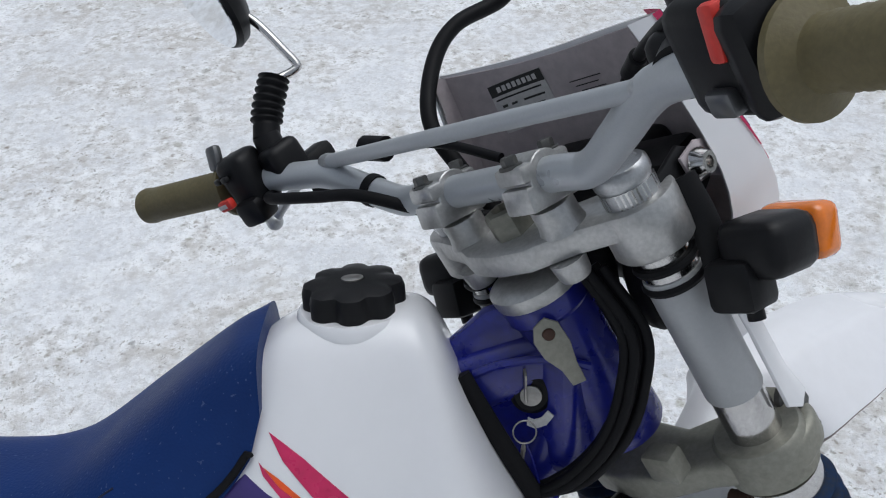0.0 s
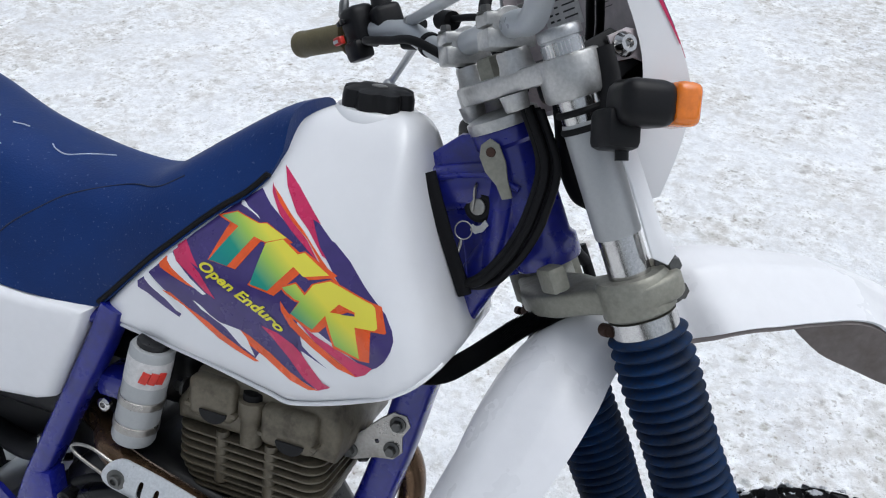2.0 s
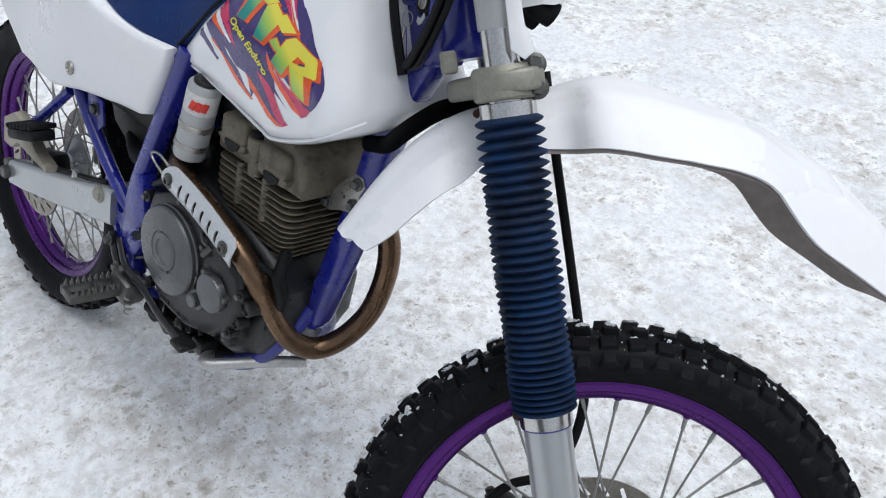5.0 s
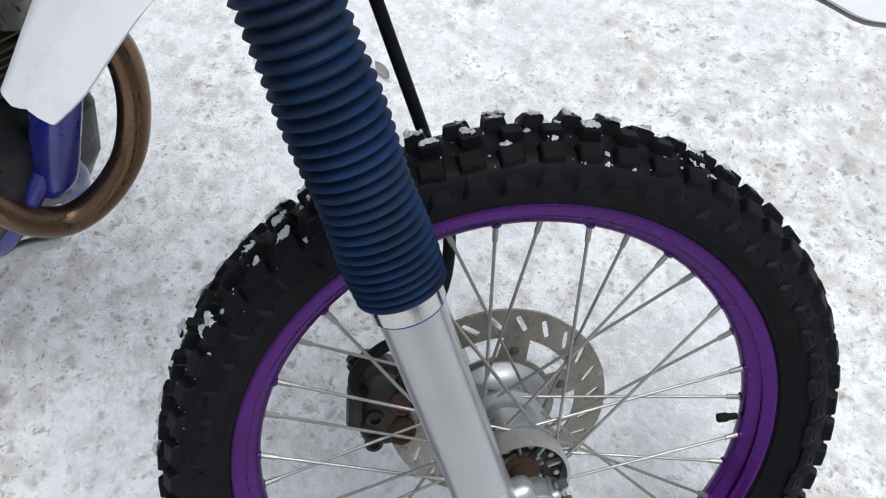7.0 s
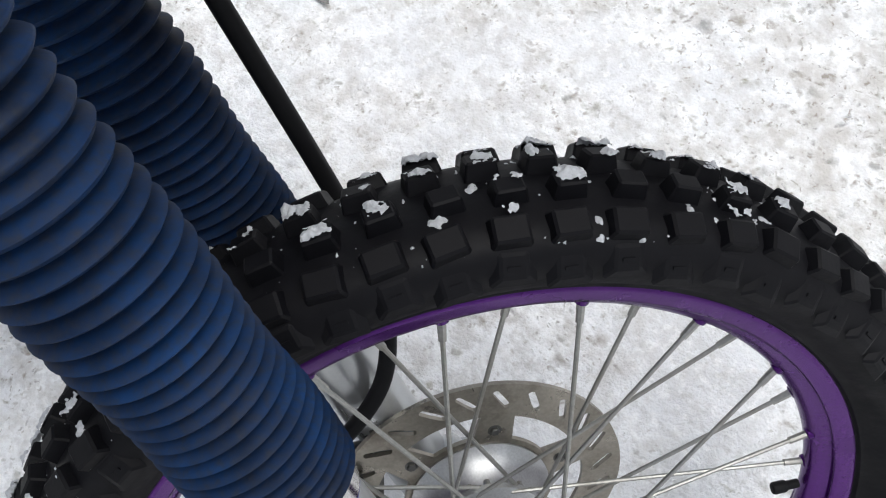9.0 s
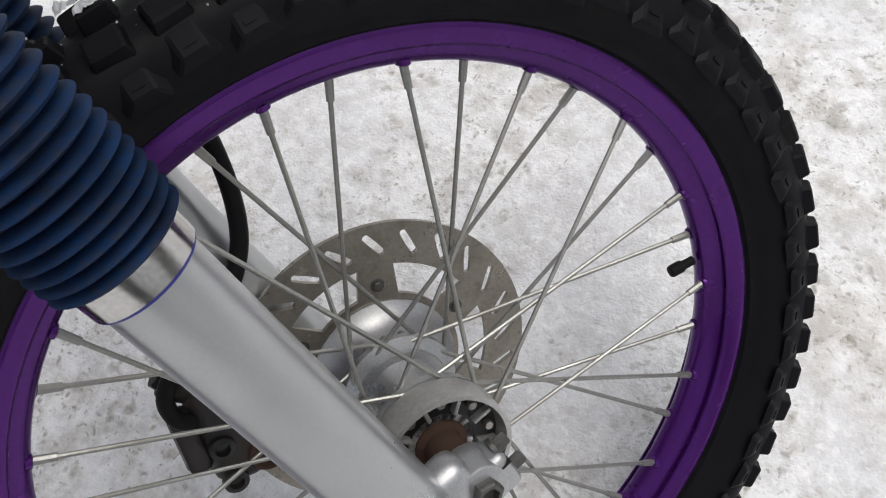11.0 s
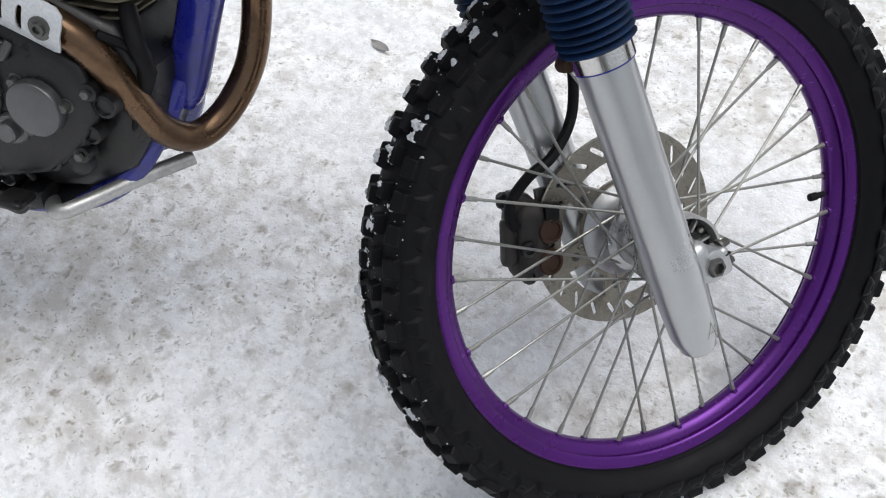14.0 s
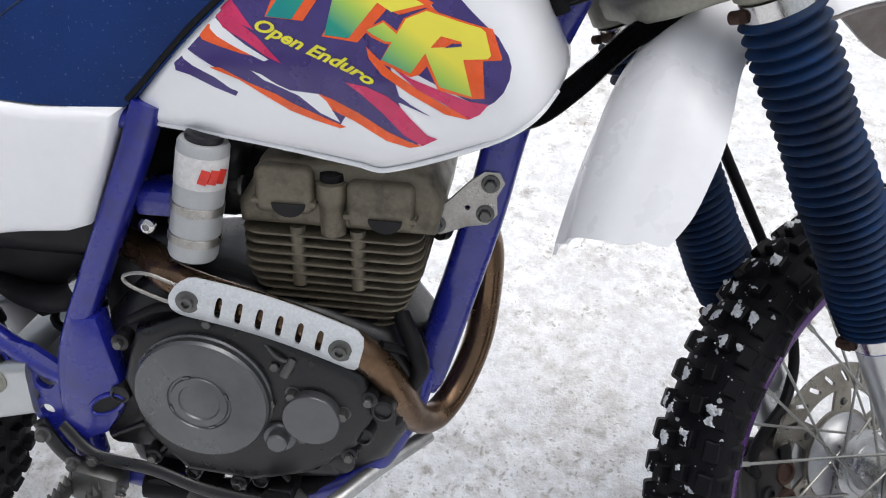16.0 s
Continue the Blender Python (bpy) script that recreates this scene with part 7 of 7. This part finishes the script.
exhaust = part("exhaust_header", tube(pipe, 0.0180, 20, 8), HEADER, bike, "heat-browned steel exhaust header")
part("pipe_flange", lathe([(0.026, 0), (0.026, 0.008), (0.020, 0.012)], axis_frame((0.006, 0.022, 0.640), (0.03, 0.040, 0.638)), 24), BOLT, exhaust)


def heat_shield():
    p0, p1 = V(-0.2465, -0.1255, 0.603), V(-0.048, -0.1295, 0.5535)
    along = (p1 - p0).normalized()
    up = V(-along.z, 0, along.x)
    length = (p1 - p0).length
    bm = bmesh.new()
    edges = []

    def add(loop):
        vs = [bm.verts.new((x, y, 0)) for x, y in loop]
        edges.extend(bm.edges.new((a, c)) for a, c in zip(vs, vs[1:] + vs[:1]))

    h = 0.0245
    loop = [(h * 0.9 + h * 0.9 * math.cos(a), h * math.sin(a)) for a in np.linspace(0.5 * math.pi, 1.5 * math.pi, 10)]
    loop += [(x, -h) for x in np.linspace(0.04, length - 0.012, 12)] + [(length - 0.003, -h + 0.004), (length, -h + 0.012), (length, h - 0.012), (length - 0.003, h - 0.004)] + [(x, h) for x in np.linspace(length - 0.012, 0.04, 12)]
    add(loop)
    for k in range(6):
        c = 0.052 + 0.0215 * k
        add([(c + math.copysign(0.0034 * abs(math.cos(a)) ** 0.6, math.cos(a)), math.copysign(0.0130 * abs(math.sin(a)) ** 0.6, math.sin(a))) for a in np.linspace(0.1, 2 * math.pi + 0.1, 16, endpoint=False)])
    bmesh.ops.triangle_fill(bm, use_beauty=True, use_dissolve=False, edges=edges)
    for _ in range(2):
        bmesh.ops.subdivide_edges(bm, edges=[e for e in bm.edges if e.calc_length() > 0.014], cuts=1)
        bmesh.ops.triangulate(bm, faces=[f for f in bm.faces if len(f.verts) > 3])
    got = bmesh.ops.extrude_face_region(bm, geom=bm.faces[:])
    bmesh.ops.translate(bm, vec=(0, 0, 0.0022), verts=[g for g in got["geom"] if isinstance(g, bmesh.types.BMVert)])
    for v in bm.verts:
        x, y, z = v.co
        out = -(z + 0.010 * (1 - (y / h) ** 2))
        bow = 0.007 * math.sin(math.pi * x / length)
        v.co = p0 + along * x + up * (y + bow) + V(0, out, 0)
    sh = part("heat_shield", bm, surface("pale_alloy_shield", (0.62, 0.64, 0.66), 0.42, 0.35, dirt=(0.45, 0.46, 0.47), dirt_amount=0.4, grain=350, relief=0.04), exhaust, "pale alloy heat shield with six slots", sharp=45)
    for x in (0.020, length - 0.022):
        c = p0 + along * x + up * (0.007 * math.sin(math.pi * x / length))
        part("shield_bolt", lathe([(0.0125, 0), (0.0125, 0.002), (0.0075, 0.003), (0.0072, 0.007), (0.0042, 0.0072), (0.0038, 0.004)], axis_frame(c + V(0, -0.010, 0), c + V(0, -0.03, 0)), 20), BOLT, exhaust)
    part("wire_loop", tube([p0 + along * 0.004 + up * 0.010, p0 - along * 0.030 + up * 0.012, p0 - along * 0.052 + up * 0.002, p0 - along * 0.046 - up * 0.008, p0 - along * 0.010 - up * 0.013, p0 + along * 0.004 - up * 0.012], 0.002, 8), STEEL, exhaust, "steel wire guard")


heat_shield()

# -- shock reservoir --
r0, r1 = V(-0.207, -0.096, 0.766), V(-0.230, -0.102, 0.638)
rm = axis_frame(r0, r1)
rl = (r1 - r0).length
can = part("shock_reservoir", lathe([(0.018, 0.004), (0.0235, 0.0045), (0.0255, 0.008), (0.0255, 0.024), (0.0255, rl - 0.004), (0.024, rl)], rm, 40), TUBE_GREY, bike, "silver shock reservoir with red and white band")
part("neck", cyl(rm @ V(0, 0, -0.003), rm @ V(0, 0, 0.006), 0.019, edge=0.003), CASE, can, "dark reservoir neck")
part("label_band", lathe([(0.0257, 0.016), (0.0259, 0.017), (0.0259, 0.048), (0.0257, 0.049)], rm, 40), PAPER, can)
for k in range(3):
    a = radians(112 + 21 * k)
    part("logo_shape", block((0.009, 0.0016, 0.015), rm @ Matrix.Translation((0.0260 * math.cos(a), 0.0260 * math.sin(a), 0.034)) @ pose(0, 0, 0, 0, 14, math.degrees(a) + 90), 0.0003), RED, can)
for h in (0.074, 0.108):
    band = part("band_clamp", lathe([(0.0260, h - 0.0050), (0.0268, h - 0.0045), (0.0268, h + 0.0045), (0.0260, h + 0.0050)], rm, 40), STEEL, can, "bright band clamp")
    part("clamp_screw", cyl(rm @ V(0.012, -0.031, h), rm @ V(0.025, -0.023, h), 0.0052, edge=0.001), BOLT, can)
part("reservoir_mount", block((0.05, 0.05, 0.030), pose(-0.270, -0.062, 0.682), 0.006), FRAME_BLUE, frame_part)
part("mount_bolt", lathe([(0.009, 0), (0.009, 0.006), (0.006, 0.008), (0.004, 0.008), (0.0035, 0.003)], axis_frame((-0.286, -0.078, 0.654), (-0.286, -0.10, 0.654)), 18), CHROME, frame_part)

# -- airbox, inner parts, shock --
part("airbox", block((0.27, 0.15, 0.21), pose(-0.455, 0, 0.70), 0.03, 3), BLACK, bike, "black plastic airbox")
part("inner_cover", plate([(-0.32, 0.66), (-0.60, 0.66), (-0.56, 0.56), (-0.45, 0.50), (-0.40, 0.52), (-0.36, 0.56)], 0.10, side(0.0), 0.01), BLACK, bike)
part("shock_spring", tube([V(-0.375 + 0.03 * math.cos(a) - 0.010 * a / 6.28, 0.03 * math.sin(a), 0.66 - 0.032 * a / 6.28) for a in np.linspace(0, 6.28 * 6, 90)], 0.0055, 8, 1), RUBBER, bike)
part("breather_hose", tube([(-0.372, -0.070, 0.570), (-0.395, -0.076, 0.552), (-0.45, -0.06, 0.54), (-0.50, -0.04, 0.55)], 0.016, 14), RUBBER, bike)
part("hose_ring", lathe([(0.0185, -0.006), (0.0185, 0.006)], axis_frame((-0.374, -0.072, 0.568), (-0.40, -0.077, 0.549)), 24), CHROME, bike)
part("muffler", cyl((-0.46, -0.055, 0.67), (-0.92, -0.055, 0.79), 0.044, 0.046, 28, 0.012), BLACK, bike, "black muffler behind the side panel")

# -- swingarm and rear wheel --
def arm(sy):
    rings = []
    for x, z, h in ((-0.440, 0.446, 0.072), (-0.465, 0.441, 0.076), (-0.62, 0.396, 0.072), (-0.81, 0.345, 0.060), (-0.860, 0.333, 0.054)):
        ring = []
        for j in range(20):
            a = 6.28318531 * j / 20
            ca, sa = math.cos(a), math.sin(a)
            ring.append(V(x, sy * 0.098 + 0.017 * math.copysign(abs(ca) ** 0.4, ca), z + 0.5 * h * math.copysign(abs(sa) ** 0.4, sa)))
        rings.append(ring)
    return loft(rings)


swing = part("swingarm", arm(-1), LEG_PAINT, bike, "silver alloy swingarm")
part("arm", arm(1), LEG_PAINT, swing)
part("cross_member", block((0.06, 0.19, 0.07), pose(-0.475, 0, 0.430), 0.015), LEG_PAINT, swing)
for sy in (-1, 1):
    part("chain_adjuster", block((0.06, 0.020, 0.044), pose(-0.872, sy * 0.098, 0.332, 0, -14, 0), 0.006), BOLT, swing)
part("pivot", disc_on_side(-0.482, 0.456, -0.108, [(0.017, 0.0), (0.017, 0.008), (0.011, 0.010), (0.010, 0.014)], 28), CAST_GREENISH, swing)
part("brake_pipe", tube([(-0.47, -0.104, 0.482), (-0.60, -0.100, 0.440), (-0.75, -0.094, 0.398), (-0.81, -0.08, 0.39)], 0.005, 10), RUBBER, swing, "black brake line")
part("pipe_clip", block((0.012, 0.014, 0.030), pose(-0.59, -0.104, 0.440, 0, 10, 0), 0.004), CAST, swing)

REAR_M = Matrix.Translation((-0.86, 0, 0.335)) @ pose(0, 0, 0, 90)
rear = wheel("rear_wheel", "spoked rear wheel with purple rim and knobbly tyre", REAR_M, 0.246, 0.312, 0.050, 36, 0.0, 0.055, 0.035, 0.026, False)
kn, ks = knob_mesh("rear_block", 0.020, 0.020, 0.015), knob_mesh("rear_side_block", 0.022, 0.018, 0.014)
tread = bmesh.new()
for k in range(46):
    a = 6.28318531 * k / 46
    for across, radius, lean, off, me in ((0.013, 0.3115, 0.12, 0.0, kn), (-0.013, 0.3115, -0.12, 0.0, kn), (0.035, 0.302, 0.60, 0.07, ks), (-0.035, 0.302, -0.60, 0.07, ks)):
        m = knob_pose(REAR_M, a + off, across, radius - 0.001, lean)
        start = len(tread.verts)
        tread.from_mesh(me)
        tread.verts.ensure_lookup_table()
        bmesh.ops.transform(tread, matrix=m, verts=tread.verts[start:])
tp = part("tread", tread, TYRE, rear, sharp=20)
tp["kind"] = "stuff"
part("rear_disc", slotted_disc(0.045, 0.105, 0.055, 0.004, REAR_M, 16, 5), DISC, rear, "drilled steel rear brake disc")
part("rear_axle", hexbolt((-0.86, -0.110, 0.335), (-0.86, -0.128, 0.335), 0.014), BOLT, rear)
part("sprocket", slotted_disc(0.06, 0.115, -0.062, 0.004, REAR_M, 12, 6), STEEL, rear)
part("rear_caliper", block((0.085, 0.05, 0.065), pose(-0.755, -0.072, 0.385, 0, -15, 0), 0.014), BLACK, bike, "black rear brake caliper")

# -- footrests, pedal, guards --
HINGE = surface("tan_cast_hinge", (0.36, 0.33, 0.27), 0.5, 0.4, dirt=(0.20, 0.18, 0.14), dirt_amount=0.5, grain=220, relief=0.15)
pp = bmesh.new()
block((0.115, 0.045, 0.022), pose(-0.672, -0.150, 0.500, 0, -18, 0), 0.007, bm=pp)
pf = part("passenger_footrest", pp, RUBBER, bike, "folded black rubber passenger footrest")
for k in range(7):
    part("tread_bar", block((0.010, 0.052, 0.010), pose(-0.717 + 0.015 * k, -0.150, 0.502 + 0.005 * k, 0, -18, 0), 0.003), RUBBER, pf)
part("footrest_hinge", plate([(-0.802, 0.432), (-0.798, 0.486), (-0.752, 0.512), (-0.704, 0.500), (-0.662, 0.466), (-0.618, 0.454), (-0.622, 0.440), (-0.684, 0.446), (-0.740, 0.452), (-0.772, 0.430)], 0.026, side(-0.135), 0.006), HINGE, pf, "tarnished alloy hinge")
part("hanger", tube([(-0.800, -0.120, 0.440), (-0.70, -0.115, 0.52), (-0.62, -0.10, 0.60)], 0.010, 12), FRAME_BLUE, frame_part)
fr = bmesh.new()
for dx in (-0.0195, 0.0195):
    block((0.0075, 0.100, 0.018), pose(-0.3905 + dx, -0.166, 0.320, 0, 0, -6.5), 0.002, bm=fr)
for dy, w in ((-0.118, 0.046), (-0.163, 0.036), (-0.213, 0.046)):
    block((w, 0.0085, 0.016), pose(-0.3905 + 0.114 * (dy + 0.166), dy, 0.319, 0, 0, -6.5), 0.003, bm=fr)
for k in range(9):
    for dx in (-0.020, 0.020):
        lathe([(0.0055, 0.0), (0.0010, 0.012)], Matrix.Translation((-0.385 + dx - 0.0012 * k, -0.122 - 0.0105 * k, 0.328)), 5, fr)
part("footrest", fr, BOLT, bike, "serrated grimy steel footrest")
part("footrest_bracket", block((0.06, 0.045, 0.05), pose(-0.375, -0.112, 0.322, 0, 12, 0), 0.010), BOLT, bike)
part("return_spring", tube([V(-0.345 + 0.006 * math.cos(a), -0.128 + 0.006 * math.sin(a), 0.325 - 0.0016 * a) for a in np.linspace(0, 25, 60)], 0.0013, 6, 1), STEEL, bike)
pedal = part("brake_pedal", tube([(-0.410, -0.112, 0.400), (-0.370, -0.120, 0.366), (-0.300, -0.126, 0.360), (-0.245, -0.130, 0.344), (-0.195, -0.134, 0.338), (-0.155, -0.138, 0.338)], 0.0085, 12, flat=0.6), CASE, bike, "grimy dark steel brake pedal")
part("pedal_tip", block((0.034, 0.034, 0.012), pose(-0.152, -0.138, 0.340, 0, 5, 0), 0.006), CASE, pedal)
part("pedal_link", tube([(-0.440, -0.110, 0.400), (-0.415, -0.114, 0.360), (-0.385, -0.114, 0.335)], 0.010, 10, flat=0.6), CASE, pedal)
for x, z in ((-0.430, 0.390), (-0.400, 0.350), (-0.372, 0.362)):
    part("pedal_bolt", hexbolt((x, -0.120, z), (x, -0.130, z), 0.007), BOLT, pedal)
part("skid_tube", tube([(0.0085, -0.012, 0.360), (-0.045, -0.066, 0.345), (-0.090, -0.119, 0.331), (-0.105, -0.127, 0.327), (-0.120, -0.118, 0.320), (-0.151, -0.079, 0.308)], 0.0095, 14), CAST, bike, "silver tubular engine guard")
part("lower_hose", tube([(-0.05, -0.05, 0.345), (-0.12, -0.07, 0.312), (-0.22, -0.085, 0.300), (-0.33, -0.09, 0.300)], 0.016, 12), RUBBER, bike)
part("chain_roller", cyl((-0.31, -0.06, 0.300), (-0.31, -0.10, 0.300), 0.020), RUBBER, bike)
for i, (x, z) in enumerate(((-0.155, 0.305), (-0.185, 0.292), (-0.255, 0.288))):
    part("under_bracket", block((0.034, 0.05, 0.030), pose(x, -0.088, z + 0.018, 0, 14 * i, 0), 0.009), CASE, bike)
stand = part("side_stand", tube([(-0.37, 0.10, 0.33), (-0.375, 0.17, 0.23), (-0.38, 0.255, 0.105)], 0.011, 12), BOLT, bike, "steel side stand on the snow")
part("stand_foot", block((0.075, 0.05, 0.010), pose(-0.378, 0.259, 0.099, -17, 0, 0), 0.003), BOLT, stand)
part("gearbox_case", block((0.115, 0.12, 0.35), pose(-0.312, 0, 0.465), 0.03, 3), CASE, engine)
part("sump", block((0.20, 0.10, 0.05), pose(-0.24, 0, 0.330), 0.015), CASE, engine)
part("left_case", block((0.22, 0.03, 0.16), pose(-0.19, 0.10, 0.45), 0.014), CASE, engine)


# -- a dead leaf on the snow --
def leaf():
    bm = bmesh.new()
    up, low = [], []
    for k in range(9):
        s = k / 8
        w = 0.0085 * math.sin(math.pi * s) ** 0.8
        lift = 0.004 + 0.006 * (s - 0.4) ** 2
        up.append((0.048 * (s - 0.5), w, lift + 0.004))
        low.append((0.048 * (s - 0.5), -w, lift))
    bm = shell([up, [(x, 0, z) for x, _, z in low], low], 0.0008)
    me = bpy.data.meshes.new("leaf")
    finish(bm)
    bm.to_mesh(me)
    bm.free()
    me.materials.append(surface("dead_leaf", (0.30, 0.29, 0.28), 0.7, dirt=(0.20, 0.18, 0.16), grain=200))
    ob = new("leaf", me)
    ob.matrix_world = pose(-0.184, 0.936, ground_height(-0.184, 0.936) + 0.002, 0, 0, -18)
    return tagged(ob, "small grey dead leaf lying on the snow", "leaf")


leaf()
